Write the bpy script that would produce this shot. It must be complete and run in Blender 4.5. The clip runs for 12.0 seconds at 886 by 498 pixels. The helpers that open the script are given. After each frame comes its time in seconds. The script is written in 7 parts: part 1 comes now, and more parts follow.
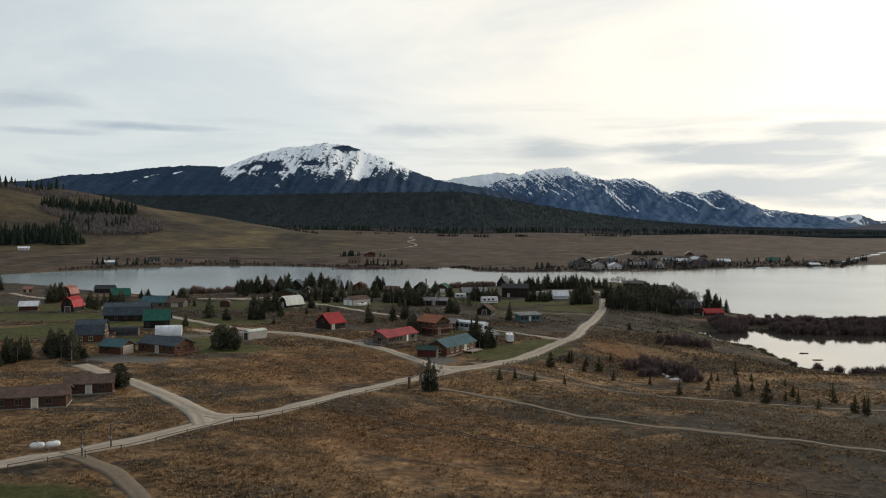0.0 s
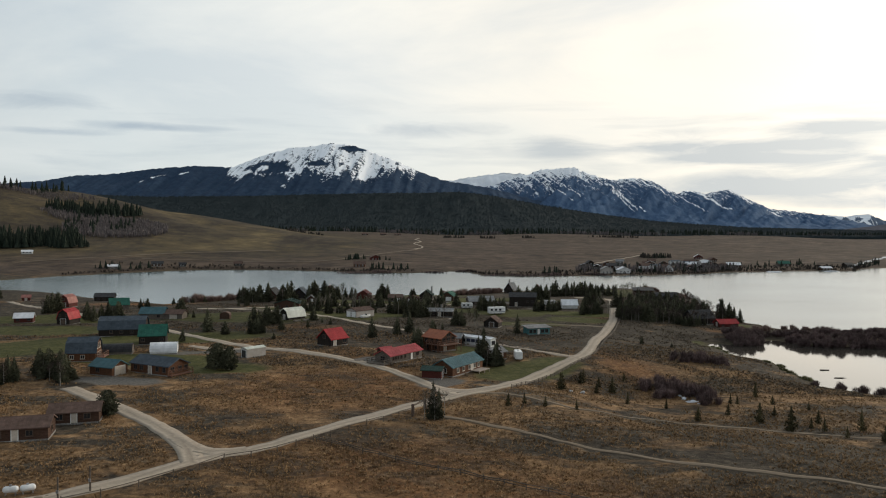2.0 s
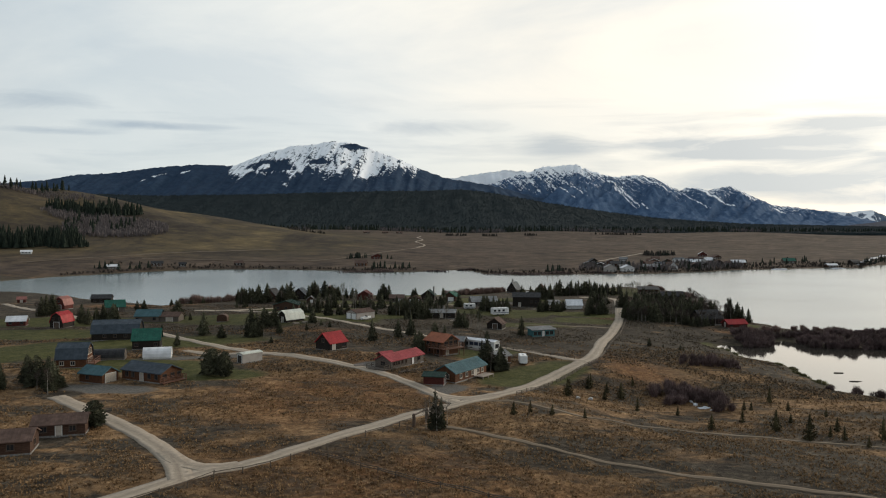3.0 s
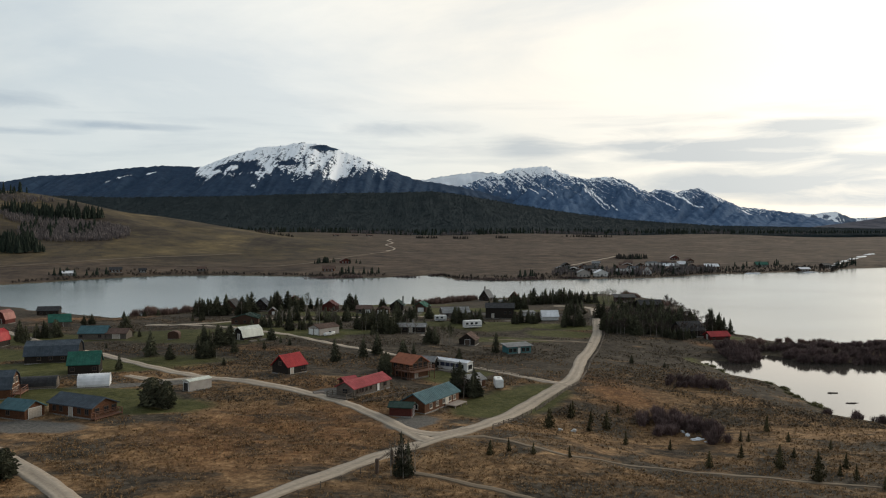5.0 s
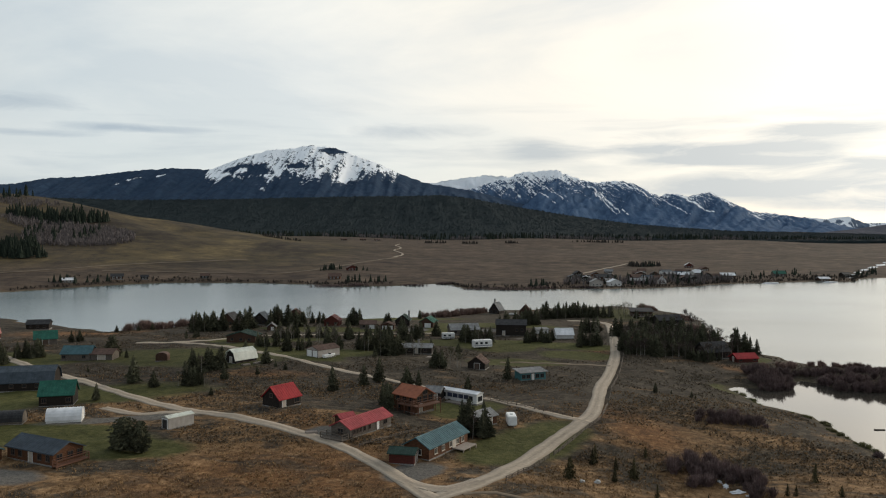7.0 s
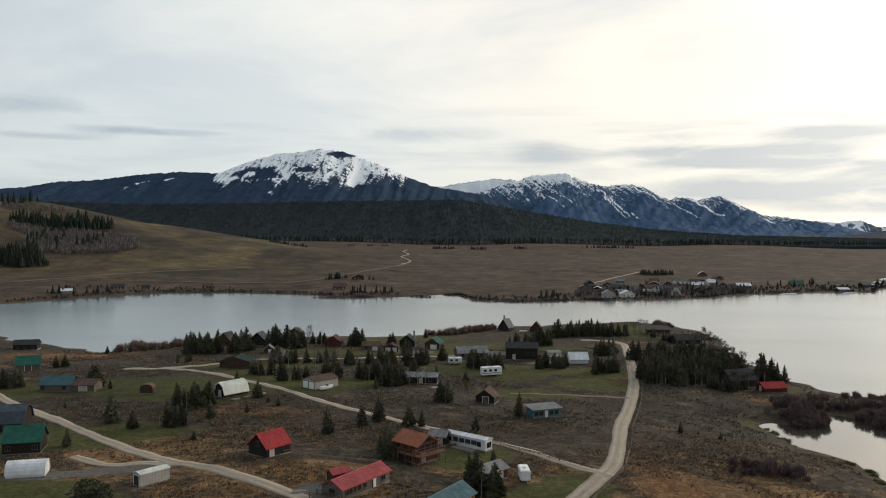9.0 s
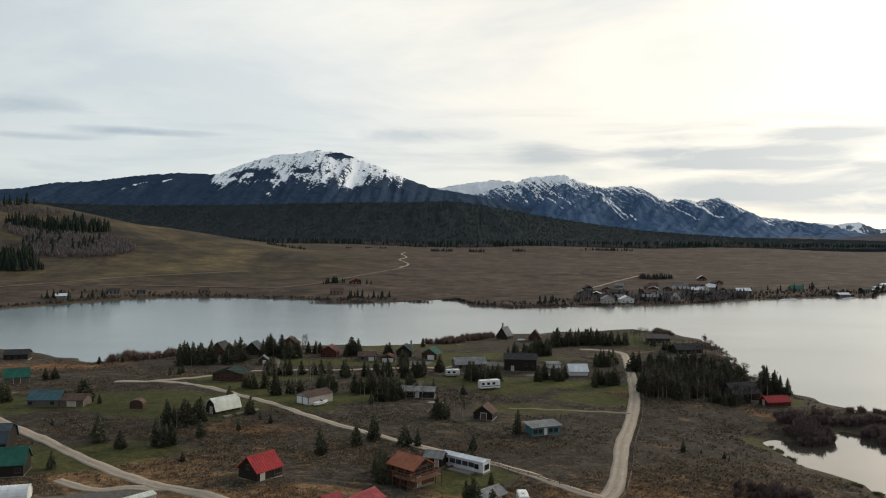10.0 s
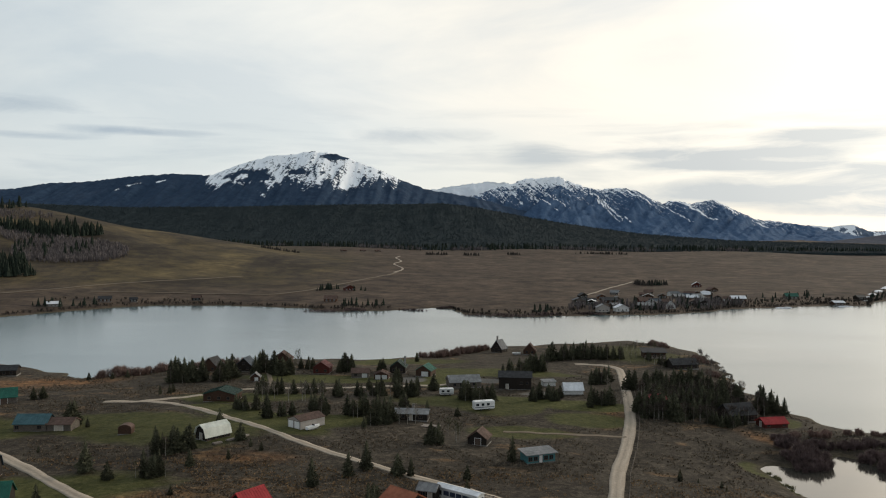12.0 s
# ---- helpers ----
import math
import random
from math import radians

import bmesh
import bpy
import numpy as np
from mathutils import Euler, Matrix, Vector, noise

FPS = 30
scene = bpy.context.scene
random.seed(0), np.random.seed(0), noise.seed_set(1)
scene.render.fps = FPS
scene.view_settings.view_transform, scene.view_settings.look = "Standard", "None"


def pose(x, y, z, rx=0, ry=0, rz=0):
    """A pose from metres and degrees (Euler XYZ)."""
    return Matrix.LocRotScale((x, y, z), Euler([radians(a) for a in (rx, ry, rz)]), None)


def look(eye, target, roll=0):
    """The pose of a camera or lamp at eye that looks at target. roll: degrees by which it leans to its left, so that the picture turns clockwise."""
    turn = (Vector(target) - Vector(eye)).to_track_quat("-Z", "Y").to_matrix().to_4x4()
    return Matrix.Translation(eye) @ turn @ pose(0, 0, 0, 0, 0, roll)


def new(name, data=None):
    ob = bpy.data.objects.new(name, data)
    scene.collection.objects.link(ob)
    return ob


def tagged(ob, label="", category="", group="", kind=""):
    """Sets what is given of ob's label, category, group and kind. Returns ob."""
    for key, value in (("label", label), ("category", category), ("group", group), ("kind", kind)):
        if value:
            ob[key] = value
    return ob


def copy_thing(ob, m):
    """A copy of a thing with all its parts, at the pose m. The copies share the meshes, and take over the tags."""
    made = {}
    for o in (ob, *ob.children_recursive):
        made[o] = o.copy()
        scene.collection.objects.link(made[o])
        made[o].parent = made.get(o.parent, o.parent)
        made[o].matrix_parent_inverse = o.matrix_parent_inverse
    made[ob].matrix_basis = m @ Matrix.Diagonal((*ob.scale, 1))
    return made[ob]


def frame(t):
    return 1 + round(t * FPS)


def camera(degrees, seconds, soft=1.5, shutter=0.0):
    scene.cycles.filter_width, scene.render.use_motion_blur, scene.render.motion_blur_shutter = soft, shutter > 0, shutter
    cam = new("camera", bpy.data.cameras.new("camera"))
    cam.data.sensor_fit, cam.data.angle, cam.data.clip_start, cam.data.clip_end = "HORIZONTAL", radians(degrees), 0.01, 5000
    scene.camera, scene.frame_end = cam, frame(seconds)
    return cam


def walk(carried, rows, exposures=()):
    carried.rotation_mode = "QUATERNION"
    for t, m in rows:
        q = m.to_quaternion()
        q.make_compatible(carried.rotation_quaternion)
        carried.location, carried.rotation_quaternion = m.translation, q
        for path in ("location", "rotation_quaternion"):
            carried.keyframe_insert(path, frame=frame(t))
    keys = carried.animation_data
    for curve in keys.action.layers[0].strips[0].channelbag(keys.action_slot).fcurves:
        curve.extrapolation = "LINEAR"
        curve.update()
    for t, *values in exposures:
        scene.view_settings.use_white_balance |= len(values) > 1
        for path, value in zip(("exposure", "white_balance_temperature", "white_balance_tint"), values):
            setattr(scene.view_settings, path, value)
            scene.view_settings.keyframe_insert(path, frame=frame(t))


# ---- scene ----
cam = camera(59.1, 12.0, soft=1.1)
PATH = [
    (0, (1.45, 1.40, 38.66), (-11.39, 501.04, 24.51), 0.29),
    (0.5, (1.49, 3.89, 40.38), (-11.95, 503.51, 26.08), 0.28),
    (1, (1.51, 5.62, 41.92), (-13.03, 505.20, 27.57), 0.26),
    (1.5, (1.50, 7.58, 42.29), (-14.30, 507.13, 28.14), 0.30),
    (2, (1.36, 10.17, 42.26), (-15.49, 509.68, 27.91), 0.26),
    (2.5, (1.19, 13.26, 42.53), (-16.16, 512.73, 27.38), 0.14),
    (3, (1.19, 16.93, 42.95), (-16.99, 516.35, 27.07), 0.03),
    (3.2, (1.19, 18.50, 43.16), (-16.60, 517.92, 27.22), 0.02),
    (4.8, (1.19, 32.65, 45.33), (1.95, 532.42, 30.18), -0.03),
    (5, (1.19, 34.47, 45.60), (1.67, 534.24, 30.56), -0.04),
    (5.5, (1.33, 39.07, 46.28), (0.60, 538.85, 31.69), 0.01),
    (6, (1.46, 43.73, 47.29), (-1.00, 543.53, 33.10), 0.06),
    (6.5, (1.54, 48.23, 48.24), (-2.39, 548.03, 34.56), 0.14),
    (7, (1.52, 52.85, 49.35), (-3.83, 552.65, 36.15), 0.19),
    (7.5, (1.62, 57.51, 50.53), (-5.41, 557.30, 37.89), 0.21),
    (7.7, (1.67, 59.35, 51.03), (-5.85, 559.13, 38.55), 0.21),
    (9.3, (2.06, 72.75, 56.10), (-8.90, 572.51, 44.79), 0.22),
    (9.5, (2.11, 73.84, 56.74), (-8.79, 573.60, 45.52), 0.22),
    (10, (2.27, 75.86, 58.34), (-7.53, 575.64, 47.43), 0.29),
    (10.5, (2.27, 77.29, 59.87), (-6.29, 577.11, 49.25), 0.37),
    (11, (2.31, 78.16, 61.44), (-5.41, 577.99, 50.85), 0.41),
    (11.5, (2.40, 78.79, 62.87), (-4.58, 578.64, 52.46), 0.40),
    (12, (2.37, 79.09, 64.51), (-4.09, 578.93, 53.90), 0.41),
]
walk(cam, [(t, look(eye, target, roll)) for t, eye, target, roll in PATH])

# ---- sky and sun ----
SUN_AZIMUTH, SUN_HEIGHT = radians(52), radians(17)
SUN_WAY = Vector((math.sin(SUN_AZIMUTH) * math.cos(SUN_HEIGHT), math.cos(SUN_AZIMUTH) * math.cos(SUN_HEIGHT), math.sin(SUN_HEIGHT)))


def node(tree, kind, **values):
    n = tree.nodes.new(kind)
    for key, value in values.items():
        n.inputs[key.replace("_", " ")].default_value = value
    return n


def ramp(tree, fac, stops):
    n = tree.nodes.new("ShaderNodeValToRGB")
    tree.links.new(fac, n.inputs["Fac"])
    while len(n.color_ramp.elements) < len(stops):
        n.color_ramp.elements.new(0.5)
    for e, (at, colour) in zip(n.color_ramp.elements, stops):
        e.position, e.color = at, (*colour, 1) if len(colour) == 3 else colour
    return n.outputs["Color"]


def grey(v):
    return (v, v, v)


def mixed(tree, fac, a, b, how="MIX"):
    n = tree.nodes.new("ShaderNodeMix")
    n.data_type, n.blend_type = "RGBA", how
    for value, socket in ((fac, n.inputs[0]), (a, n.inputs[6]), (b, n.inputs[7])):
        if isinstance(value, (int, float)):
            socket.default_value = value
        elif isinstance(value, tuple):
            socket.default_value = (*value, 1)
        else:
            tree.links.new(value, socket)
    return n.outputs[2]


def maths(tree, how, a, b=0.0, clamp=False):
    n = tree.nodes.new("ShaderNodeMath")
    n.operation, n.use_clamp = how, clamp
    for value, socket in ((a, n.inputs[0]), (b, n.inputs[1])):
        if isinstance(value, (int, float)):
            socket.default_value = value
        else:
            tree.links.new(value, socket)
    return n.outputs[0]


def noise_of(tree, vector, scale, detail=6.0, rough=0.55, distort=0.0):
    n = node(tree, "ShaderNodeTexNoise", Scale=scale, Detail=detail, Roughness=rough, Distortion=distort)
    if vector is not None:
        tree.links.new(vector, n.inputs["Vector"])
    return n.outputs["Fac"]


def stretched(tree, vector, size, turn=(0, 0, 0), shift=(0, 0, 0)):
    n = node(tree, "ShaderNodeMapping", Scale=size, Rotation=turn, Location=shift)
    tree.links.new(vector, n.inputs["Vector"])
    return n.outputs["Vector"]


world = bpy.data.worlds.new("overcast_evening_sky")
world.use_nodes = True
scene.world = world
wt = world.node_tree
wt.nodes.clear()
sky = wt.nodes.new("ShaderNodeTexSky")
sky.sky_type, sky.sun_disc = "NISHITA", False
sky.sun_elevation, sky.sun_rotation = SUN_HEIGHT, SUN_AZIMUTH
sky_dim = wt.nodes.new("ShaderNodeVectorMath")
sky_dim.operation = "SCALE"
sky_dim.inputs["Scale"].default_value = 0.09
wt.links.new(sky.outputs[0], sky_dim.inputs[0])
way = wt.nodes.new("ShaderNodeTexCoord").outputs["Generated"]
parts_of_way = wt.nodes.new("ShaderNodeSeparateXYZ")
wt.links.new(way, parts_of_way.inputs[0])
to_sun = wt.nodes.new("ShaderNodeVectorMath")
to_sun.operation = "DOT_PRODUCT"
wt.links.new(way, to_sun.inputs[0])
to_sun.inputs[1].default_value = SUN_WAY
# the veil of high cloud: cream towards the hidden sun, blue-grey away from it
near_sun = maths(wt, "MULTIPLY_ADD", to_sun.outputs["Value"], 0.5)
near_sun.node.inputs[2].default_value = 0.5
veil = ramp(wt, near_sun, [(0.0, (0.48, 0.53, 0.58)), (0.42, (0.54, 0.60, 0.65)), (0.62, (0.715, 0.785, 0.815)), (0.75, (0.855, 0.890, 0.885)), (0.85, (0.97, 0.955, 0.89)), (0.91, (1.05, 1.02, 0.94)), (0.955, (1.30, 1.23, 1.10)), (1.0, (3.0, 2.75, 2.3))])
# thinner and bluer overhead
veil = mixed(wt, 1.0, veil, ramp(wt, parts_of_way.outputs["Z"], [(0.40, grey(1.0)), (0.68, (0.68, 0.73, 0.78)), (1.0, (0.54, 0.61, 0.68))]), "MULTIPLY")
# cloud sheets and streaks, drawn out along the horizon
turned = maths(wt, "ARCTAN2", parts_of_way.outputs["X"], parts_of_way.outputs["Y"])
flat = wt.nodes.new("ShaderNodeCombineXYZ")
wt.links.new(turned, flat.inputs[0])
wt.links.new(parts_of_way.outputs["Z"], flat.inputs[1])
sheets = noise_of(wt, stretched(wt, flat.outputs[0], (2.2, 7.0, 1), shift=(1.7, 0.4, 0)), 1.0, 8, 0.55, 0.5)
bands = noise_of(wt, stretched(wt, flat.outputs[0], (3.4, 26.0, 1), shift=(3.1, 2.2, 0)), 1.0, 7, 0.55, 0.35)
sheet_amount = ramp(wt, sheets, [(0.38, grey(0.0)), (0.62, grey(1.0))])
low = ramp(wt, parts_of_way.outputs["Z"], [(0.04, grey(0.75)), (0.12, grey(1.0)), (0.19, grey(0.0))])
band_amount = mixed(wt, 1.0, ramp(wt, bands, [(0.52, grey(0.0)), (0.66, grey(0.45))]), low, "MULTIPLY")
# long grey-blue cloud streaks over the mountains: azimuth, height, half length, half depth, strength
STREAKS = [(0.324, 0.096, 0.170, 0.0085, 0.95), (0.330, 0.082, 0.095, 0.0055, 0.9), (0.440, 0.114, 0.085, 0.010, 0.8), (0.392, 0.049, 0.190, 0.016, 0.85), (0.500, 0.074, 0.14, 0.010, 0.7), (0.50, 0.028, 0.10, 0.008, 0.6),
           (0.107, 0.100, 0.045, 0.016, 0.65), (-0.050, 0.122, 0.105, 0.013, 0.5), (0.250, 0.116, 0.07, 0.008, 0.4), (-0.383, 0.117, 0.095, 0.0055, 0.7), (-0.520, 0.140, 0.085, 0.014, 0.45), (-0.498, 0.106, 0.08, 0.005, 0.5)]
wisps = noise_of(wt, stretched(wt, flat.outputs[0], (8.0, 46.0, 1), shift=(0.7, 5.2, 0)), 1.0, 8, 0.62, 0.6)
streak_sum = 0.0
for azimuth, height, half_long, half_deep, strength in STREAKS:
    u = maths(wt, "DIVIDE", maths(wt, "SUBTRACT", turned, azimuth), half_long)
    w = maths(wt, "DIVIDE", maths(wt, "SUBTRACT", parts_of_way.outputs["Z"], height), half_deep)
    r = maths(wt, "ADD", maths(wt, "MULTIPLY", u, u), maths(wt, "MULTIPLY", w, w))
    fade = maths(wt, "MULTIPLY", maths(wt, "EXPONENT", maths(wt, "MULTIPLY", r, -0.9)), strength)
    streak_sum = maths(wt, "ADD", fade, streak_sum)
torn = maths(wt, "ADD", streak_sum, maths(wt, "MULTIPLY", maths(wt, "SUBTRACT", wisps, 0.5), maths(wt, "ADD", maths(wt, "MULTIPLY", streak_sum, 1.6), 0.35)), True)
ragged_streaks = ramp(wt, torn, [(0.22, grey(0.0)), (0.42, grey(0.45)), (0.70, grey(0.92))])
band_amount = mixed(wt, 1.0, band_amount, ragged_streaks, "SCREEN")
bright = mixed(wt, sheet_amount, mixed(wt, 0.22, veil, sky_dim.outputs[0]), mixed(wt, 1.0, veil, (1.08, 1.04, 0.99), "MULTIPLY"))
greyer = mixed(wt, 1.0, veil, (0.60, 0.65, 0.71), "MULTIPLY")
overcast = mixed(wt, band_amount, bright, greyer)
back = node(wt, "ShaderNodeBackground", Strength=1.0)
wt.links.new(overcast, back.inputs["Color"])
wt.links.new(back.outputs[0], wt.nodes.new("ShaderNodeOutputWorld").inputs["Surface"])

sun = new("sun", bpy.data.lights.new("sun", "SUN"))
sun.data.energy, sun.data.angle, sun.data.color = 1.45, radians(12), (1.0, 0.90, 0.76)
sun.matrix_world = look(SUN_WAY * 100, (0, 0, 0))

# ---- lie of the land (metres; the lake lies at z = 0) ----
NEAR_SHORE = [(-900, 500), (-420, 500), (-300, 490), (-245, 472), (-215, 449), (-155, 414), (-126, 431), (-102, 453), (-77, 468), (-43, 468),
              (-12, 482), (21, 516), (41, 524), (86, 540), (108, 548), (125, 531), (136, 494), (132, 462), (127, 438), (122, 416), (123, 391),
              (124, 360), (128, 345), (134, 336), (150, 331), (185, 328), (300, 328), (700, 330), (1500, 500)]
FAR_SHORE = [(1500, 1000), (700, 960), (430, 854), (409, 838), (381, 791), (357, 803), (286, 772), (242, 757), (212, 727), (159, 701),
             (118, 697), (90, 687), (45, 677), (15, 690), (2, 736), (-17, 744), (-45, 721), (-89, 708), (-127, 734), (-194, 750),
             (-255, 745), (-280, 723), (-307, 684), (-335, 640), (-354, 592), (-420, 560), (-900, 560)]
POND = [(88.3, 294), (91, 298), (96, 295.5), (101, 292), (107, 295), (111.5, 302), (115.5, 308), (119.5, 304), (120, 297), (127, 293), (146, 291), (168, 289), (186, 278),
        (160, 240), (134, 222), (115, 213), (104, 211), (95, 222), (96, 240), (97, 258), (89, 272)]
LEVELS = [(-40, 133, 6.2), (-3, 180, 6.0), (30, 231, 5.8), (59, 333, 4.2), (84, 440, 2.8), (53, 198, 0.9), (-55, 213, 7.1), (-36, 226, 8.0),
          (-29, 298, 8.0), (-60, 286, 8.9), (-90, 235, 8.0), (26, 286, 5.2), (12, 315, 4.6), (-10, 320, 6.6), (-40, 307, 8.3), (47, 366, 5.2),
          (27, 381, 5.0), (27, 490, 2.2), (-52, 405, 4.6), (-69, 388, 5.8), (-155, 395, 4.0), (103, 470, 3.2), (75, 180, 1.4), (0, 60, 5.5),
          (-90, 60, 6.0), (90, 60, 3.0), (40, 130, 3.6), (-170, 250, 7.0), (-130, 330, 6.5), (63, 283, 3.8), (102, 338, 1.6)]


def edge_distance(x, y, ring):
    """Distance to a closed ring, negative inside it."""
    best, inside = np.full(np.shape(x), 1e9), np.zeros(np.shape(x), bool)
    for (ax, ay), (bx, by) in zip(ring, ring[1:] + ring[:1]):
        dx, dy = bx - ax, by - ay
        k = np.clip(((x - ax) * dx + (y - ay) * dy) / (dx * dx + dy * dy), 0, 1)
        best = np.minimum(best, np.hypot(x - ax - k * dx, y - ay - k * dy))
        if ay != by:
            inside ^= ((ay > y) != (by > y)) & (x < ax + (y - ay) / (by - ay) * dx)
    return np.where(inside, -best, best)


def smooth(v):
    v = np.clip(v, 0, 1)
    return v * v * (3 - 2 * v)


def shore_distance(x, y):
    wob = 1.6 * np.sin(x * 0.21 + 1.3 * np.sin(y * 0.17)) + 1.1 * np.sin(y * 0.37 + x * 0.11)
    return np.minimum(edge_distance(x, y, NEAR_SHORE + FAR_SHORE) + wob, edge_distance(x, y, POND) + 0.35 * wob - 1.0)


def ground_height(x, y):
    x, y = np.asarray(x, float), np.asarray(y, float)
    total, weight = np.zeros(x.shape), np.zeros(x.shape)
    for px, py, pz in LEVELS:
        w = ((x - px) ** 2 + (y - py) ** 2 + 15 ** 2) ** -1.6
        total, weight = total + w * pz, weight + w
    near = total / weight
    far = np.maximum(1.2 + 0.011 * (y - 720), 1.0) + 8 * smooth((y - 1500) / 450) * smooth((1300 - x) / 900)
    far = far + 106 * np.exp(-((x + 900) / 470) ** 2 - ((y - 1350) / 450) ** 2)
    far = far + 11.0 * np.exp(-((x + 800) / 480) ** 2 - ((y - 1200) / 450) ** 2) * (np.abs(np.sin(x * 0.011 + y * 0.006 + 0.8 * np.sin(y * 0.01))) - 0.5)
    far = far + 2.5 * np.sin(x * 0.013 + 2) * np.sin(y * 0.009) * smooth((y - 800) / 300)
    land = near + (far - near) * smooth((y - 560) / 60)
    land = land + 0.15 * np.sin(x * 0.55 + 1.7 * np.sin(y * 0.23)) * np.sin(y * 0.43 + 1.3 * np.sin(x * 0.19 + 0.6)) * (1 - smooth((y - 540) / 60))
    land = land + 0.22 * np.sin(x * 0.09 + 0.7 * np.sin(y * 0.05)) * np.sin(y * 0.11 + 1.0)
    d = shore_distance(x, y)
    z = np.where(d > 0, 0.12 + (land - 0.12) * (1 - np.exp(-np.maximum(d, 0) / 17)), 0.12 + 0.16 * d)
    return np.maximum(z, -3.0)


def ground_at(x, y):
    return float(ground_height(x, y))
# ---- materials ----
def material(name, colours, scale=1.0, rough=0.85, metallic=0.0, bump=0.3, fine=12.0, stretch=(1, 1, 1), broad=0.06, broad_amount=0.35, vary=0.0, space="Position"):
    """A surface of noise-mixed colours, a broad second variation, and fine relief."""
    m = bpy.data.materials.new(name)
    m.use_nodes = True
    t = m.node_tree
    shader = t.nodes["Principled BSDF"]
    if space == "Position":
        where = t.nodes.new("ShaderNodeNewGeometry").outputs["Position"]
    else:
        where = t.nodes.new("ShaderNodeTexCoord").outputs["Object"]
    at = stretched(t, where, stretch)
    stops = [(0.32 + 0.36 * i / max(len(colours) - 1, 1), c) for i, c in enumerate(colours)]
    colour = ramp(t, noise_of(t, at, scale, 8, 0.62), stops)
    wide = ramp(t, noise_of(t, where, broad, 4, 0.5), [(0.30, grey(1 - broad_amount)), (0.70, grey(1 + broad_amount * 0.5))])
    colour = mixed(t, 1.0, colour, wide, "MULTIPLY")
    if vary:
        own = t.nodes.new("ShaderNodeObjectInfo").outputs["Random"]
        colour = mixed(t, 1.0, colour, ramp(t, own, [(0.0, grey(1 - vary)), (1.0, grey(1 + vary))]), "MULTIPLY")
    t.links.new(colour, shader.inputs["Base Color"])
    shader.inputs["Metallic"].default_value = metallic
    rough_noise = ramp(t, noise_of(t, at, scale * 2.3, 4), [(0.3, grey(max(rough - 0.1, 0.03))), (0.7, grey(min(rough + 0.1, 1.0)))])
    t.links.new(rough_noise, shader.inputs["Roughness"])
    if bump:
        b = node(t, "ShaderNodeBump", Strength=bump, Distance=0.05)
        t.links.new(noise_of(t, at, fine, 5), b.inputs["Height"])
        t.links.new(b.outputs[0], shader.inputs["Normal"])
    return m


def panelled(name, colours, gap=0.3, axis="Z", rough=0.8, metallic=0.0, depth=0.03, **more):
    """A surface with regular courses (logs, boards, ribs) across one axis of the thing."""
    m = material(name, colours, rough=rough, metallic=metallic, bump=0.0, space="Object", **more)
    t = m.node_tree
    shader = t.nodes["Principled BSDF"]
    w = node(t, "ShaderNodeTexWave", Scale=math.pi / gap / 10.0, Distortion=0.25, Detail=2.0)
    w.bands_direction = axis
    t.links.new(t.nodes.new("ShaderNodeTexCoord").outputs["Object"], w.inputs["Vector"])
    b = node(t, "ShaderNodeBump", Strength=0.8, Distance=depth)
    t.links.new(w.outputs["Fac"], b.inputs["Height"])
    t.links.new(b.outputs[0], shader.inputs["Normal"])
    return m


def attribute(tree, name):
    n = tree.nodes.new("ShaderNodeAttribute")
    n.attribute_name = name
    return n.outputs["Fac"]


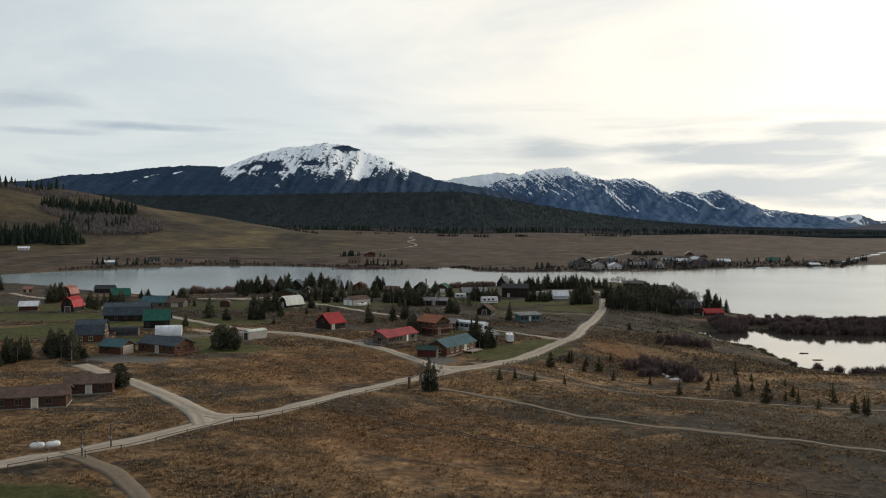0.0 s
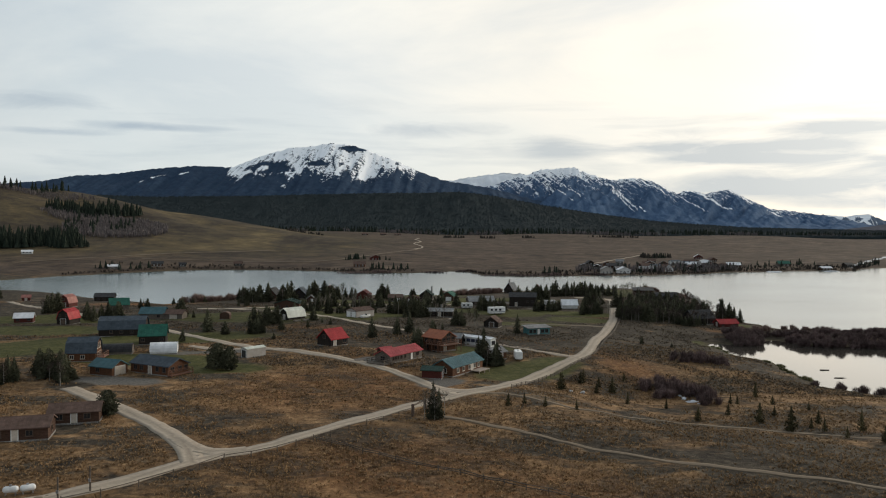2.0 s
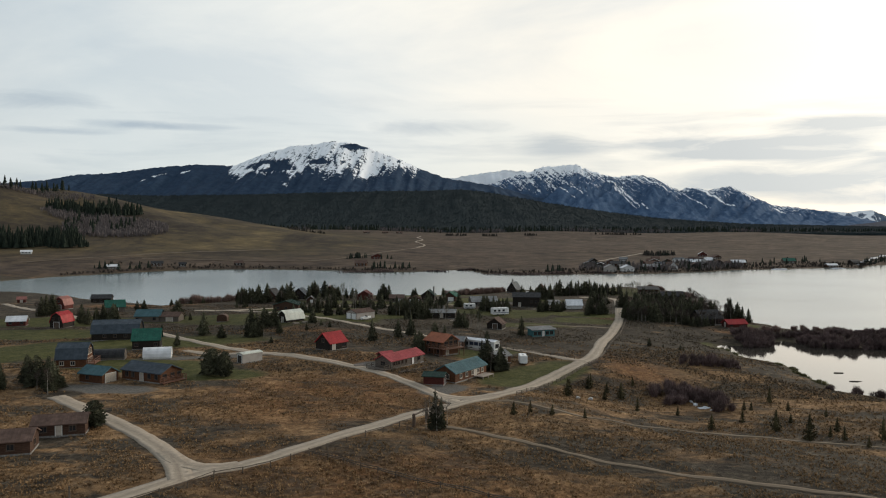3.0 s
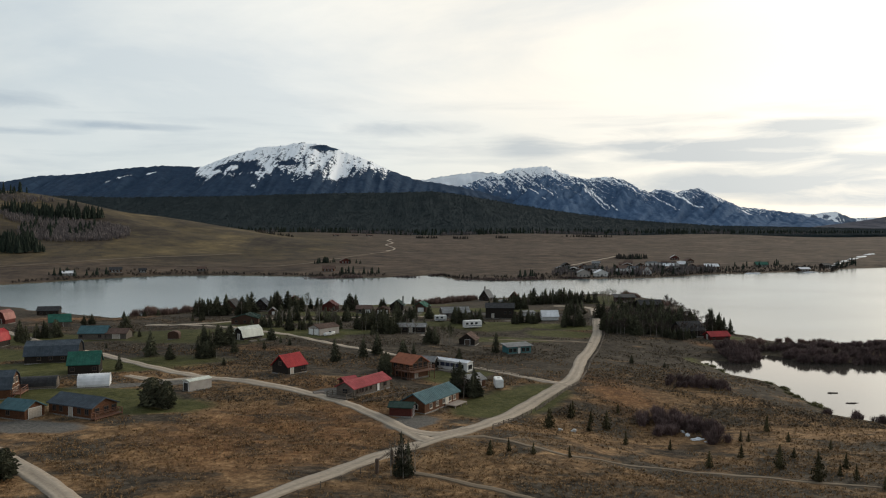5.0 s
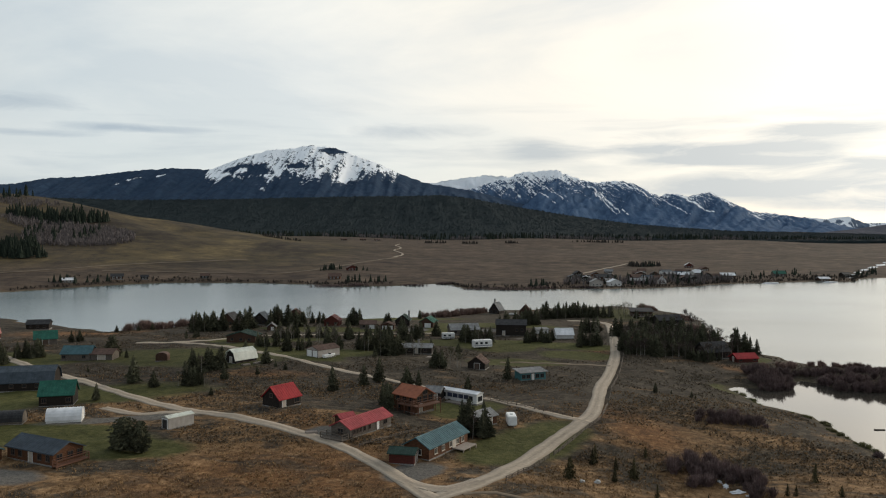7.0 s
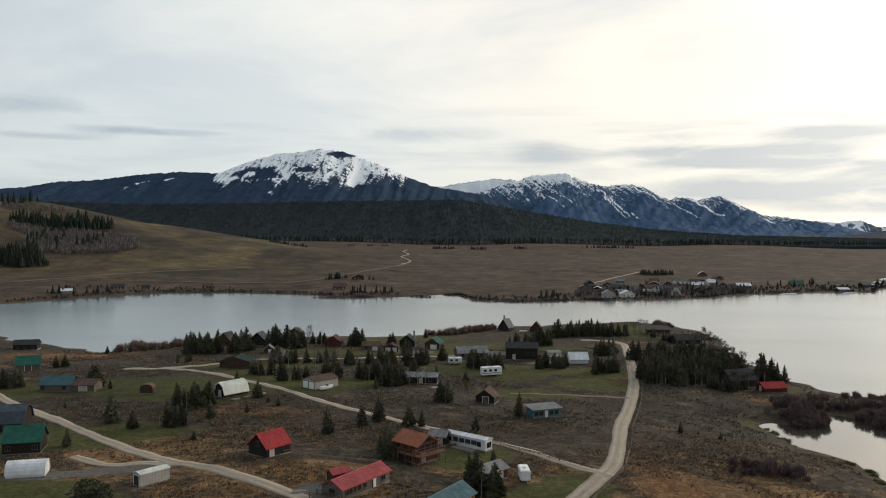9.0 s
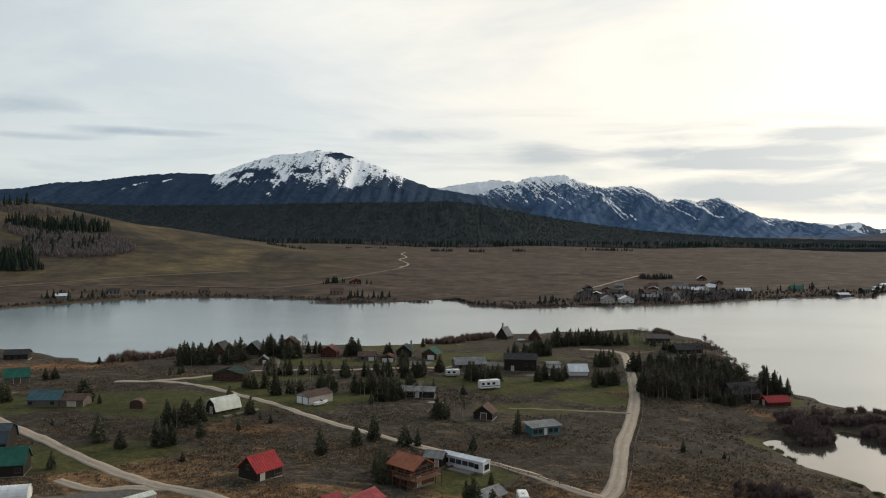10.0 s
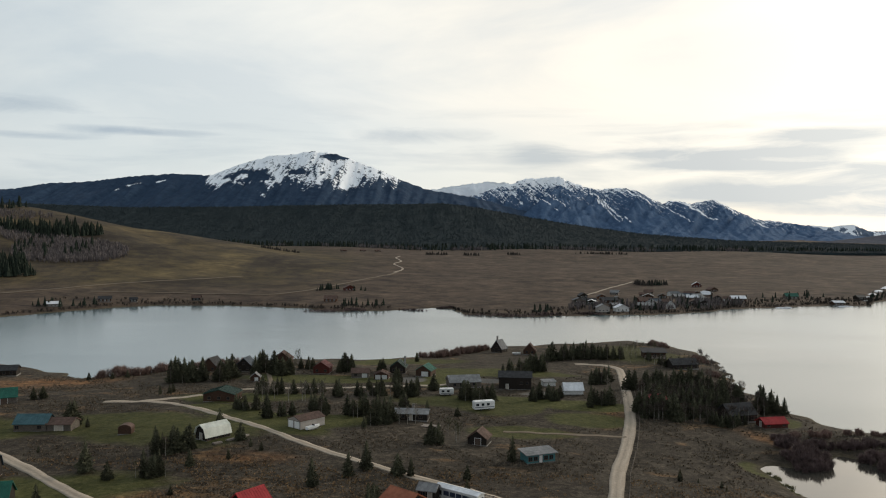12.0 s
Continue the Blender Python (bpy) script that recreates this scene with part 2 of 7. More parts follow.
def make_ground():
    m = bpy.data.materials.new("sage_and_grass")
    m.use_nodes = True
    t = m.node_tree
    where = t.nodes.new("ShaderNodeNewGeometry").outputs["Position"]
    fine = noise_of(t, where, 0.8, 9, 0.72)
    clumps = noise_of(t, stretched(t, where, (0.7, 1.0, 1)), 0.28, 7, 0.65, 0.5)
    patch = noise_of(t, stretched(t, where, (0.6, 1.0, 1)), 0.062, 7, 0.62, 0.6)
    swathes = noise_of(t, stretched(t, where, (0.55, 1.0, 1), (0, 0, 0.35)), 0.15, 6, 0.62, 0.8)
    wide = noise_of(t, where, 0.016, 4, 0.5)
    mix_of = maths(t, "ADD", maths(t, "MULTIPLY", fine, 0.6), maths(t, "MULTIPLY", clumps, 0.4))
    sage = ramp(t, mix_of, [(0.36, (0.017, 0.013, 0.010)), (0.49, (0.050, 0.040, 0.029)), (0.58, (0.096, 0.077, 0.057)), (0.67, (0.170, 0.140, 0.105))])
    straw = ramp(t, mix_of, [(0.36, (0.064, 0.037, 0.019)), (0.48, (0.165, 0.097, 0.048)), (0.57, (0.285, 0.173, 0.088)), (0.66, (0.460, 0.308, 0.164))])
    cover = maths(t, "ADD", maths(t, "MULTIPLY", patch, 0.55), maths(t, "MULTIPLY", swathes, 0.45))
    field = mixed(t, ramp(t, maths(t, "SUBTRACT", cover, maths(t, "MULTIPLY", attribute(t, "sage"), 0.10)), [(0.455, grey(0.0)), (0.54, grey(1.0))]), sage, straw)
    # dark hummocks of brush among the grass
    hummocks = mixed(t, 1.0, ramp(t, noise_of(t, stretched(t, where, (0.6, 1.0, 1)), 0.36, 5, 0.6, 0.4), [(0.50, grey(0.0)), (0.60, grey(0.75))]), ramp(t, swathes, [(0.40, grey(1.0)), (0.60, grey(0.15))]), "MULTIPLY")
    field = mixed(t, hummocks, field, mixed(t, 1.0, sage, (0.62, 0.62, 0.64), "MULTIPLY"))
    rusty = mixed(t, mixed(t, 1.0, ramp(t, attribute(t, "rust"), [(0.0, grey(0.0)), (1.0, grey(1.0))]), ramp(t, swathes, [(0.38, grey(0.25)), (0.56, grey(1.0))]), "MULTIPLY"), field, ramp(t, mix_of, [(0.36, (0.068, 0.032, 0.015)), (0.52, (0.200, 0.098, 0.042)), (0.64, (0.380, 0.212, 0.100))]))
    lawn_colour = ramp(t, mix_of, [(0.36, (0.032, 0.035, 0.012)), (0.50, (0.066, 0.066, 0.022)), (0.63, (0.112, 0.105, 0.042))])
    ragged = ramp(t, maths(t, "ADD", attribute(t, "lawn"), maths(t, "MULTIPLY", maths(t, "SUBTRACT", patch, 0.5), 1.3)), [(0.36, grey(0.0)), (0.62, grey(1.0))])
    c = mixed(t, ragged, rusty, lawn_colour)
    rough_plain = noise_of(t, where, 0.045, 10, 0.74, 0.5)
    plain = ramp(t, rough_plain, [(0.36, (0.034, 0.025, 0.020)), (0.50, (0.072, 0.051, 0.038)), (0.64, (0.125, 0.089, 0.062))])
    c = mixed(t, attribute(t, "plain"), c, plain)
    swell = noise_of(t, stretched(t, where, (1.0, 0.45, 1), (0, 0, 0.5)), 0.008, 8, 0.66, 0.8)
    gold = ramp(t, maths(t, "ADD", maths(t, "MULTIPLY", swell, 0.55), maths(t, "MULTIPLY", rough_plain, 0.45)), [(0.38, (0.026, 0.020, 0.016)), (0.47, (0.052, 0.040, 0.027)), (0.55, (0.092, 0.069, 0.036)), (0.66, (0.190, 0.138, 0.066))])
    c = mixed(t, attribute(t, "gold"), c, gold)
    mud = ramp(t, fine, [(0.35, (0.040, 0.033, 0.022)), (0.65, (0.125, 0.100, 0.062))])
    c = mixed(t, attribute(t, "mud"), c, mud)
    gravel = ramp(t, noise_of(t, where, 1.7, 8, 0.7), [(0.35, (0.085, 0.078, 0.070)), (0.65, (0.17, 0.155, 0.138))])
    bare = ramp(t, maths(t, "ADD", attribute(t, "gravel"), maths(t, "MULTIPLY", maths(t, "SUBTRACT", patch, 0.5), 1.4)), [(0.36, grey(0.0)), (0.66, grey(1.0))])
    c = mixed(t, bare, c, gravel)
    c = mixed(t, 1.0, c, ramp(t, wide, [(0.35, grey(0.76)), (0.65, grey(1.12))]), "MULTIPLY")
    shader = t.nodes["Principled BSDF"]
    t.links.new(c, shader.inputs["Base Color"])
    shader.inputs["Roughness"].default_value = 0.95
    shader.inputs["Specular IOR Level"].default_value = 0.1
    b = node(t, "ShaderNodeBump", Strength=1.0, Distance=0.6)
    t.links.new(mix_of, b.inputs["Height"])
    t.links.new(b.outputs[0], shader.inputs["Normal"])
    return m


def make_water():
    m = bpy.data.materials.new("lake_water")
    m.use_nodes = True
    t = m.node_tree
    where = t.nodes.new("ShaderNodeNewGeometry").outputs["Position"]
    shader = t.nodes["Principled BSDF"]
    shader.inputs["Base Color"].default_value = (0.022, 0.066, 0.078, 1)
    shader.inputs["IOR"].default_value = 1.5
    shader.inputs["Coat Weight"].default_value = 0.4
    shader.inputs["Coat IOR"].default_value = 1.33
    shader.inputs["Coat Roughness"].default_value = 0.18
    calm = ramp(t, noise_of(t, stretched(t, where, (0.5, 1, 1)), 0.012, 5), [(0.35, grey(0.17)), (0.65, grey(0.22))])
    t.links.new(calm, shader.inputs["Roughness"])
    return m


def make_mountain(name, trees_dark, trees_light, rock, streak=0.012, slant=0.0, speckle=1.5, grain=0.034):
    """Conifer slopes and rock below, snow where the mesh carries it; gullies run down the slope. Distant ranges are
    passed tree and rock colours with haze mixed in.
    """
    m = bpy.data.materials.new(name)
    m.use_nodes = True
    t = m.node_tree
    where = t.nodes.new("ShaderNodeNewGeometry").outputs["Position"]
    woods = ramp(t, noise_of(t, where, 0.03, 10, 0.7), [(0.36, trees_dark), (0.64, trees_light)])
    gullies = noise_of(t, stretched(t, where, (1.0, 0.16, 0.22)), streak, 9, 0.66, 0.6)
    if slant:
        # couloirs that run down and along the range
        xyz = t.nodes.new("ShaderNodeSeparateXYZ")
        t.links.new(where, xyz.inputs[0])
        tilted = t.nodes.new("ShaderNodeCombineXYZ")
        t.links.new(maths(t, "ADD", xyz.outputs[0], maths(t, "MULTIPLY", xyz.outputs[2], slant)), tilted.inputs[0])
        t.links.new(maths(t, "MULTIPLY", xyz.outputs[2], 0.16), tilted.inputs[1])
        gullies = noise_of(t, tilted.outputs[0], streak, 8, 0.68, 0.5)
    speck = noise_of(t, where, grain, 9, 0.78)
    cliffs = ramp(t, noise_of(t, stretched(t, where, (1, 1, 2.2)), 0.02, 8, 0.7), [(0.35, tuple(0.5 * v for v in rock)), (0.65, rock)])
    snow = maths(t, "ADD", attribute(t, "snow"), maths(t, "ADD", maths(t, "MULTIPLY", maths(t, "SUBTRACT", gullies, 0.5), 2.8 if slant else 3.2), maths(t, "MULTIPLY", maths(t, "SUBTRACT", speck, 0.5), speckle)))
    base = mixed(t, ramp(t, attribute(t, "snow"), [(0.35, grey(0.0)), (0.75, grey(1.0))]), woods, cliffs)
    cover = ramp(t, snow, [(0.50, grey(0.0)), (0.60, grey(1.0))])
    c = mixed(t, cover, base, (0.90, 0.92, 0.95))
    shader = t.nodes["Principled BSDF"]
    t.links.new(c, shader.inputs["Base Color"])
    shader.inputs["Roughness"].default_value = 0.95
    shader.inputs["Specular IOR Level"].default_value = 0.05
    b = node(t, "ShaderNodeBump", Strength=0.35, Distance=10.0)
    t.links.new(speck, b.inputs["Height"])
    t.links.new(b.outputs[0], shader.inputs["Normal"])
    return m


M_GROUND, M_WATER = make_ground(), make_water()


def make_dirt(name, edge, mid, rut, ruts=0.95):
    """Dirt with a grassy middle and edge, and paler wheel ruts along its length."""
    m = bpy.data.materials.new(name)
    m.use_nodes = True
    t = m.node_tree
    where = t.nodes.new("ShaderNodeNewGeometry").outputs["Position"]
    flat = t.nodes.new("ShaderNodeCombineXYZ")
    t.links.new(attribute(t, "across"), flat.inputs[0])
    t.links.new(maths(t, "MULTIPLY", attribute(t, "along"), 0.07), flat.inputs[1])
    streaks = noise_of(t, flat.outputs[0], 1.6, 7, 0.65)
    grain = noise_of(t, where, 1.3, 8, 0.7)
    off = maths(t, "ABSOLUTE", maths(t, "SUBTRACT", maths(t, "ABSOLUTE", attribute(t, "across")), ruts))
    worn = maths(t, "ADD", maths(t, "SUBTRACT", 0.85, maths(t, "MULTIPLY", off, 0.62)), maths(t, "MULTIPLY", maths(t, "SUBTRACT", streaks, 0.5), 1.5), True)
    c = mixed(t, worn, mixed(t, grain, edge, mid), rut)
    c = mixed(t, 1.0, c, ramp(t, grain, [(0.3, grey(0.78)), (0.7, grey(1.15))]), "MULTIPLY")
    shader = t.nodes["Principled BSDF"]
    t.links.new(c, shader.inputs["Base Color"])
    shader.inputs["Roughness"].default_value = 0.95
    b = node(t, "ShaderNodeBump", Strength=0.5, Distance=0.08)
    t.links.new(streaks, b.inputs["Height"])
    t.links.new(b.outputs[0], shader.inputs["Normal"])
    return m


M_ROAD = make_dirt("dirt_road", (0.16, 0.124, 0.090), (0.26, 0.208, 0.156), (0.385, 0.318, 0.245))
M_TRACK = make_dirt("worn_track", (0.07, 0.050, 0.031), (0.105, 0.076, 0.048), (0.165, 0.122, 0.08), 0.5)
M_POND = make_water()
M_POND.name = "still_pond_water"
for link in list(M_POND.node_tree.links):
    if link.to_socket.name == "Roughness" and link.to_node.type == "BSDF_PRINCIPLED":
        M_POND.node_tree.links.remove(link)
M_POND.node_tree.nodes["Principled BSDF"].inputs["Roughness"].default_value = 0.04
M_POND.node_tree.nodes["Principled BSDF"].inputs["Coat Roughness"].default_value = 0.04
M_POND.node_tree.nodes["Principled BSDF"].inputs["Base Color"].default_value = (0.05, 0.046, 0.038, 1)
# forest and rock bluer than their own: distance haze put into the colours
M_BIG = make_mountain("snowy_slopes_haze_blue", (0.020, 0.036, 0.066), (0.034, 0.060, 0.102), (0.055, 0.080, 0.115), 0.034, 0.0, 3.4, 0.045)
# range and back ridge: blue of the distant air painted into trees and rock
M_RANGE = make_mountain("rocky_range_haze_blue", (0.048, 0.086, 0.155), (0.082, 0.136, 0.228), (0.074, 0.118, 0.190), 0.040, 1.2, 4.0, 0.06)
M_BACK = make_mountain("far_snow_ridge_haze_blue", (0.06, 0.09, 0.14), (0.12, 0.16, 0.22), (0.20, 0.24, 0.31), 0.009)
M_FOOT = make_mountain("forested_foothill", (0.013, 0.019, 0.021), (0.022, 0.031, 0.034), (0.08, 0.08, 0.08))
# the haze over the low hill is part of its base colours
M_LOW = make_mountain("low_hill_haze_tint", (0.040, 0.045, 0.062), (0.075, 0.080, 0.105), (0.1, 0.1, 0.12))

# ---- large structure ----
def mesh_object(name, verts, faces, mat, smooth_faces=True, **floats):
    data = bpy.data.meshes.new(name)
    data.from_pydata(verts, [], faces)
    for key, values in floats.items():
        data.attributes.new(key, "FLOAT", "POINT").data.foreach_set("value", np.asarray(values, np.float32).ravel())
    data.polygons.foreach_set("use_smooth", np.full(len(data.polygons), smooth_faces))
    data.materials.append(mat)
    return new(name, data)


def grid_faces(rows, columns):
    i = np.arange(rows * columns).reshape(rows, columns)
    return np.stack([i[:-1, :-1], i[:-1, 1:], i[1:, 1:], i[1:, :-1]], -1).reshape(-1, 4).tolist()


def spread(*bands):
    """Steps along a line: (start, end, step) bands joined."""
    return np.unique(np.concatenate([np.arange(a, b + 0.01, s) for a, b, s in bands]))


def blobs(x, y, spots):
    """Soft patches of ground cover: (x, y, half length, half width, turn in degrees)."""
    out = np.zeros(x.shape)
    for px, py, rx, ry, turn in spots:
        c, s = math.cos(radians(turn)), math.sin(radians(turn))
        u, v = ((x - px) * c + (y - py) * s) / rx, ((y - py) * c - (x - px) * s) / ry
        out = np.maximum(out, np.clip(1.6 - 1.1 * np.hypot(u, v), 0, 1))
    return out


LAWNS = [(-54, 90, 13, 8, 0), (18, 213, 19, 9, 52), (-86, 302, 34, 17, -25), (-118, 225, 30, 12, 30), (-63, 201, 14, 8, 0), (-140, 265, 26, 12, 0), (-50, 392, 34, 9, 0), (-3, 388, 12, 12, 0),
         (18, 345, 16, 12, 0), (22, 312, 16, 8, 0), (-40, 312, 20, 10, 0), (48, 350, 18, 8, 0), (116, 342, 8, 4, 70), (85, 291, 4, 7, 0), (-70, 350, 24, 10, 0), (5, 240, 12, 7, 45), (-20, 445, 30, 12, 10), (95, 480, 22, 26, 0), (14, 352, 34, 10, 0), (-58, 316, 34, 9, -40), (46, 330, 14, 10, 0), (20, 412, 34, 12, 0), (-104, 240, 44, 12, 20), (-78, 208, 20, 9, 0), (-150, 300, 40, 16, 0)]
GRAVELS = [(-5, 191, 6, 4, 40), (-79, 184, 11, 4, -8), (16, 392, 10, 4, 0), (-14, 392, 6, 7, 0), (-22, 213, 6, 4, 0), (-70, 222, 16, 2.5, 20), (36, 368, 8, 4, 0)]
RUSTS = [(-158, 388, 24, 14, 20), (34, 311, 5, 3, 0), (-28, 182, 24, 18, 40), (5, 120, 40, 14, -20), (-5, 130, 18, 12, 0), (54, 335, 14, 5, 75), (-48, 272, 10, 4, 0), (45, 226, 8, 22, 10), (100, 318, 4, 14, 20), (-30, 222, 8, 4, -40)]

xs = spread((-4900, -1000, 150), (-1000, -400, 24), (-400, -200, 8), (-200, 190, 2), (190, 500, 8), (500, 1000, 24), (1000, 4900, 150))
ys = spread((-900, 0, 60), (0, 80, 5), (80, 480, 2), (480, 560, 4), (560, 640, 16), (640, 960, 5), (960, 2200, 20), (2200, 4900, 150))
gx, gy = np.meshgrid(xs, ys)
gz = ground_height(gx, gy)
shore = shore_distance(gx, gy)
beyond = smooth((gy - 600) / 60)
hill = np.exp(-((gx + 900) / 470) ** 2 - ((gy - 1350) / 450) ** 2)
ground = mesh_object("ground", np.stack([gx, gy, gz], -1).reshape(-1, 3).tolist(), grid_faces(len(ys), len(xs)), M_GROUND,
                     lawn=blobs(gx, gy, LAWNS), gravel=blobs(gx, gy, GRAVELS), rust=blobs(gx, gy, RUSTS) * 0.85, sage=np.maximum(smooth((gy - 232) / 30), 0.9 * smooth((gx - 18) / 40) * smooth((178 - gy) / 30)) * (1 - beyond),
                     gold=beyond * np.clip(smooth((hill - 0.02) / 0.12) + 0.7 * smooth((-60 - gx) / 150) * smooth((gy - 780) / 150) * smooth((1500 - gy) / 300), 0, 1), plain=beyond, mud=smooth((2.2 - shore) / 2.6))
tagged(ground, "brown sage and dry grass land with green lawns, sloping to the lake", "ground", kind="structure")

water = mesh_object("water", [(-4900, -900, 0), (4900, -900, 0), (4900, 1100, 0), (-4900, 1100, 0)], [(0, 1, 2, 3)], M_WATER)
tagged(water, "pale grey lake, lightly rippled", "water", kind="structure")
pond_water = mesh_object("water", [(84, 200, 0.012), (200, 200, 0.012), (200, 311, 0.012), (84, 311, 0.012)], [(0, 1, 2, 3)], M_POND)
tagged(pond_water, "still bright pond behind the willows", "water", kind="structure")


ALL_ROADS = []


def road(name, line, width, mat, label, lift=0.10, ragged=0.35):
    """A dirt road laid on the land along a smooth line."""
    pts = np.array(line, float)
    fine = []
    for i in range(len(pts) - 1):
        p0, p1, p2, p3 = pts[max(i - 1, 0)], pts[i], pts[i + 1], pts[min(i + 2, len(pts) - 1)]
        n = max(int(np.hypot(*(p2 - p1)) / 2.0), 2)
        for k in np.arange(n) / n:
            fine.append(0.5 * (2 * p1 + (p2 - p0) * k + (2 * p0 - 5 * p1 + 4 * p2 - p3) * k ** 2 + (3 * p1 - p0 - 3 * p2 + p3) * k ** 3))
    fine = np.array(fine + [pts[-1]])
    along = np.gradient(fine, axis=0)
    side = np.stack([-along[:, 1], along[:, 0]], -1) / np.maximum(np.hypot(along[:, 0], along[:, 1]), 1e-6)[:, None]
    verts, across = [], (-0.5, -0.46, -0.25, 0.0, 0.25, 0.46, 0.5)
    drop = (-0.25, 0.0, -0.03, 0.03, -0.03, 0.0, -0.25)
    for i, (p, s) in enumerate(zip(fine, side)):
        w = width + ragged * 0.5 * math.sin(i * 0.31) + ragged * 0.35 * math.sin(i * 0.83 + 1)
        q = p[None] + s[None] * (np.array(across) * w)[:, None]
        z = ground_height(q[:, 0], q[:, 1]) + lift + np.array(drop)
        verts += np.column_stack([q, z]).tolist()
    steps = np.concatenate([[0], np.cumsum(np.hypot(*np.diff(fine, axis=0).T))])
    ALL_ROADS.append((fine[::3].tolist() + [fine[-1].tolist()], width * 0.5 + 1.2))
    return tagged(mesh_object(name, verts, grid_faces(len(fine), 7), mat, across=np.tile(np.array(across) * width, len(fine)), along=np.repeat(steps, 7)), label, "road", kind="structure")


MAIN_ROAD = [(-110, 60), (-80, 88), (-61, 105.5), (-50, 114), (-44, 121.7), (-39, 130), (-32, 135.5), (-25.6, 144.8), (-12.6, 164.3), (-2.1, 176), (8.5, 188.7), (21.8, 213), (33.6, 234), (39.6, 255), (44.6, 276),
             (53, 304), (60, 331), (65.5, 358), (71.2, 391), (77, 424), (78, 438), (72, 445), (60, 446)]
road("road", MAIN_ROAD, 3.9, M_ROAD, "pale graded dirt road running to the lake")
road("road", [(-40.2, 126.0), (-42.6, 131.2), (-46.6, 138), (-52.2, 145.3), (-60, 153.8), (-67.6, 160.6), (-77, 168.8), (-86, 177)], 3.8, M_ROAD, "pale dirt side road", 0.115)
road("road", [(-48.5, 141), (-44.2, 135.6), (-39.6, 132.6), (-34.4, 134.4)], 3.2, M_ROAD, "pale dirt fork of the side road", 0.108)
road("road", [(-8.2, 189), (-3.6, 183.4), (1.2, 181.6), (6.4, 186.6)], 3.0, M_ROAD, "pale dirt fork at the crossroads", 0.108)
MID_ROAD = [(-1, 177), (-4.5, 182), (-9.4, 191), (-20.8, 204.4), (-35.2, 216), (-47.5, 224.5), (-61, 231.5), (-78, 244), (-97, 260.5), (-125.8, 287), (-150, 312), (-190, 350), (-220, 378)]
road("road", MID_ROAD, 3.2, M_ROAD, "pale dirt lane between the cabins", 0.115)
road("road", [(33, 228.5), (26, 235), (17.6, 246), (11.3, 252), (4, 257.5), (-11, 266), (-26.4, 277), (-40, 289), (-52.4, 301.5), (-69, 317.7), (-86.8, 335), (-98.6, 341), (-115, 340)], 2.7, M_ROAD, "narrow dirt lane", 0.115, 0.25)
road("road", [(-104, 341), (-90, 352), (-75, 366), (-56.5, 371.5), (-34.4, 373.5), (-12, 378), (2, 384)], 2.7, M_ROAD, "narrow dirt lane by the lakeside cabins", 0.12, 0.25)
road("track", [(-6, 160.5), (10.5, 153), (30, 141.5), (47.7, 134.6), (64, 128), (90, 112), (130, 95)], 1.25, M_TRACK, "worn foot track through dry grass", 0.11, 0.3)
road("track", [(3.5, 179), (9, 180.5), (20.7, 174), (34, 171.5), (50, 170), (70, 165), (100, 159)], 1.0, M_TRACK, "faint vehicle track through grass", 0.09, 0.3)
road("track", [(54.5, 311), (43, 310.5), (30, 311.5), (17.9, 313.5)], 2.0, M_TRACK, "faint drive to the shed", 0.10, 0.3)
road("track", [(-66, 374), (-70, 388), (-74, 402)], 2.0, M_TRACK, "short drive through lawn", 0.11, 0.2)
road("track", [(-79, 232), (-70, 227), (-62, 228), (-54, 227.5)], 2.4, M_ROAD, "short drive to the metal shed", 0.10, 0.3)
road("track", [(-56, 111), (-46, 104), (-38, 95), (-30, 82)], 2.6, M_TRACK, "rutted farm track", 0.10, 0.3)
road("track", [(-330, 790), (-230, 812), (-171, 812), (-139, 866), (-107, 977), (-79, 1109), (-76, 1200)], 3.6, M_TRACK, "distant faint track over the plain", 0.5, 1.0)
road("track", [(-79, 1150), (-73, 1250), (-92, 1330), (-86, 1410), (-102, 1505), (-100, 1590)], 3.0, M_ROAD, "distant pale winding track", 0.7, 1.0)
road("track", [(118, 800), (124, 832), (152, 896), (178, 957), (194, 988), (224, 1043)], 2.4, M_ROAD, "distant pale lane above the village", 0.5, 0.8)
road("track", [(-420, 730), (-377, 778), (-340, 842), (-291, 923), (-244, 991)], 4.0, M_TRACK, "faint track along the hill foot", 0.5, 1.0)


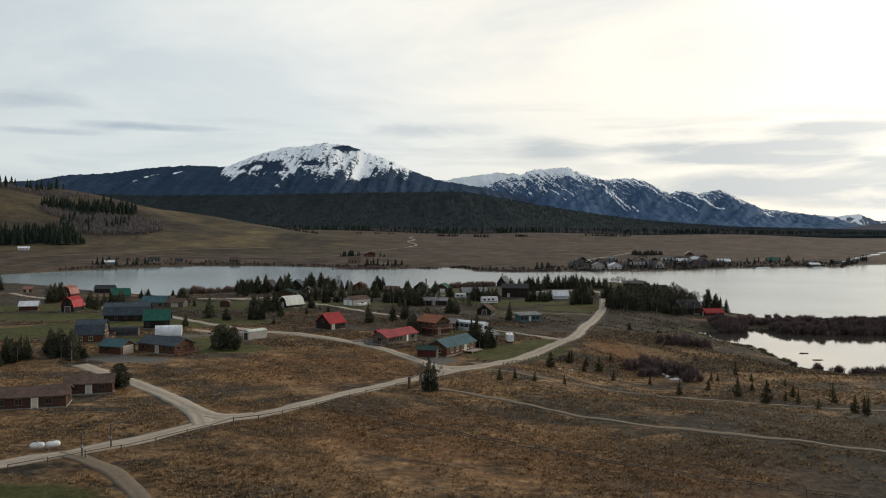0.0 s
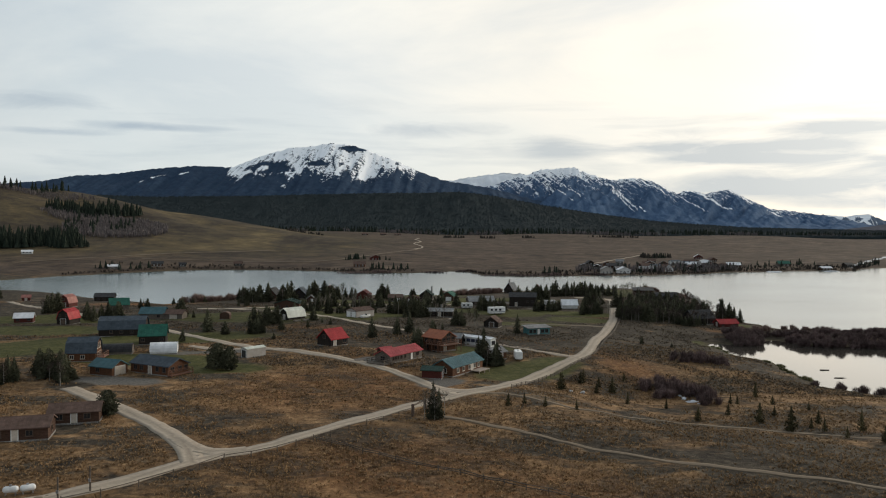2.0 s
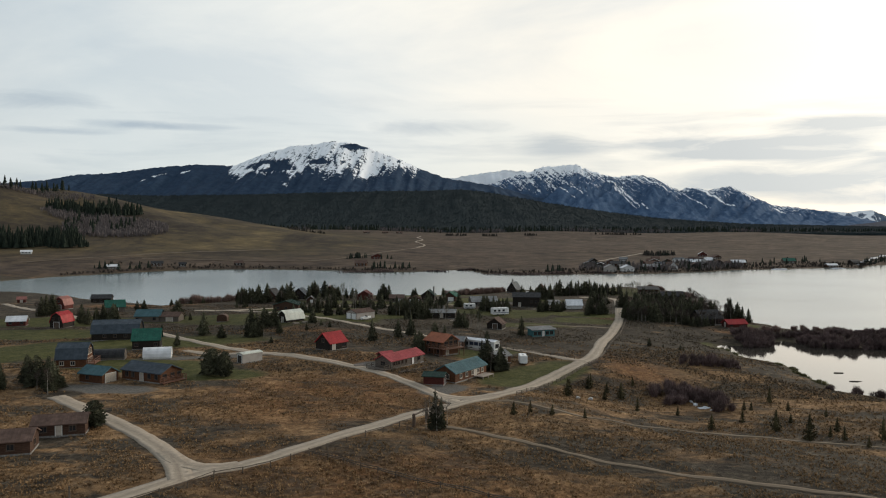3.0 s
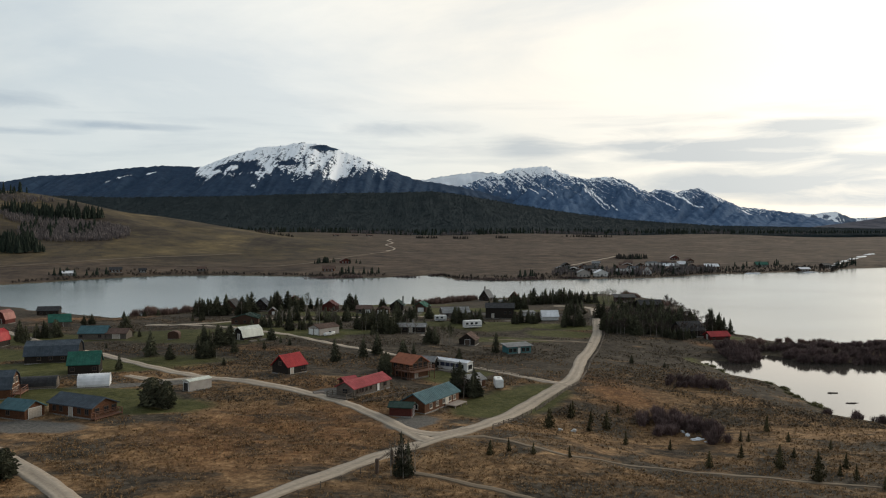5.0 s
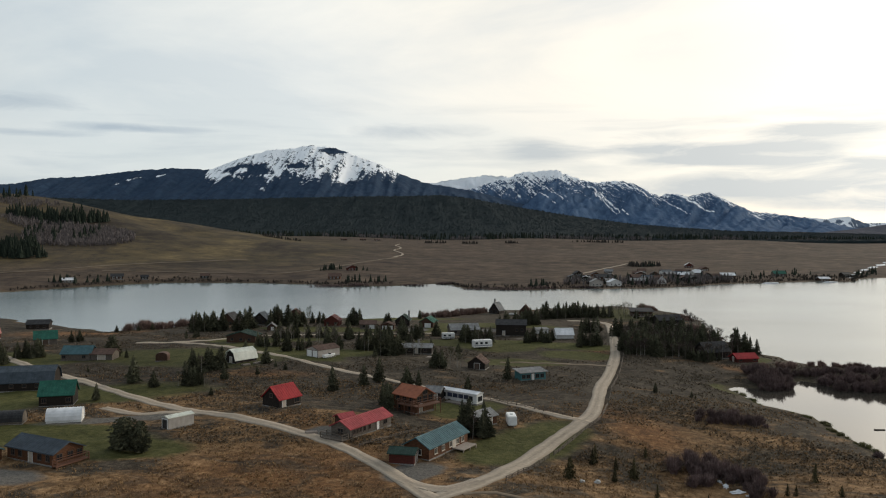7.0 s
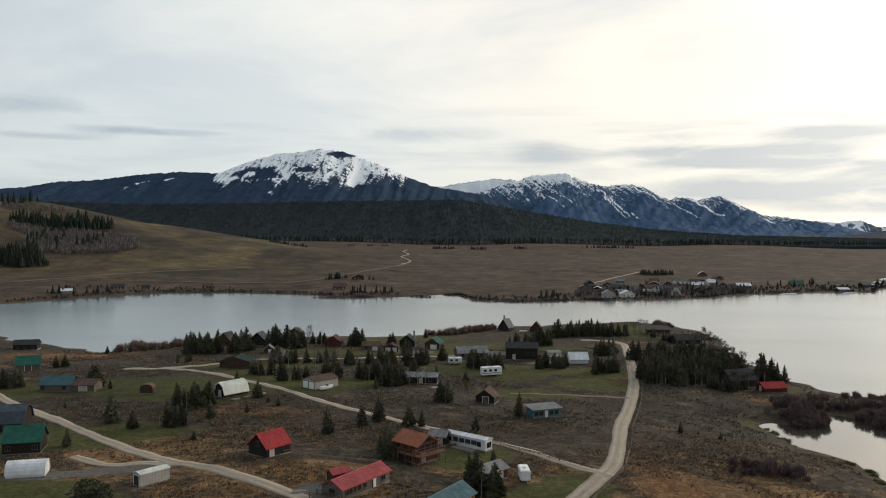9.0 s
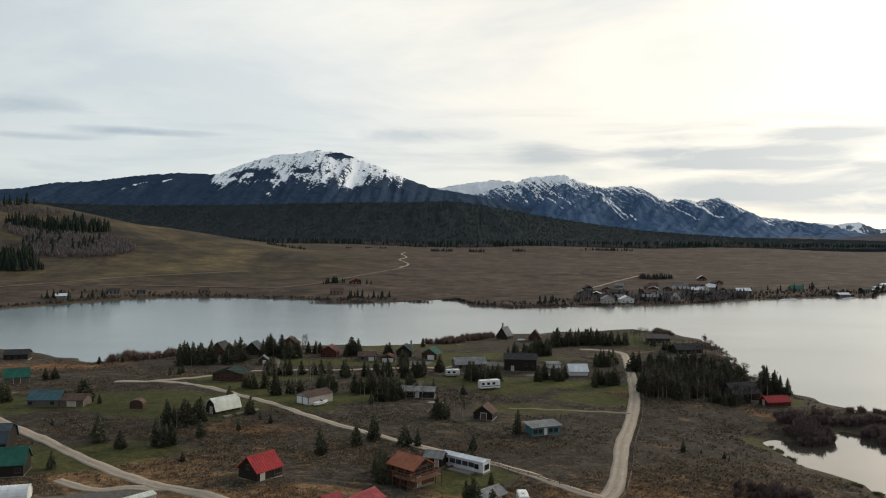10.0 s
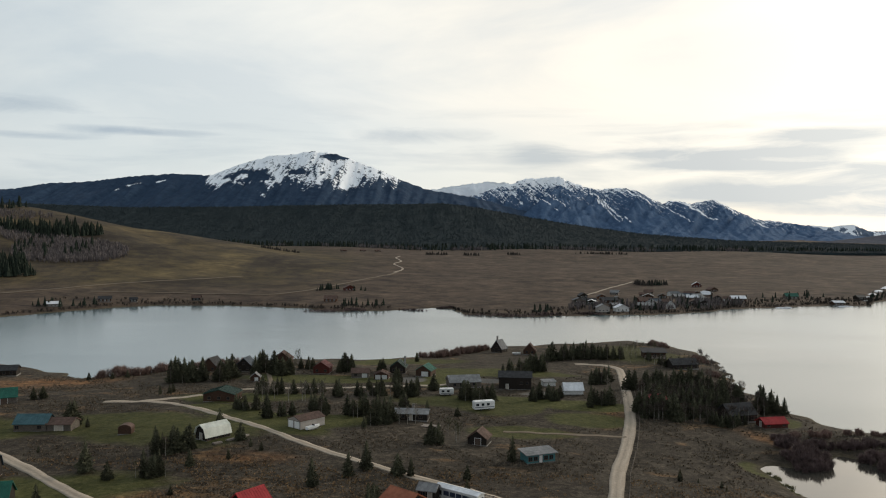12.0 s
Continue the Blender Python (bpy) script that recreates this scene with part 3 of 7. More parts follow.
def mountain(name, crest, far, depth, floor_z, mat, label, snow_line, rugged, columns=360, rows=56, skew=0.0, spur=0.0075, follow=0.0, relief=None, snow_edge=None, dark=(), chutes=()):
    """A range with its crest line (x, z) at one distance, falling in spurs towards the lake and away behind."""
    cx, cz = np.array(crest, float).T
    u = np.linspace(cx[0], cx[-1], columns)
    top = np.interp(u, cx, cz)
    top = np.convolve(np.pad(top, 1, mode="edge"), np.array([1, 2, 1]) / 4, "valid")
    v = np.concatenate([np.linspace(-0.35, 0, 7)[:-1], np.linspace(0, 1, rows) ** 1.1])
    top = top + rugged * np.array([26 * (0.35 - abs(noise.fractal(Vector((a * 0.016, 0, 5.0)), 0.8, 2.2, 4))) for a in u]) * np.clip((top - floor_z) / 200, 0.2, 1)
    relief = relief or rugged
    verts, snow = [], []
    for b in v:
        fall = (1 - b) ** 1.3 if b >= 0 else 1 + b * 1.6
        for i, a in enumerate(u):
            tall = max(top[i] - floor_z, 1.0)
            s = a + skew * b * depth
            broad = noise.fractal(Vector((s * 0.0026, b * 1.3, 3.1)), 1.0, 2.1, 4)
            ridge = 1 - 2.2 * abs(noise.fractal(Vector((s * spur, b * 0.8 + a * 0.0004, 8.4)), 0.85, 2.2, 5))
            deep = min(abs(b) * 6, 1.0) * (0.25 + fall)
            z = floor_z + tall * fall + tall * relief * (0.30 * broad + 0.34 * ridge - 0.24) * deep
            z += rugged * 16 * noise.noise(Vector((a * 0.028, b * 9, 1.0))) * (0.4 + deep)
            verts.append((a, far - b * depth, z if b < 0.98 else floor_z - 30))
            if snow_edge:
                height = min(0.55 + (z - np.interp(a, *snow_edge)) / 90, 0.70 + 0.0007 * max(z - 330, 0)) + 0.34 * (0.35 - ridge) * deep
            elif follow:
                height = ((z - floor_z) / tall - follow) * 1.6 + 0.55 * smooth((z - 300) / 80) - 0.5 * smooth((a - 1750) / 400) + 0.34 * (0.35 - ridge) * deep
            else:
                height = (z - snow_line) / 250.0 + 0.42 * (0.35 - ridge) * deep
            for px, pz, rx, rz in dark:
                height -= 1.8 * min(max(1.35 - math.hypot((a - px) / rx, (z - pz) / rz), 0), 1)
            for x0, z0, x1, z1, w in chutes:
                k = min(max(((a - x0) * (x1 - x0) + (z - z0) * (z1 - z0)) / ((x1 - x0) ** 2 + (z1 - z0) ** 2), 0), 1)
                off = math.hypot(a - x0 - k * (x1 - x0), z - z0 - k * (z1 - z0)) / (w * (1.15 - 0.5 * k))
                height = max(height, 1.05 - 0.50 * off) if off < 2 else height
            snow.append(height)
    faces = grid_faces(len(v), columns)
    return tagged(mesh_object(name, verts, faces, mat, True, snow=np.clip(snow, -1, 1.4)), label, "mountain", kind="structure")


# where the lasting snow ends (x, z), and the snow-filled chutes (from x, z to x, z, half width)
BIG_SNOW = [(-4300, 900), (-1400, 900), (-1330, 420), (-1290, 318), (-1180, 310), (-1120, 326), (-1060, 318), (-980, 340), (-900, 296), (-840, 330), (-780, 340), (-740, 312), (-690, 296), (-650, 310),
            (-600, 318), (-540, 296), (-500, 330), (-450, 345), (-400, 338), (-350, 345), (-300, 335), (-262, 420), (-200, 900), (1300, 900)]
BIG_CHUTES = [(-1024, 462, -868, 318, 20), (-1300, 368, -1250, 318, 12), (-1250, 318, -1140, 322, 10), (-1085, 340, -1060, 345, 12), (-690, 380, -665, 305, 12), (-520, 380, -500, 302, 12), (-1560, 318, -1520, 330, 5), (-1700, 300, -1640, 312, 5), (-905, 240, -890, 228, 9), (-1740, 272, -1730, 270, 8)]
RANGE_CHUTES = [(392, 334, 545, 186, 4), (505, 294, 622, 188, 3), (305, 340, 388, 220, 6), (787, 294, 925, 124, 5), (803, 238, 886, 132, 4), (1102, 304, 1262, 132, 3), (1262, 268, 1408, 145, 8),
                (1490, 262, 1580, 186, 6), (1500, 255, 1690, 118, 4), (86, 276, 312, 344, 5), (402, 372, 540, 352, 14), (560, 380, 690, 338, 8), (840, 262, 900, 215, 3), (1010, 300, 1090, 240, 4)]
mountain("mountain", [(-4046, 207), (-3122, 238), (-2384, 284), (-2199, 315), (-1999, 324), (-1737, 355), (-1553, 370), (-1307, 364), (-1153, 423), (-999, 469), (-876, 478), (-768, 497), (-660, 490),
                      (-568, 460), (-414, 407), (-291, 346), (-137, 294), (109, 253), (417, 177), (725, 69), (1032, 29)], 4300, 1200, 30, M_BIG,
         "broad snow-capped mountain, dark forested flanks tinted blue for haze", 226, 0.36, columns=620, rows=64, relief=0.16, snow_edge=tuple(zip(*BIG_SNOW)), dark=((-1035, 350, 125, 30), (-790, 368, 48, 13), (-628, 466, 70, 15)), chutes=BIG_CHUTES)
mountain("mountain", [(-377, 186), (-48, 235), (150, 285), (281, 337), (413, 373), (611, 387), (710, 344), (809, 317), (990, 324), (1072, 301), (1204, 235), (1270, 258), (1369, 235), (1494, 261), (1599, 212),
                      (1731, 153), (1929, 133), (2126, 93), (2324, 60), (2588, 37)], 4600, 900, 22, M_RANGE, "long snow-peaked mountain range coloured blue for distance haze", 128, 0.62, columns=640, rows=60, skew=0.55, spur=0.006, follow=0.64, chutes=RANGE_CHUTES)
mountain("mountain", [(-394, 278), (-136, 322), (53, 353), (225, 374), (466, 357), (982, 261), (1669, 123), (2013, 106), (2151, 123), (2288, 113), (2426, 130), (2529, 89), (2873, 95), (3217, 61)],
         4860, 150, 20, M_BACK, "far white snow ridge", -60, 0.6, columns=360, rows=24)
mountain("mountain", [(1377, 18), (1634, 32), (1814, 52), (1938, 70), (2149, 104), (2534, 124), (3049, 104)], 3600, 700, 12, M_LOW, "low hill at the end of the valley, haze-tinted", 900, 0.15, columns=160, rows=24)
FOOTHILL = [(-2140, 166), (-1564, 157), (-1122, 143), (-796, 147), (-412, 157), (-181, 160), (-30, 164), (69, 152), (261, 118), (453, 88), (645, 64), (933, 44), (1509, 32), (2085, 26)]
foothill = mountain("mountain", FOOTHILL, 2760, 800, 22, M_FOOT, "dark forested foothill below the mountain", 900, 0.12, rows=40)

# ---- building blocks ----
def part(name, bm, mat, parent, label="", smooth_faces=False):
    """Links a bmesh as one mesh under a thing or a part."""
    bmesh.ops.recalc_face_normals(bm, faces=bm.faces[:])
    data = bpy.data.meshes.new(name)
    bm.to_mesh(data)
    bm.free()
    data.materials.append(mat)
    if smooth_faces:
        data.polygons.foreach_set("use_smooth", np.full(len(data.polygons), True))
    ob = new(name, data)
    ob.parent = parent
    return tagged(ob, label)


def thing(name, x, y, turn, label, category, group="", z=None):
    ob = new(name)
    ob.empty_display_size = 0.3
    ob.matrix_basis = pose(x, y, ground_at(x, y) if z is None else z, 0, 0, turn)
    return tagged(ob, label, category, group)


def box(bm, x0, x1, y0, y1, z0, z1):
    v = [bm.verts.new(p) for p in ((x0, y0, z0), (x1, y0, z0), (x1, y1, z0), (x0, y1, z0), (x0, y0, z1), (x1, y0, z1), (x1, y1, z1), (x0, y1, z1))]
    for f in ((0, 3, 2, 1), (4, 5, 6, 7), (0, 1, 5, 4), (1, 2, 6, 5), (2, 3, 7, 6), (3, 0, 4, 7)):
        bm.faces.new([v[i] for i in f])


def boxed(*sizes):
    bm = bmesh.new()
    for s in sizes:
        box(bm, *s)
    return bm


def soft_box(x0, x1, y0, y1, z0, z1, round_by):
    bm = boxed((x0, x1, y0, y1, z0, z1))
    bmesh.ops.bevel(bm, geom=bm.edges[:], offset=round_by, segments=3, affect="EDGES")
    return bm


def extrude(bm, outline, place):
    """A closed prism: outline points put at both ends by place(point, end)."""
    ends = [[bm.verts.new(place(p, e)) for p in outline] for e in (0, 1)]
    n = len(outline)
    for i in range(n):
        bm.faces.new((ends[0][i], ends[0][(i + 1) % n], ends[1][(i + 1) % n], ends[1][i]))
    bm.faces.new(ends[0][::-1])
    bm.faces.new(ends[1])


def rod(bm, a, b, r0, r1, sides=5):
    """A tapered stick from a to b."""
    a, b = Vector(a), Vector(b)
    q = (b - a).to_track_quat("Z", "Y")
    rings = []
    for p, r in ((a, r0), (b, r1)):
        rings.append([bm.verts.new(p + q @ Vector((r * math.cos(6.2832 * k / sides), r * math.sin(6.2832 * k / sides), 0))) for k in range(sides)])
    for k in range(sides):
        bm.faces.new((rings[0][k], rings[0][(k + 1) % sides], rings[1][(k + 1) % sides], rings[1][k]))
    bm.faces.new(rings[1])
    bm.faces.new(rings[0][::-1])


def wood(name, dark, light, gap=0.28):
    m = panelled(name, [dark, light], gap, "Z", 0.85, scale=1.5, stretch=(1, 1, 4), broad=0.25, broad_amount=0.3)
    m.node_tree.nodes["Principled BSDF"].inputs["Specular IOR Level"].default_value = 0.2
    return m


def metal_roof(name, dark, light, rough=0.6):
    m = material(name, [dark, light], 0.8, rough, 0.0, bump=0.12, fine=5.0, broad=0.3, broad_amount=0.22, space="Object")
    m.node_tree.nodes["Principled BSDF"].inputs["Specular IOR Level"].default_value = 0.25
    return m


W_LOG = wood("varnished_logs", (0.064, 0.028, 0.015), (0.139, 0.061, 0.030))
W_DARK = wood("dark_stained_boards", (0.013, 0.011, 0.009), (0.034, 0.026, 0.021))
W_BROWN = wood("brown_boards", (0.043, 0.023, 0.016), (0.090, 0.050, 0.033))
W_GREY = wood("weathered_grey_boards", (0.075, 0.064, 0.054), (0.165, 0.140, 0.118))
W_TEAL = wood("teal_painted_boards", (0.045, 0.14, 0.155), (0.085, 0.23, 0.24))
W_WHITE = wood("white_painted_siding", (0.50, 0.50, 0.49), (0.72, 0.72, 0.70))
W_BEIGE = panelled("beige_metal_siding", [(0.34, 0.31, 0.28), (0.46, 0.42, 0.38)], 0.3, "X", 0.5, scale=0.8)
W_BARN = wood("barn_red_boards", (0.053, 0.015, 0.012), (0.112, 0.030, 0.022))
R_TEAL = metal_roof("teal_metal_roof", (0.035, 0.085, 0.100), (0.070, 0.145, 0.162))
R_RED = metal_roof("red_metal_roof", (0.26, 0.014, 0.018), (0.40, 0.030, 0.034))
R_ROSE = metal_roof("faded_red_metal_roof", (0.27, 0.040, 0.046), (0.39, 0.072, 0.078))
R_RUST = metal_roof("rust_orange_metal_roof", (0.25, 0.078, 0.040), (0.37, 0.130, 0.066))
R_GREEN = metal_roof("green_metal_roof", (0.010, 0.070, 0.050), (0.022, 0.125, 0.088))
R_MAROON = metal_roof("dull_maroon_roof", (0.10, 0.034, 0.032), (0.18, 0.062, 0.056))
R_PINE = metal_roof("dark_green_shingle_roof", (0.012, 0.032, 0.025), (0.028, 0.060, 0.046))
R_SLATE = metal_roof("slate_blue_roof", (0.030, 0.042, 0.055), (0.066, 0.084, 0.105))
R_DARK = metal_roof("charcoal_roof", (0.018, 0.018, 0.020), (0.050, 0.049, 0.051), 0.7)
R_GREY = metal_roof("grey_sheet_roof", (0.15, 0.15, 0.15), (0.29, 0.285, 0.28))
R_PALE = metal_roof("pale_cream_sheet_roof", (0.56, 0.57, 0.50), (0.74, 0.75, 0.67))
R_WHITE = metal_roof("white_sheet_roof", (0.62, 0.63, 0.65), (0.80, 0.80, 0.82))
R_BROWN = metal_roof("brown_shingle_roof", (0.075, 0.046, 0.036), (0.150, 0.095, 0.075), 0.85)
R_PINK = metal_roof("salmon_roof", (0.24, 0.095, 0.080), (0.34, 0.150, 0.125))
M_TRIM = material("white_trim", [(0.60, 0.60, 0.58), (0.78, 0.78, 0.76)], 3.0, 0.6, bump=0.1)
M_FRAME = material("brown_trim", [(0.05, 0.030, 0.020), (0.10, 0.065, 0.045)], 3.0, 0.7, bump=0.1)
M_DOOR = material("cream_door", [(0.38, 0.33, 0.27), (0.52, 0.46, 0.39)], 3.0, 0.6, bump=0.1)
M_DECK = material("weathered_deck", [(0.18, 0.145, 0.12), (0.33, 0.28, 0.24)], 2.0, 0.85, stretch=(1, 8, 1), bump=0.3)
M_CEDAR = material("cedar_deck", [(0.11, 0.045, 0.026), (0.21, 0.095, 0.055)], 2.0, 0.8, stretch=(1, 8, 1), bump=0.3)
M_STONE = material("grey_stone", [(0.10, 0.095, 0.09), (0.30, 0.285, 0.265)], 4.0, 0.9, bump=0.8)
M_BOULDER = material("pale_boulder", [(0.34, 0.33, 0.31), (0.62, 0.60, 0.57)], 1.4, 0.9, bump=0.8)
M_TYRE = material("black_rubber", [(0.012, 0.012, 0.012), (0.03, 0.03, 0.03)], 4.0, 0.9, bump=0.2)
M_STEEL = material("galvanised_steel", [(0.30, 0.30, 0.31), (0.46, 0.46, 0.47)], 4.0, 0.4, 0.8, bump=0.05)
M_PAINT_W = material("white_vehicle_shell", [(0.62, 0.62, 0.61), (0.80, 0.80, 0.79)], 1.2, 0.35, bump=0.03)
M_PAINT_G = material("grey_vehicle_paint", [(0.14, 0.145, 0.15), (0.22, 0.225, 0.23)], 1.2, 0.3, bump=0.0)
M_PAINT_B = material("dark_blue_panel", [(0.014, 0.022, 0.050), (0.045, 0.062, 0.11)], 0.9, 0.4, bump=0.0)
M_POST = material("weathered_post_wood", [(0.055, 0.042, 0.032), (0.14, 0.11, 0.085)], 3.0, 0.9, bump=0.3, vary=0.2)
M_SNOW = material("old_snow", [(0.60, 0.62, 0.66), (0.82, 0.83, 0.86)], 0.8, 0.8, bump=0.4, fine=2.0)
M_GLASS = bpy.data.materials.new("window_glass")
M_GLASS.use_nodes = True
M_GLASS.node_tree.nodes["Principled BSDF"].inputs["Base Color"].default_value = (0.018, 0.022, 0.026, 1)
M_GLASS.node_tree.nodes["Principled BSDF"].inputs["Roughness"].default_value = 0.06
M_GLASS.node_tree.nodes["Principled BSDF"].inputs["IOR"].default_value = 1.5


def on_side(side, half, deep, u, out, z):
    """A point of a house's face: u along it, out from it."""
    return {"f": (u, -out, z), "b": (-u, deep + out, z), "l": (-half - out, deep / 2 - u, z), "r": (half + out, deep / 2 + u, z)}[side]


def face_box(bm, side, half, deep, u0, u1, o0, o1, z0, z1):
    a, b = on_side(side, half, deep, u0, o0, z0), on_side(side, half, deep, u1, o1, z1)
    box(bm, min(a[0], b[0]), max(a[0], b[0]), min(a[1], b[1]), max(a[1], b[1]), z0, z1)


def window(owner, side, half, deep, u, sill, wide, tall, trim):
    bm = bmesh.new()
    for u0, u1, z0, z1 in ((u - wide / 2 - 0.1, u - wide / 2, sill - 0.1, sill + tall + 0.1), (u + wide / 2, u + wide / 2 + 0.1, sill - 0.1, sill + tall + 0.1),
                           (u - wide / 2, u + wide / 2, sill + tall, sill + tall + 0.1), (u - wide / 2, u + wide / 2, sill - 0.1, sill), (u - 0.03, u + 0.03, sill, sill + tall)):
        face_box(bm, side, half, deep, u0, u1, 0.005, 0.09, z0, z1)
    frame_part = part("window", bm, trim, owner)
    bm = bmesh.new()
    face_box(bm, side, half, deep, u - wide / 2, u + wide / 2, 0.004, 0.035, sill, sill + tall)
    part("pane", bm, M_GLASS, frame_part, "dark glass pane")
    bm = bmesh.new()
    face_box(bm, side, half, deep, u - wide / 2 - 0.16, u + wide / 2 + 0.16, 0.004, 0.15, sill - 0.17, sill - 0.105)
    part("sill", bm, trim, frame_part)


def door(owner, side, half, deep, u, wide, tall, mat, panels=1):
    bm = bmesh.new()
    face_box(bm, side, half, deep, u - wide / 2, u + wide / 2, 0.004, 0.06, 0.02, tall)
    for k in range(panels):
        z0, z1 = 0.12 + k * (tall - 0.2) / panels, 0.02 + (k + 1) * (tall - 0.2) / panels
        face_box(bm, side, half, deep, u - wide / 2 + 0.12, u + wide / 2 - 0.12, 0.062, 0.085, z0, z1)
    leaf = part("door", bm, mat, owner)
    bm = bmesh.new()
    for u0, u1, z0, z1 in ((u - wide / 2 - 0.1, u - wide / 2, 0.0, tall + 0.1), (u + wide / 2, u + wide / 2 + 0.1, 0.0, tall + 0.1), (u - wide / 2, u + wide / 2, tall, tall + 0.1)):
        face_box(bm, side, half, deep, u0, u1, 0.004, 0.10, z0, z1)
    part("door_frame", bm, M_TRIM if mat is not M_TRIM else M_FRAME, leaf)


def roof_line(shape, span, low, rise):
    h = span / 2
    if shape == "gambrel":
        return [(-h, low), (-h * 0.70, low + rise * 0.66), (0, low + rise), (h * 0.70, low + rise * 0.66), (h, low)]
    if shape == "arch":
        return [(-h * math.cos(math.pi * k / 10), low + rise * math.sin(math.pi * k / 10) ** 0.85) for k in range(11)]
    if shape == "lean":
        return [(-h, low), (h, low + rise)]
    return [(-h, low), (0, low + rise), (h, low)]


def house(name, a, b, deep, low, rise, wall_mat, roof_mat, label, category, ridge="along", shape="gable", openings=(), over=0.38, chimney=None, trim=None, seams=True, base=M_STONE, group=""):
    """A building whose front runs from a to b on the ground. openings: (side, u, sill or 'door', width, height[, material])."""
    (ax, ay), (bx, by) = a, b
    deep, low, rise = deep * 0.88, low * 0.88, rise * 0.84
    long, turn = math.hypot(bx - ax, by - ay), math.degrees(math.atan2(by - ay, bx - ax))
    half = long / 2
    m = pose((ax + bx) / 2, (ay + by) / 2, 0, 0, 0, turn)
    levels = [ground_at(*(m @ Vector(p)).xy) for p in ((-half, 0, 0), (half, 0, 0), (-half, deep, 0), (half, deep, 0))]
    z = 0.35 * min(levels) + 0.65 * max(levels)
    owner = thing(name, (ax + bx) / 2, (ay + by) / 2, turn, label, category, group, z=z)
    span, run = (deep, long) if ridge == "along" else (long, deep)

    def put(s, r, zz):
        return (r, deep / 2 + s, zz) if ridge == "along" else (s, deep / 2 + r, zz)
    line = roof_line(shape, span, low, rise)
    sunk = min(levels) - z - 0.5
    bm = bmesh.new()
    extrude(bm, [(-span / 2, 0.12), *line, (span / 2, 0.12)], lambda p, e: put(p[0], (e - 0.5) * run, p[1]))
    part("wall", bm, wall_mat, owner)
    part("foundation", boxed((-half - 0.06, half + 0.06, -0.06, deep + 0.06, sunk, 0.118)), base, owner)
    # roof sheets with their eaves, thickness and standing seams
    top, ends = [], over if shape != "arch" else 0.12
    (s0, z0), (s1, z1) = line[0], line[1]
    k = over / math.hypot(s1 - s0, z1 - z0)
    first = (s0 - (s1 - s0) * k, z0 - (z1 - z0) * k) if shape != "arch" else line[0]
    (s0, z0), (s1, z1) = line[-1], line[-2]
    k = over / math.hypot(s1 - s0, z1 - z0)
    last = (s0 - (s1 - s0) * k, z0 - (z1 - z0) * k) if shape != "arch" else line[-1]
    under = [first, *line[1:-1], last]
    under = [(s, zz + 0.015) for s, zz in under]
    top = [(s, zz + 0.17) for s, zz in under] if shape != "arch" else [(s * 1.02, zz + 0.08) for s, zz in under]
    bm = bmesh.new()
    extrude(bm, under + top[::-1], lambda p, e: put(p[0], (e - 0.5) * (run + 2 * ends), p[1]))
    sheet = part("roof", bm, roof_mat, owner)
    if seams:
        bm = bmesh.new()
        n = max(int((run + 2 * ends) / 0.62), 2)
        for i in range(n + 1):
            r = -(run / 2 + ends) + (run + 2 * ends) * i / n
            r = max(min(r, run / 2 + ends - 0.03), -run / 2 - ends + 0.03)
            for p, q in zip(top, top[1:]):
                extrude(bm, [(p[0], p[1] - 0.01), (q[0], q[1] - 0.01), (q[0], q[1] + 0.055), (p[0], p[1] + 0.055)], lambda c, e: put(c[0], r + (e - 0.5) * 0.05, c[1]))
        part("seams", bm, roof_mat, sheet)
    if shape in ("gable", "gambrel"):
        s, zz = top[len(top) // 2]
        bm = bmesh.new()
        extrude(bm, [(s - 0.22, zz - 0.11), (s, zz + 0.07), (s + 0.22, zz - 0.11)], lambda p, e: put(p[0], (e - 0.5) * (run + 2 * ends + 0.06), p[1]))
        part("ridge_cap", bm, roof_mat, sheet)
    for o in openings:
        side, u, sill, wide, tall = o[:5]
        if sill == "door":
            door(owner, side, half, deep, u * (0.86 if side in "lr" else 1), wide, tall * 0.94, o[5] if len(o) > 5 else M_DOOR, 3 if wide > 1.6 else 2)
        else:
            window(owner, side, half, deep, u * (0.86 if side in "lr" else 1), sill * 0.9, wide * 0.9, tall * 0.85, trim or M_FRAME)
    if chimney:
        cx, cy, ct = chimney
        flue = part("chimney", boxed((cx - 0.35, cx + 0.35, cy - 0.35, cy + 0.35, low, ct)), M_STONE, owner)
        part("cap", boxed((cx - 0.45, cx + 0.45, cy - 0.45, cy + 0.45, ct + 0.004, ct + 0.12)), M_DARKMETAL_AND_SHADE, flue)
    return owner


# dark flashing; also the shade inside the open storage shed
M_DARKMETAL_AND_SHADE = material("dark_flashing_and_shade", [(0.02, 0.02, 0.02), (0.06, 0.06, 0.06)], 3.0, 0.5, 0.6, bump=0.05)


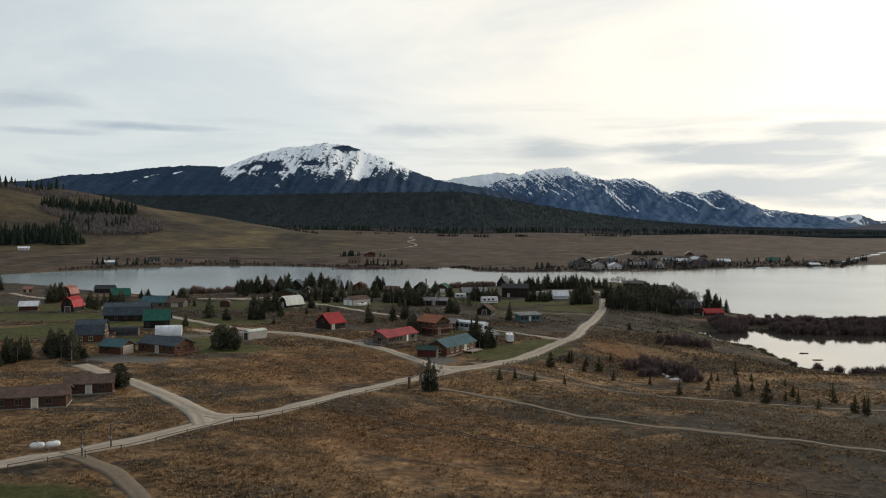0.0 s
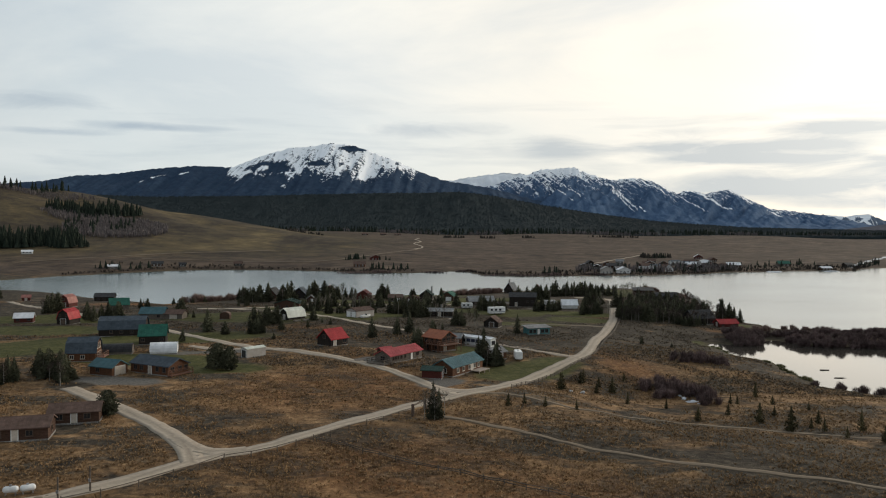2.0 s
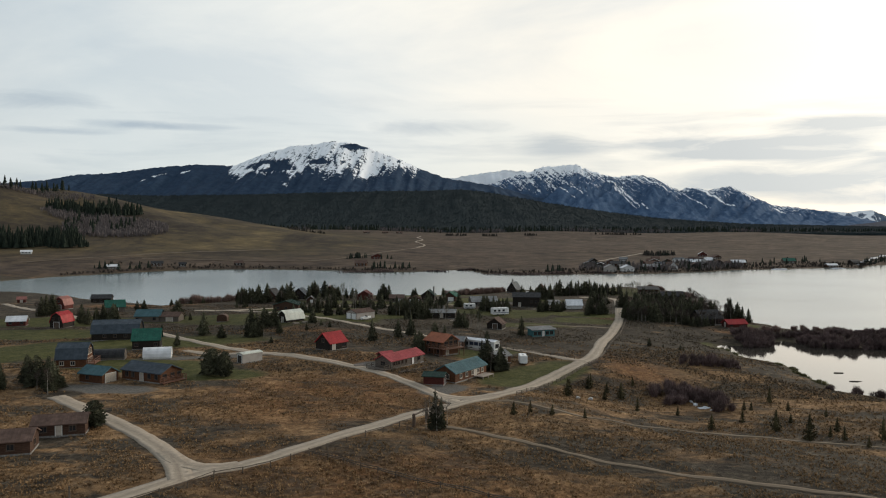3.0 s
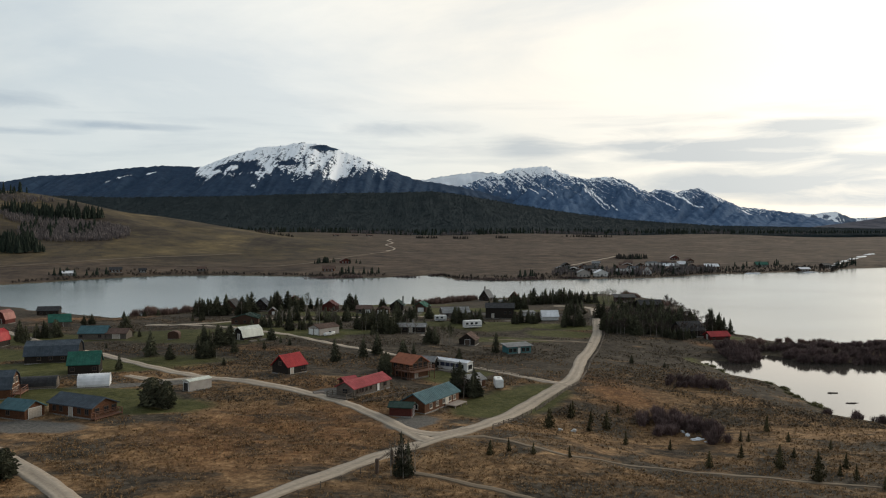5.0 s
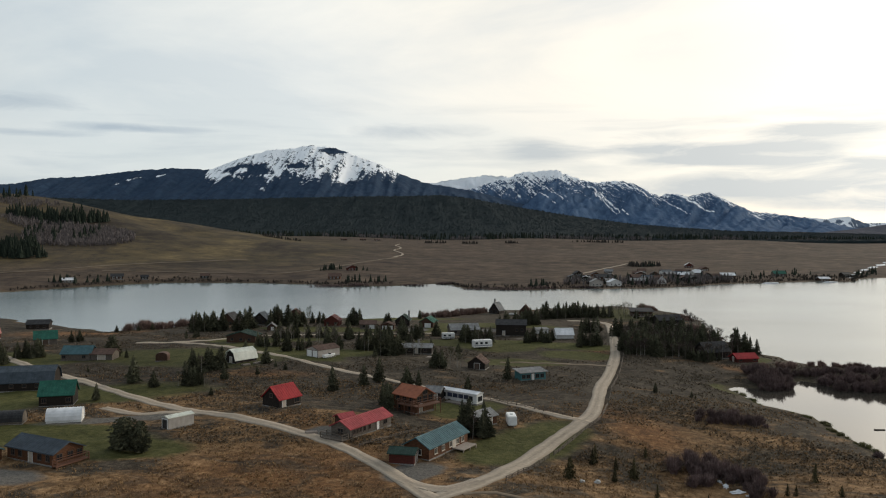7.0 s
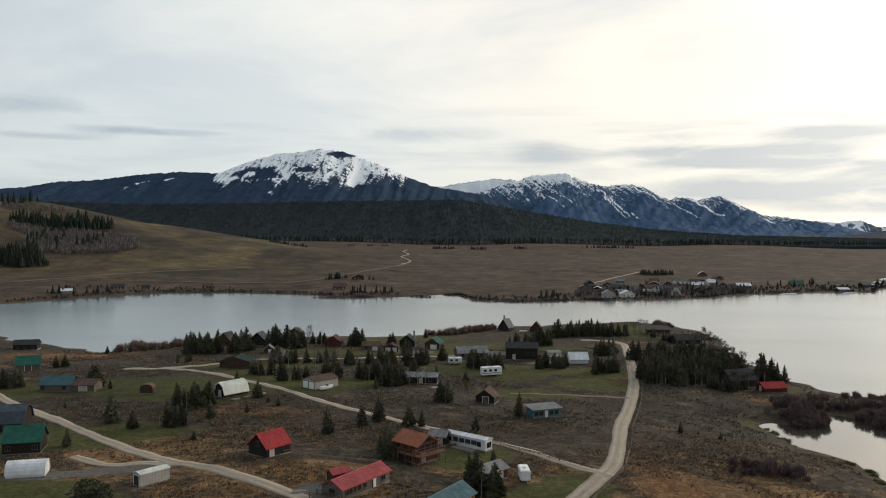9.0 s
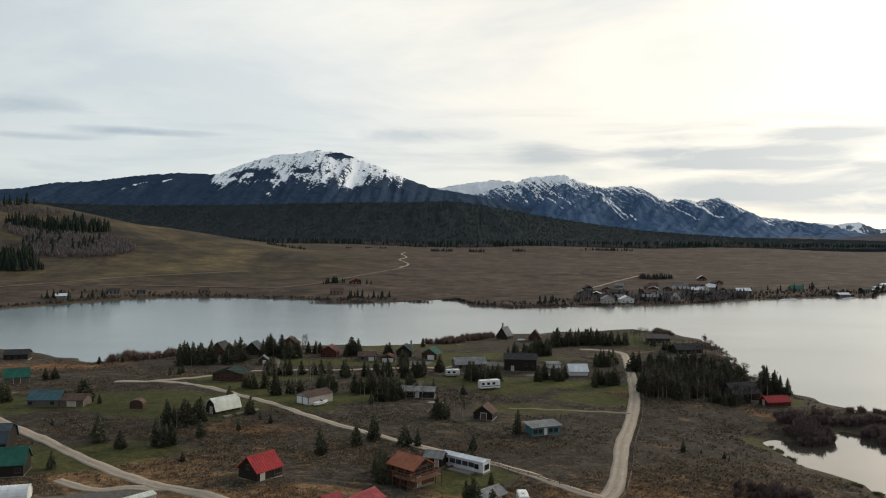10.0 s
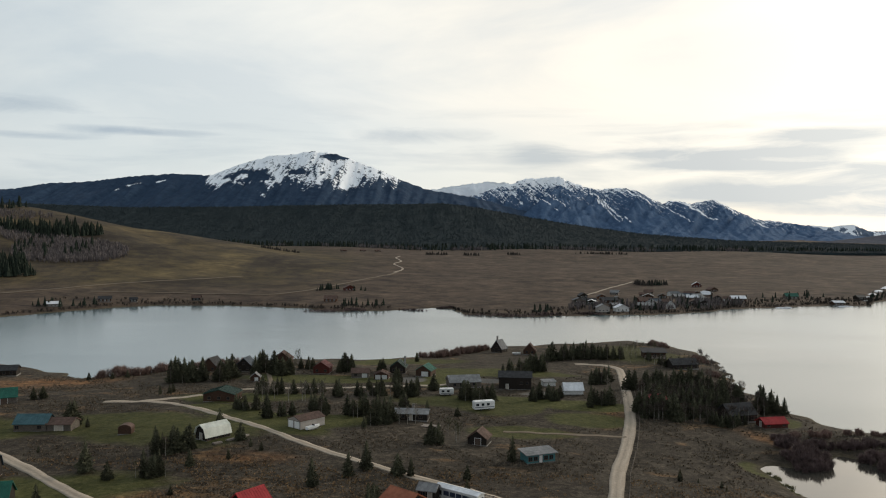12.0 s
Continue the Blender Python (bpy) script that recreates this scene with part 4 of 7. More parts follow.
def deck(owner, x0, x1, y0, y1, z, mat, rails=True, sunk=-1.2):
    """A boarded platform on posts with rails, as a part of its house."""
    base = part("deck", boxed((x0, x1, y0, y1, z - 0.18, z)), mat, owner, "wooden deck")
    for x in np.linspace(x0 + 0.1, x1 - 0.1, max(int((x1 - x0) / 1.8), 1) + 1):
        for y in (y0 + 0.1, y1 - 0.1):
            part("post", boxed((x - 0.08, x + 0.08, y - 0.08, y + 0.08, sunk, z + (0.95 if rails else -0.185))), mat, base)
    if rails:
        for y in (y0 + 0.1, y1 - 0.1):
            part("rail", boxed((x0, x1, y - 0.05, y + 0.05, z + 0.96, z + 1.05), (x0, x1, y - 0.03, y + 0.03, z + 0.45, z + 0.53)), mat, base)
        for x in (x0 + 0.1, x1 - 0.1):
            part("rail", boxed((x - 0.05, x + 0.05, y0 + 0.15, y1 - 0.15, z + 0.96, z + 1.05), (x - 0.03, x + 0.03, y0 + 0.15, y1 - 0.15, z + 0.45, z + 0.53)), mat, base)


def wheel(owner, x, y, r=0.36):
    bm = bmesh.new()
    bmesh.ops.create_cone(bm, cap_ends=True, segments=18, radius1=r, radius2=r, depth=0.24, matrix=pose(x, y, r, 90, 0, 0))
    bmesh.ops.bevel(bm, geom=[e for e in bm.edges if e.calc_length() < r], offset=0.04, segments=2, affect="EDGES")
    tyre = part("wheel", bm, M_TYRE, owner, "black rubber wheel")
    bm = bmesh.new()
    bmesh.ops.create_cone(bm, cap_ends=True, segments=14, radius1=r * 0.55, radius2=r * 0.45, depth=0.27, matrix=pose(x, y, r, 90, 0, 0))
    part("rim", bm, M_STEEL, tyre)


def camper(name, x, y, turn, long, wide, tall, label, glazed=True, hitch=True):
    """A box trailer or motor home on wheels, its side facing local -y."""
    t = thing(name, x, y, turn, label, "trailer")
    part("body", soft_box(-long / 2, long / 2, -wide / 2, wide / 2, 0.45, tall, 0.16), M_PAINT_W, t, smooth_faces=False)
    for wx in (-0.35, 0.45) if long > 4 else (0.0,):
        for s in (-1, 1):
            wheel(t, wx * long * 0.5, s * (wide / 2 - 0.13))
    part("roof_vent", boxed((-0.4, 0.3, -0.3, 0.3, tall + 0.004, tall + 0.2)), M_TRIM, t)
    if glazed:
        for k in range(int(long / 2)):
            u = -long / 2 + 1.0 + k * 1.9
            part("window", boxed((u - 0.5, u + 0.5, -wide / 2 - 0.03, -wide / 2 - 0.004, tall * 0.52, tall * 0.78)), M_GLASS, t, "dark window")
        part("stripe", boxed((-long / 2 + 0.2, long / 2 - 0.2, -wide / 2 - 0.02, -wide / 2 - 0.004, tall * 0.33, tall * 0.40)), M_PAINT_B, t, "dark blue stripe")
    if hitch:
        bm = bmesh.new()
        rod(bm, (-long / 2, -0.5, 0.5), (-long / 2 - 1.1, 0, 0.5), 0.05, 0.05)
        rod(bm, (-long / 2, 0.5, 0.5), (-long / 2 - 1.1, 0, 0.5), 0.05, 0.05)
        rod(bm, (-long / 2 - 1.05, 0, 0.0), (-long / 2 - 1.05, 0, 0.6), 0.05, 0.05)
        part("hitch", bm, M_DARKMETAL_AND_SHADE, t)
    return t


def car(name, x, y, turn, mat, label):
    t = thing(name, x, y, turn, label, "car")
    bm = boxed((-2.3, 2.3, -0.9, 0.9, 0.4, 0.95))
    bmesh.ops.bevel(bm, geom=bm.edges[:], offset=0.14, segments=3, affect="EDGES")
    part("body", bm, mat, t)
    bm = bmesh.new()
    extrude(bm, [(-1.9, 0.93), (-1.5, 1.6), (0.5, 1.65), (1.2, 0.93)], lambda p, e: (p[0], (e - 0.5) * 1.6, p[1]))
    bmesh.ops.bevel(bm, geom=bm.edges[:], offset=0.08, segments=2, affect="EDGES")
    part("cabin", bm, M_GLASS, t, "glazed cabin")
    part("cabin_roof", soft_box(-1.45, 0.45, -0.72, 0.72, 1.60, 1.70, 0.04), mat, t)
    for wx in (-1.4, 1.45):
        for s in (-0.8, 0.8):
            wheel(t, wx, s, 0.34)
    for s in (-0.6, 0.6):
        part("headlight", soft_box(2.24, 2.33, s - 0.18, s + 0.18, 0.62, 0.78, 0.03), M_TRIM, t)


def boat(name, x, y, turn, long, label):
    t = thing(name, x, y, turn, label, "boat")
    bm = bmesh.new()
    rings = []
    for k in range(9):
        u = k / 8
        w = 0.95 * (1 - u ** 3) * (0.85 + 0.15 * u) + 0.02
        zk = 0.35 + 0.25 * u ** 2
        rings.append([bm.verts.new(((u - 0.5) * long, s * w, zz)) for s, zz in ((-1, 1.0 + 0.25 * u), (-0.8, zk), (0, zk - 0.2 + 0.3 * u ** 3), (0.8, zk), (1, 1.0 + 0.25 * u))])
    for p, q in zip(rings, rings[1:]):
        for i in range(4):
            bm.faces.new((p[i], p[i + 1], q[i + 1], q[i]))
        bm.faces.new((p[4], p[0], q[0], q[4]))
    bm.faces.new(rings[0])
    part("hull", bm, M_PAINT_W, t)
    part("windscreen", boxed((0.0, 0.08, -0.6, 0.6, 1.06, 1.5)), M_GLASS, t)
    part("trailer_frame", boxed((-long * 0.4, long * 0.5, -0.5, -0.4, 0.08, 0.16), (-long * 0.4, long * 0.5, 0.4, 0.5, 0.08, 0.16), (-0.5, -0.4, -0.6, 0.6, 0.02, 0.15)), M_STEEL, t)


def stone(name, x, y, size, label, mat=M_BOULDER, flat=0.7):
    bm = bmesh.new()
    bmesh.ops.create_icosphere(bm, subdivisions=3, radius=size)
    for v in bm.verts:
        v.co *= 0.75 + 0.5 * noise.noise(v.co / size * 1.1 + Vector((x, y, 0)))
        v.co.z *= flat
    data = bpy.data.meshes.new(name)
    bm.to_mesh(data)
    bm.free()
    data.materials.append(mat)
    data.polygons.foreach_set("use_smooth", np.full(len(data.polygons), True))
    ob = new(name, data)
    ob.matrix_basis = pose(x, y, ground_at(x, y) + size * flat * 0.35, 0, 0, x * 37 % 360)
    return tagged(ob, label, "rock")

# ---- cabins and sheds on the near land ----
def row_of(side, spots, sill, wide, tall):
    return tuple((side, u, sill, wide, tall) for u in spots)


# round the crossroads
h = house("house", (-2.5, 197.5), (4.9, 209.9), 6.4, 2.5, 1.9, W_LOG, R_TEAL, "long log house with a teal metal roof", "house",
          openings=(*row_of("f", (-4.8, -2.2, 0.6, 3.2, 5.2), 0.9, 1.0, 1.1), ("f", 1.9, "door", 0.95, 2.05), ("l", 0.6, 0.9, 1.2, 1.1)), trim=M_DOOR)
deck(h, 1.2, 6.4, -2.6, -0.08, 0.35, M_DECK, rails=False, sunk=-0.9)
house("shed", (-9.8, 195.3), (-5.2, 194.4), 3.6, 2.2, 0.8, W_BARN, R_PINE, "small dark red shed with a dark green roof", "shed", openings=(("r", 0.3, "door", 0.95, 1.95, M_FRAME),))
h = house("house", (-18.6, 207.9), (-11.3, 219.5), 5.6, 2.3, 1.5, W_GREY, R_ROSE, "long low house with a faded red metal roof", "house",
          openings=(*row_of("f", (-5.6, -4.6, -3.6, -2.2, -0.6), 0.9, 0.7, 1.0), ("f", 2.2, "door", 0.95, 2.05, M_TRIM), ("f", 4.8, 0.9, 1.2, 1.0), ("l", 0, 0.9, 1.4, 1.1)), trim=M_FRAME)
deck(h, -9.6, -7.5, -0.2, 5.6, 0.3, M_POST, sunk=-0.9)
house("shed", (-21.6, 216.4), (-19.0, 218.6), 2.8, 2.0, 0.7, W_BROWN, R_ROSE, "small shed with a faded red roof", "shed")
h = house("house", (-12.0, 237.2), (-6.6, 232.4), 7.0, 4.2, 2.1, W_LOG, R_RUST, "two-storey log house with a rust-orange roof and deck", "house",
          openings=(*row_of("f", (-2.2, 0.0, 2.2), 2.7, 1.1, 1.2), *row_of("f", (-2.0, 1.6), 0.7, 1.1, 1.1), *row_of("r", (-2.2, 0.0, 2.2), 2.7, 1.4, 1.5), ("r", 0.0, 4.6, 1.6, 0.9), ("r", -1.6, "door", 0.95, 2.05)), trim=M_FRAME)
deck(h, 3.7, 5.6, -1.2, 6.6, 2.0, M_CEDAR, sunk=-1.4)
deck(h, -1.0, 3.6, -1.5, -0.08, 2.0, M_CEDAR, sunk=-1.4)
h = house("mobile_home", (-1.2, 250.4), (7.9, 243.6), 3.0, 2.7, 0.45, W_WHITE, R_WHITE, "long white mobile home with dark blue panels", "mobile home", over=0.12, seams=False,
          openings=(*row_of("f", (-4.4, 3.9), 1.1, 1.0, 0.9), ("r", 0.0, 0.9, 1.6, 1.1)), trim=M_DARKMETAL_AND_SHADE)
for u in (-2.6, -0.9, 0.8, 2.5):
    part("wall_panel", boxed((u - 0.72, u + 0.72, -0.07, -0.004, 0.95, 1.95)), M_PAINT_B, h, "dark blue painted panel")
part("patio", boxed((-2.4, 3.6, -2.4, -0.1, -0.5, 0.16)), M_DECK, h, "grey timber patio")
house("cabin", (-5.0, 248.4), (-1.2, 247.0), 3.8, 2.3, 1.2, W_DARK, R_GREY, "small dark cabin with a grey roof", "cabin", openings=(("f", -0.8, 0.9, 1.2, 1.0), ("f", 0.9, "door", 0.9, 2.0)))
house("cabin", (7.3, 222.1), (11.8, 226.7), 5.0, 2.2, 1.3, W_LOG, R_GREY, "small log cabin with a grey roof", "cabin", openings=(("f", -1.4, 0.9, 1.0, 1.0), ("f", 1.2, "door", 0.95, 2.0), ("r", 0, 0.9, 1.1, 1.0)))
camper("travel_trailer", 15.0, 225.8, 93, 4.6, 2.0, 2.5, "white box trailer parked on the lawn", glazed=False)
house("cabin", (21.9, 279.0), (29.4, 282.1), 4.6, 2.6, 0.5, W_TEAL, R_GREY, "teal-painted cabin with a low grey roof", "cabin", shape="lean", over=0.6,
      openings=(*row_of("f", (-3.2, -1.7, 1.3, 2.9), 0.8, 1.1, 1.1), ("f", -0.2, "door", 0.95, 2.05, M_TRIM)))
house("shed", (6.8, 295.6), (12.0, 294.0), 6.0, 2.1, 2.3, W_DARK, R_BROWN, "dark gabled timber shed on grass", "shed", ridge="across", openings=(("f", 0.2, "door", 1.7, 2.0, M_FRAME),))
# along the upper lane
house("barn", (20.2, 376.2), (32.5, 375.2), 8.2, 5.2, 2.0, W_DARK, R_DARK, "large dark timber barn house", "barn", openings=(*row_of("f", (2.4, 4.6), 2.2, 1.0, 1.1), ("f", -3.0, "door", 1.0, 2.1)), trim=M_FRAME)
house("house", (1.6, 376.3), (13.4, 379.0), 8.0, 2.4, 2.4, W_GREY, R_GREY, "grey house with a weathered grey roof", "house", openings=(*row_of("f", (-4.2, -1.6, 3.4), 0.9, 1.1, 1.1), ("f", 1.0, "door", 0.95, 2.05)))
house("house", (-16.6, 318.2), (-5.1, 317.4), 6.2, 2.4, 1.1, W_DARK, R_GREY, "low dark house with a pale grey roof", "house", openings=(*row_of("f", (-4.0, -1.8, 3.6), 0.9, 1.1, 1.0), ("f", 0.6, "door", 0.95, 2.0)), chimney=(1.0, 3.6, 4.3))
t = thing("wooden_platform", -3.8, 312.6, -14, "weathered timber platform beside the house", "platform")
for k in range(10):
    part("board", boxed((-3.0, 2.6, -1.4 + 0.3 * k, -1.12 + 0.3 * k, 0.25, 0.38)), M_DECK, t)
for px in (-2.8, 2.4):
    for py in (-1.2, 1.4):
        part("post", boxed((px - 0.08, px + 0.08, py - 0.08, py + 0.08, -0.6, 0.248)), M_POST, t)
house("workshop", (-40.6, 299.4), (-34.8, 306.2), 6.6, 2.7, 1.2, W_BEIGE, R_BROWN, "beige metal workshop with a low gabled roof", "workshop", over=0.2, openings=(("l", -1.6, "door", 2.4, 2.3, M_TRIM), ("l", 1.6, "door", 2.4, 2.3, M_TRIM)))
boat("boat", -37.2, 300.6, 49, 4.6, "white motor boat beside the beige workshop")
house("garage", (-12.7, 401.0), (-6.5, 399.2), 8.0, 2.8, 2.4, W_BROWN, R_GREEN, "brown garage with a green metal roof", "garage", ridge="across", openings=(("f", 0.7, "door", 2.9, 2.2, M_TRIM),))
house("house", (-24.1, 409.5), (-17.5, 409.0), 8.0, 2.8, 3.0, W_DARK, R_PINE, "dark house with a green roof among pines", "house", ridge="across", openings=(*row_of("f", (-1.6, 1.6), 0.9, 1.1, 1.2),), chimney=(2.6, 4.0, 6.6))
house("garage", (-29.2, 393.6), (-23.5, 393.4), 6.0, 2.2, 1.3, W_BROWN, R_BROWN, "small brown garage with two white doors", "garage", ridge="across", openings=(("f", -1.3, "door", 2.1, 1.9, M_TRIM), ("f", 1.3, "door", 2.1, 1.9, M_TRIM)))
house("garage", (-38.8, 397.1), (-31.8, 397.5), 6.5, 2.3, 1.6, W_GREY, R_BROWN, "grey garage with one white door", "garage", openings=(("f", 1.8, "door", 2.2, 1.9, M_TRIM), ("f", -1.8, 0.9, 1.1, 1.0)))
house("cabin", (-56.0, 405.6), (-49.3, 405.3), 8.0, 2.9, 2.6, W_BARN, R_MAROON, "dark red cabin with a dull red roof", "cabin", ridge="across", openings=(*row_of("f", (-1.8, 1.8), 0.9, 1.0, 1.1),))
house("cabin", (22.8, 490.6), (28.2, 487.2), 7.0, 2.2, 5.2, W_DARK, R_SLATE, "steep slate-blue gabled cabin by the lake", "cabin", ridge="across", openings=(*row_of("f", (-1.6, 1.6), 0.8, 1.3, 1.3), ("f", 0, 3.0, 1.4, 1.4)), chimney=(-2.2, 5.0, 7.9))
house("cabin", (38.8, 479.2), (45.0, 478.3), 7.0, 2.0, 4.3, W_BROWN, R_BROWN, "steep brown gabled cabin by the lake", "cabin", ridge="across", openings=(*row_of("f", (-1.4, 1.4), 0.8, 1.1, 1.2),))
house("barn", (43.8, 365.2), (50.6, 365.6), 6.0, 1.9, 2.6, W_WHITE, R_WHITE, "white building with a bright white roof", "barn", openings=(("r", 0, 0.9, 1.2, 1.0),))
house("shed", (37.8, 381.0), (42.6, 382.0), 3.4, 1.9, 0.5, W_WHITE, R_GREY, "small white shed with a grey roof behind pines", "shed", shape="lean")
# the middle lane
house("cabin", (-37.7, 230.4), (-33.9, 235.6), 6.6, 2.3, 3.0, W_DARK, R_RED, "dark cabin with a bright red metal roof", "cabin", openings=(("f", 2.0, 0.8, 1.7, 1.2), ("f", -1.9, "door", 1.0, 2.1), ("l", 0, 2.5, 1.0, 1.0)))
house("cabin", (-62.3, 283.3), (-57.7, 289.2), 5.6, 1.5, 3.2, W_DARK, R_PALE, "cabin under a pale cream barrel roof", "cabin", shape="gambrel", over=0.5, openings=(*row_of("f", (-3.0, -0.6, 2.4), 0.35, 1.0, 0.8), ("l", 0, "door", 1.0, 2.0)), trim=M_FRAME)
# the open end is a dark door leaf standing for the shade inside
house("storage_shed", (-57.2, 213.6), (-53.4, 218.4), 2.7, 2.5, 0.35, W_BEIGE, R_PALE, "cream ribbed metal storage shed, dark panel as its open end", "shed", over=0.1, openings=(("l", 0, "door", 1.8, 2.1, M_DARKMETAL_AND_SHADE),))
house("house", (-82.3, 342.8), (-71.5, 342.3), 9.0, 2.9, 1.8, W_BROWN, R_PINE, "brown house with a low dark green roof", "house", ridge="across", openings=(*row_of("f", (-3.4, 0.0, 3.2), 1.0, 1.1, 1.0),), trim=M_FRAME)
house("cabin", (-105.3, 412.3), (-98.4, 411.0), 8.0, 2.4, 4.2, W_BROWN, R_DARK, "dark-roofed gabled cabin among pines", "cabin", ridge="across", openings=(*row_of("f", (-1.6, 1.6), 0.9, 1.1, 1.1),))
house("cabin", (-90.0, 409.4), (-82.6, 408.8), 8.0, 2.4, 4.0, W_DARK, R_SLATE, "steep slate-roofed cabin by the lake", "cabin", ridge="across", openings=(*row_of("f", (-1.7, 1.7), 0.9, 1.1, 1.1), ("f", 0, 3.1, 1.1, 1.1)))
house("cabin", (-78.2, 427.5), (-69.8, 428.4), 8.5, 2.8, 3.6, W_BROWN, R_BROWN, "brown-roofed cabin among pines by the lake", "cabin", ridge="across", openings=(*row_of("f", (-2.0, 2.0), 0.9, 1.1, 1.1),))
house("hut", (-76.6, 382.8), (-73.0, 383.2), 3.4, 2.0, 1.7, W_BROWN, R_GREY, "small hut with white gable trim", "hut", ridge="across", openings=(("f", 0.5, "door", 1.4, 1.7, M_TRIM),))
house("hut", (-90.2, 293.5), (-86.6, 293.8), 3.2, 1.6, 1.4, W_BROWN, R_BROWN, "small round-roofed brown hut", "hut", ridge="across", shape="arch", seams=False)
house("house", (-122.5, 299.0), (-113.5, 299.6), 7.0, 2.5, 2.4, W_GREY, R_TEAL, "weathered grey house with a teal roof", "house", openings=(*row_of("f", (-3.6, 2.6), 0.9, 1.1, 1.0), ("l", 0, 0.9, 1.2, 1.1)))
house("garage", (-113.2, 299.4), (-106.4, 299.6), 6.4, 2.3, 1.5, W_GREY, R_BROWN, "long grey garage with a brown roof", "garage", openings=(("f", 0, "door", 2.4, 2.0),))
house("barn", (-150.4, 335.0), (-143.8, 338.6), 7.0, 2.5, 3.0, W_GREY, R_GREEN, "grey barn with a green roof", "barn", openings=(("f", 0, "door", 2.0, 2.2, M_FRAME),))
house("house", (-189.0, 400.0), (-180.0, 402.5), 7.5, 2.6, 1.9, W_DARK, R_DARK, "low dark-roofed house on a bare mound", "house", openings=(*row_of("f", (-2.8, 0, 2.8), 0.9, 1.1, 1.0),))
# the cluster of barns to the west
h = house("house", (-79.4, 193.6), (-68.2, 188.2), 7.0, 2.5, 1.7, W_LOG, R_SLATE, "long log house with a dark slate roof and porch", "house",
          openings=(*row_of("f", (-4.6, -2.6, 2.6, 4.8), 0.9, 1.0, 1.2), ("f", 0.2, "door", 1.0, 2.05), *row_of("r", (-2.2, 0.4, 2.6), 0.9, 1.1, 1.3)), trim=M_FRAME)
deck(h, 6.3, 7.6, -0.4, 6.4, 0.3, M_CEDAR, sunk=-0.9)
house("garage", (-87.6, 190.0), (-81.2, 187.6), 5.4, 2.3, 1.6, W_LOG, R_TEAL, "log garage with a teal roof", "garage", openings=(("r", 0, "door", 3.0, 2.2, M_DOOR), ("f", -1.0, 0.9, 1.0, 1.0)))
house("barn", (-113.0, 247.0), (-100.0, 250.0), 9.0, 2.6, 4.0, W_DARK, R_SLATE, "long dark barn with a slate-blue gambrel roof", "barn", shape="gambrel", openings=(("l", 0, "door", 2.6, 2.5, M_FRAME), *row_of("f", (-3, 0, 3), 1.1, 0.9, 0.9)), trim=M_FRAME)
house("barn", (-93.6, 231.2), (-86.6, 233.2), 7.2, 2.9, 3.2, W_DARK, R_GREEN, "dark barn with a bright green roof", "barn", openings=(*row_of("f", (-2.6, 2.6), 1.0, 1.0, 1.0),), trim=M_FRAME)
house("quonset_hut", (-84.2, 216.3), (-77.6, 218.2), 4.8, 0.6, 2.7, W_WHITE, R_WHITE, "white ribbed metal quonset hut", "hut", shape="arch", over=0.12, openings=(("l", 0, "door", 1.6, 2.1, M_FRAME),))
house("quonset_hut", (-96.4, 213.5), (-88.8, 215.4), 4.6, 0.6, 2.4, W_GREY, R_DARK, "dark arched hut with a grey end wall", "hut", shape="arch", over=0.12, openings=(("l", 0, "door", 1.6, 2.0),))
h = house("barn", (-100.6, 204.0), (-93.8, 205.4), 7.0, 2.6, 4.0, W_LOG, R_SLATE, "log barn house with a blue gambrel roof and lit end", "barn", shape="gambrel",
          openings=(*row_of("r", (-2.2, 0.0, 2.2), 0.9, 1.2, 1.4), *row_of("r", (-1.2, 1.2), 3.4, 1.3, 1.4), *row_of("f", (-2.2, 0.4), 0.8, 1.0, 1.0)), trim=M_DOOR)
deck(h, 3.55, 5.4, 0.4, 5.8, 0.9, M_CEDAR, sunk=-1.2)
house("barn", (-144.4, 281.0), (-139.6, 280.6), 7.5, 2.4, 3.8, W_DARK, R_RED, "dark-fronted barn with a red gambrel roof", "barn", ridge="across", shape="gambrel", openings=(("f", 0, "door", 2.0, 2.2, M_FRAME), *row_of("f", (-1.2, 1.2), 3.2, 0.7, 0.9)))
house("barn", (-183.6, 355.2), (-178.4, 354.8), 7.5, 2.4, 4.0, W_BARN, R_PINK, "salmon gambrel-roofed barn near the lake", "barn", ridge="across", shape="gambrel", openings=(("f", 0, "door", 2.0, 2.2, M_FRAME), ("f", 0.0, 3.6, 0.9, 1.0)))
house("cabin", (-163.0, 286.2), (-157.2, 288.2), 5.0, 2.1, 1.7, W_BARN, R_WHITE, "red cabin with a white roof", "cabin", openings=(*row_of("f", (-1.8, 1.8), 0.9, 1.0, 1.0),))
house("hut", (-218.2, 385.8), (-214.8, 387.3), 3.2, 2.0, 1.2, W_BARN, R_PINK, "small pink lakeside hut", "hut", openings=(("f", 0, "door", 0.9, 1.9),))
house("house", (-81.5, 134.2), (-69.2, 138.2), 7.0, 2.4, 1.4, W_BROWN, R_BROWN, "low brown house beside the side road", "house", openings=(*row_of("f", (-4.0, -1.2, 3.6), 0.9, 1.1, 1.0), ("f", 1.4, "door", 0.95, 2.05), ("r", 0, 0.9, 1.2, 1.0)))
house("house", (-74.0, 147.0), (-66.0, 149.6), 6.0, 2.3, 1.3, W_BROWN, R_BROWN, "small brown house behind a bushy pine", "house", openings=(*row_of("f", (-2.4, 2.2), 0.9, 1.1, 1.0), ("f", 0.0, "door", 0.95, 2.05)))
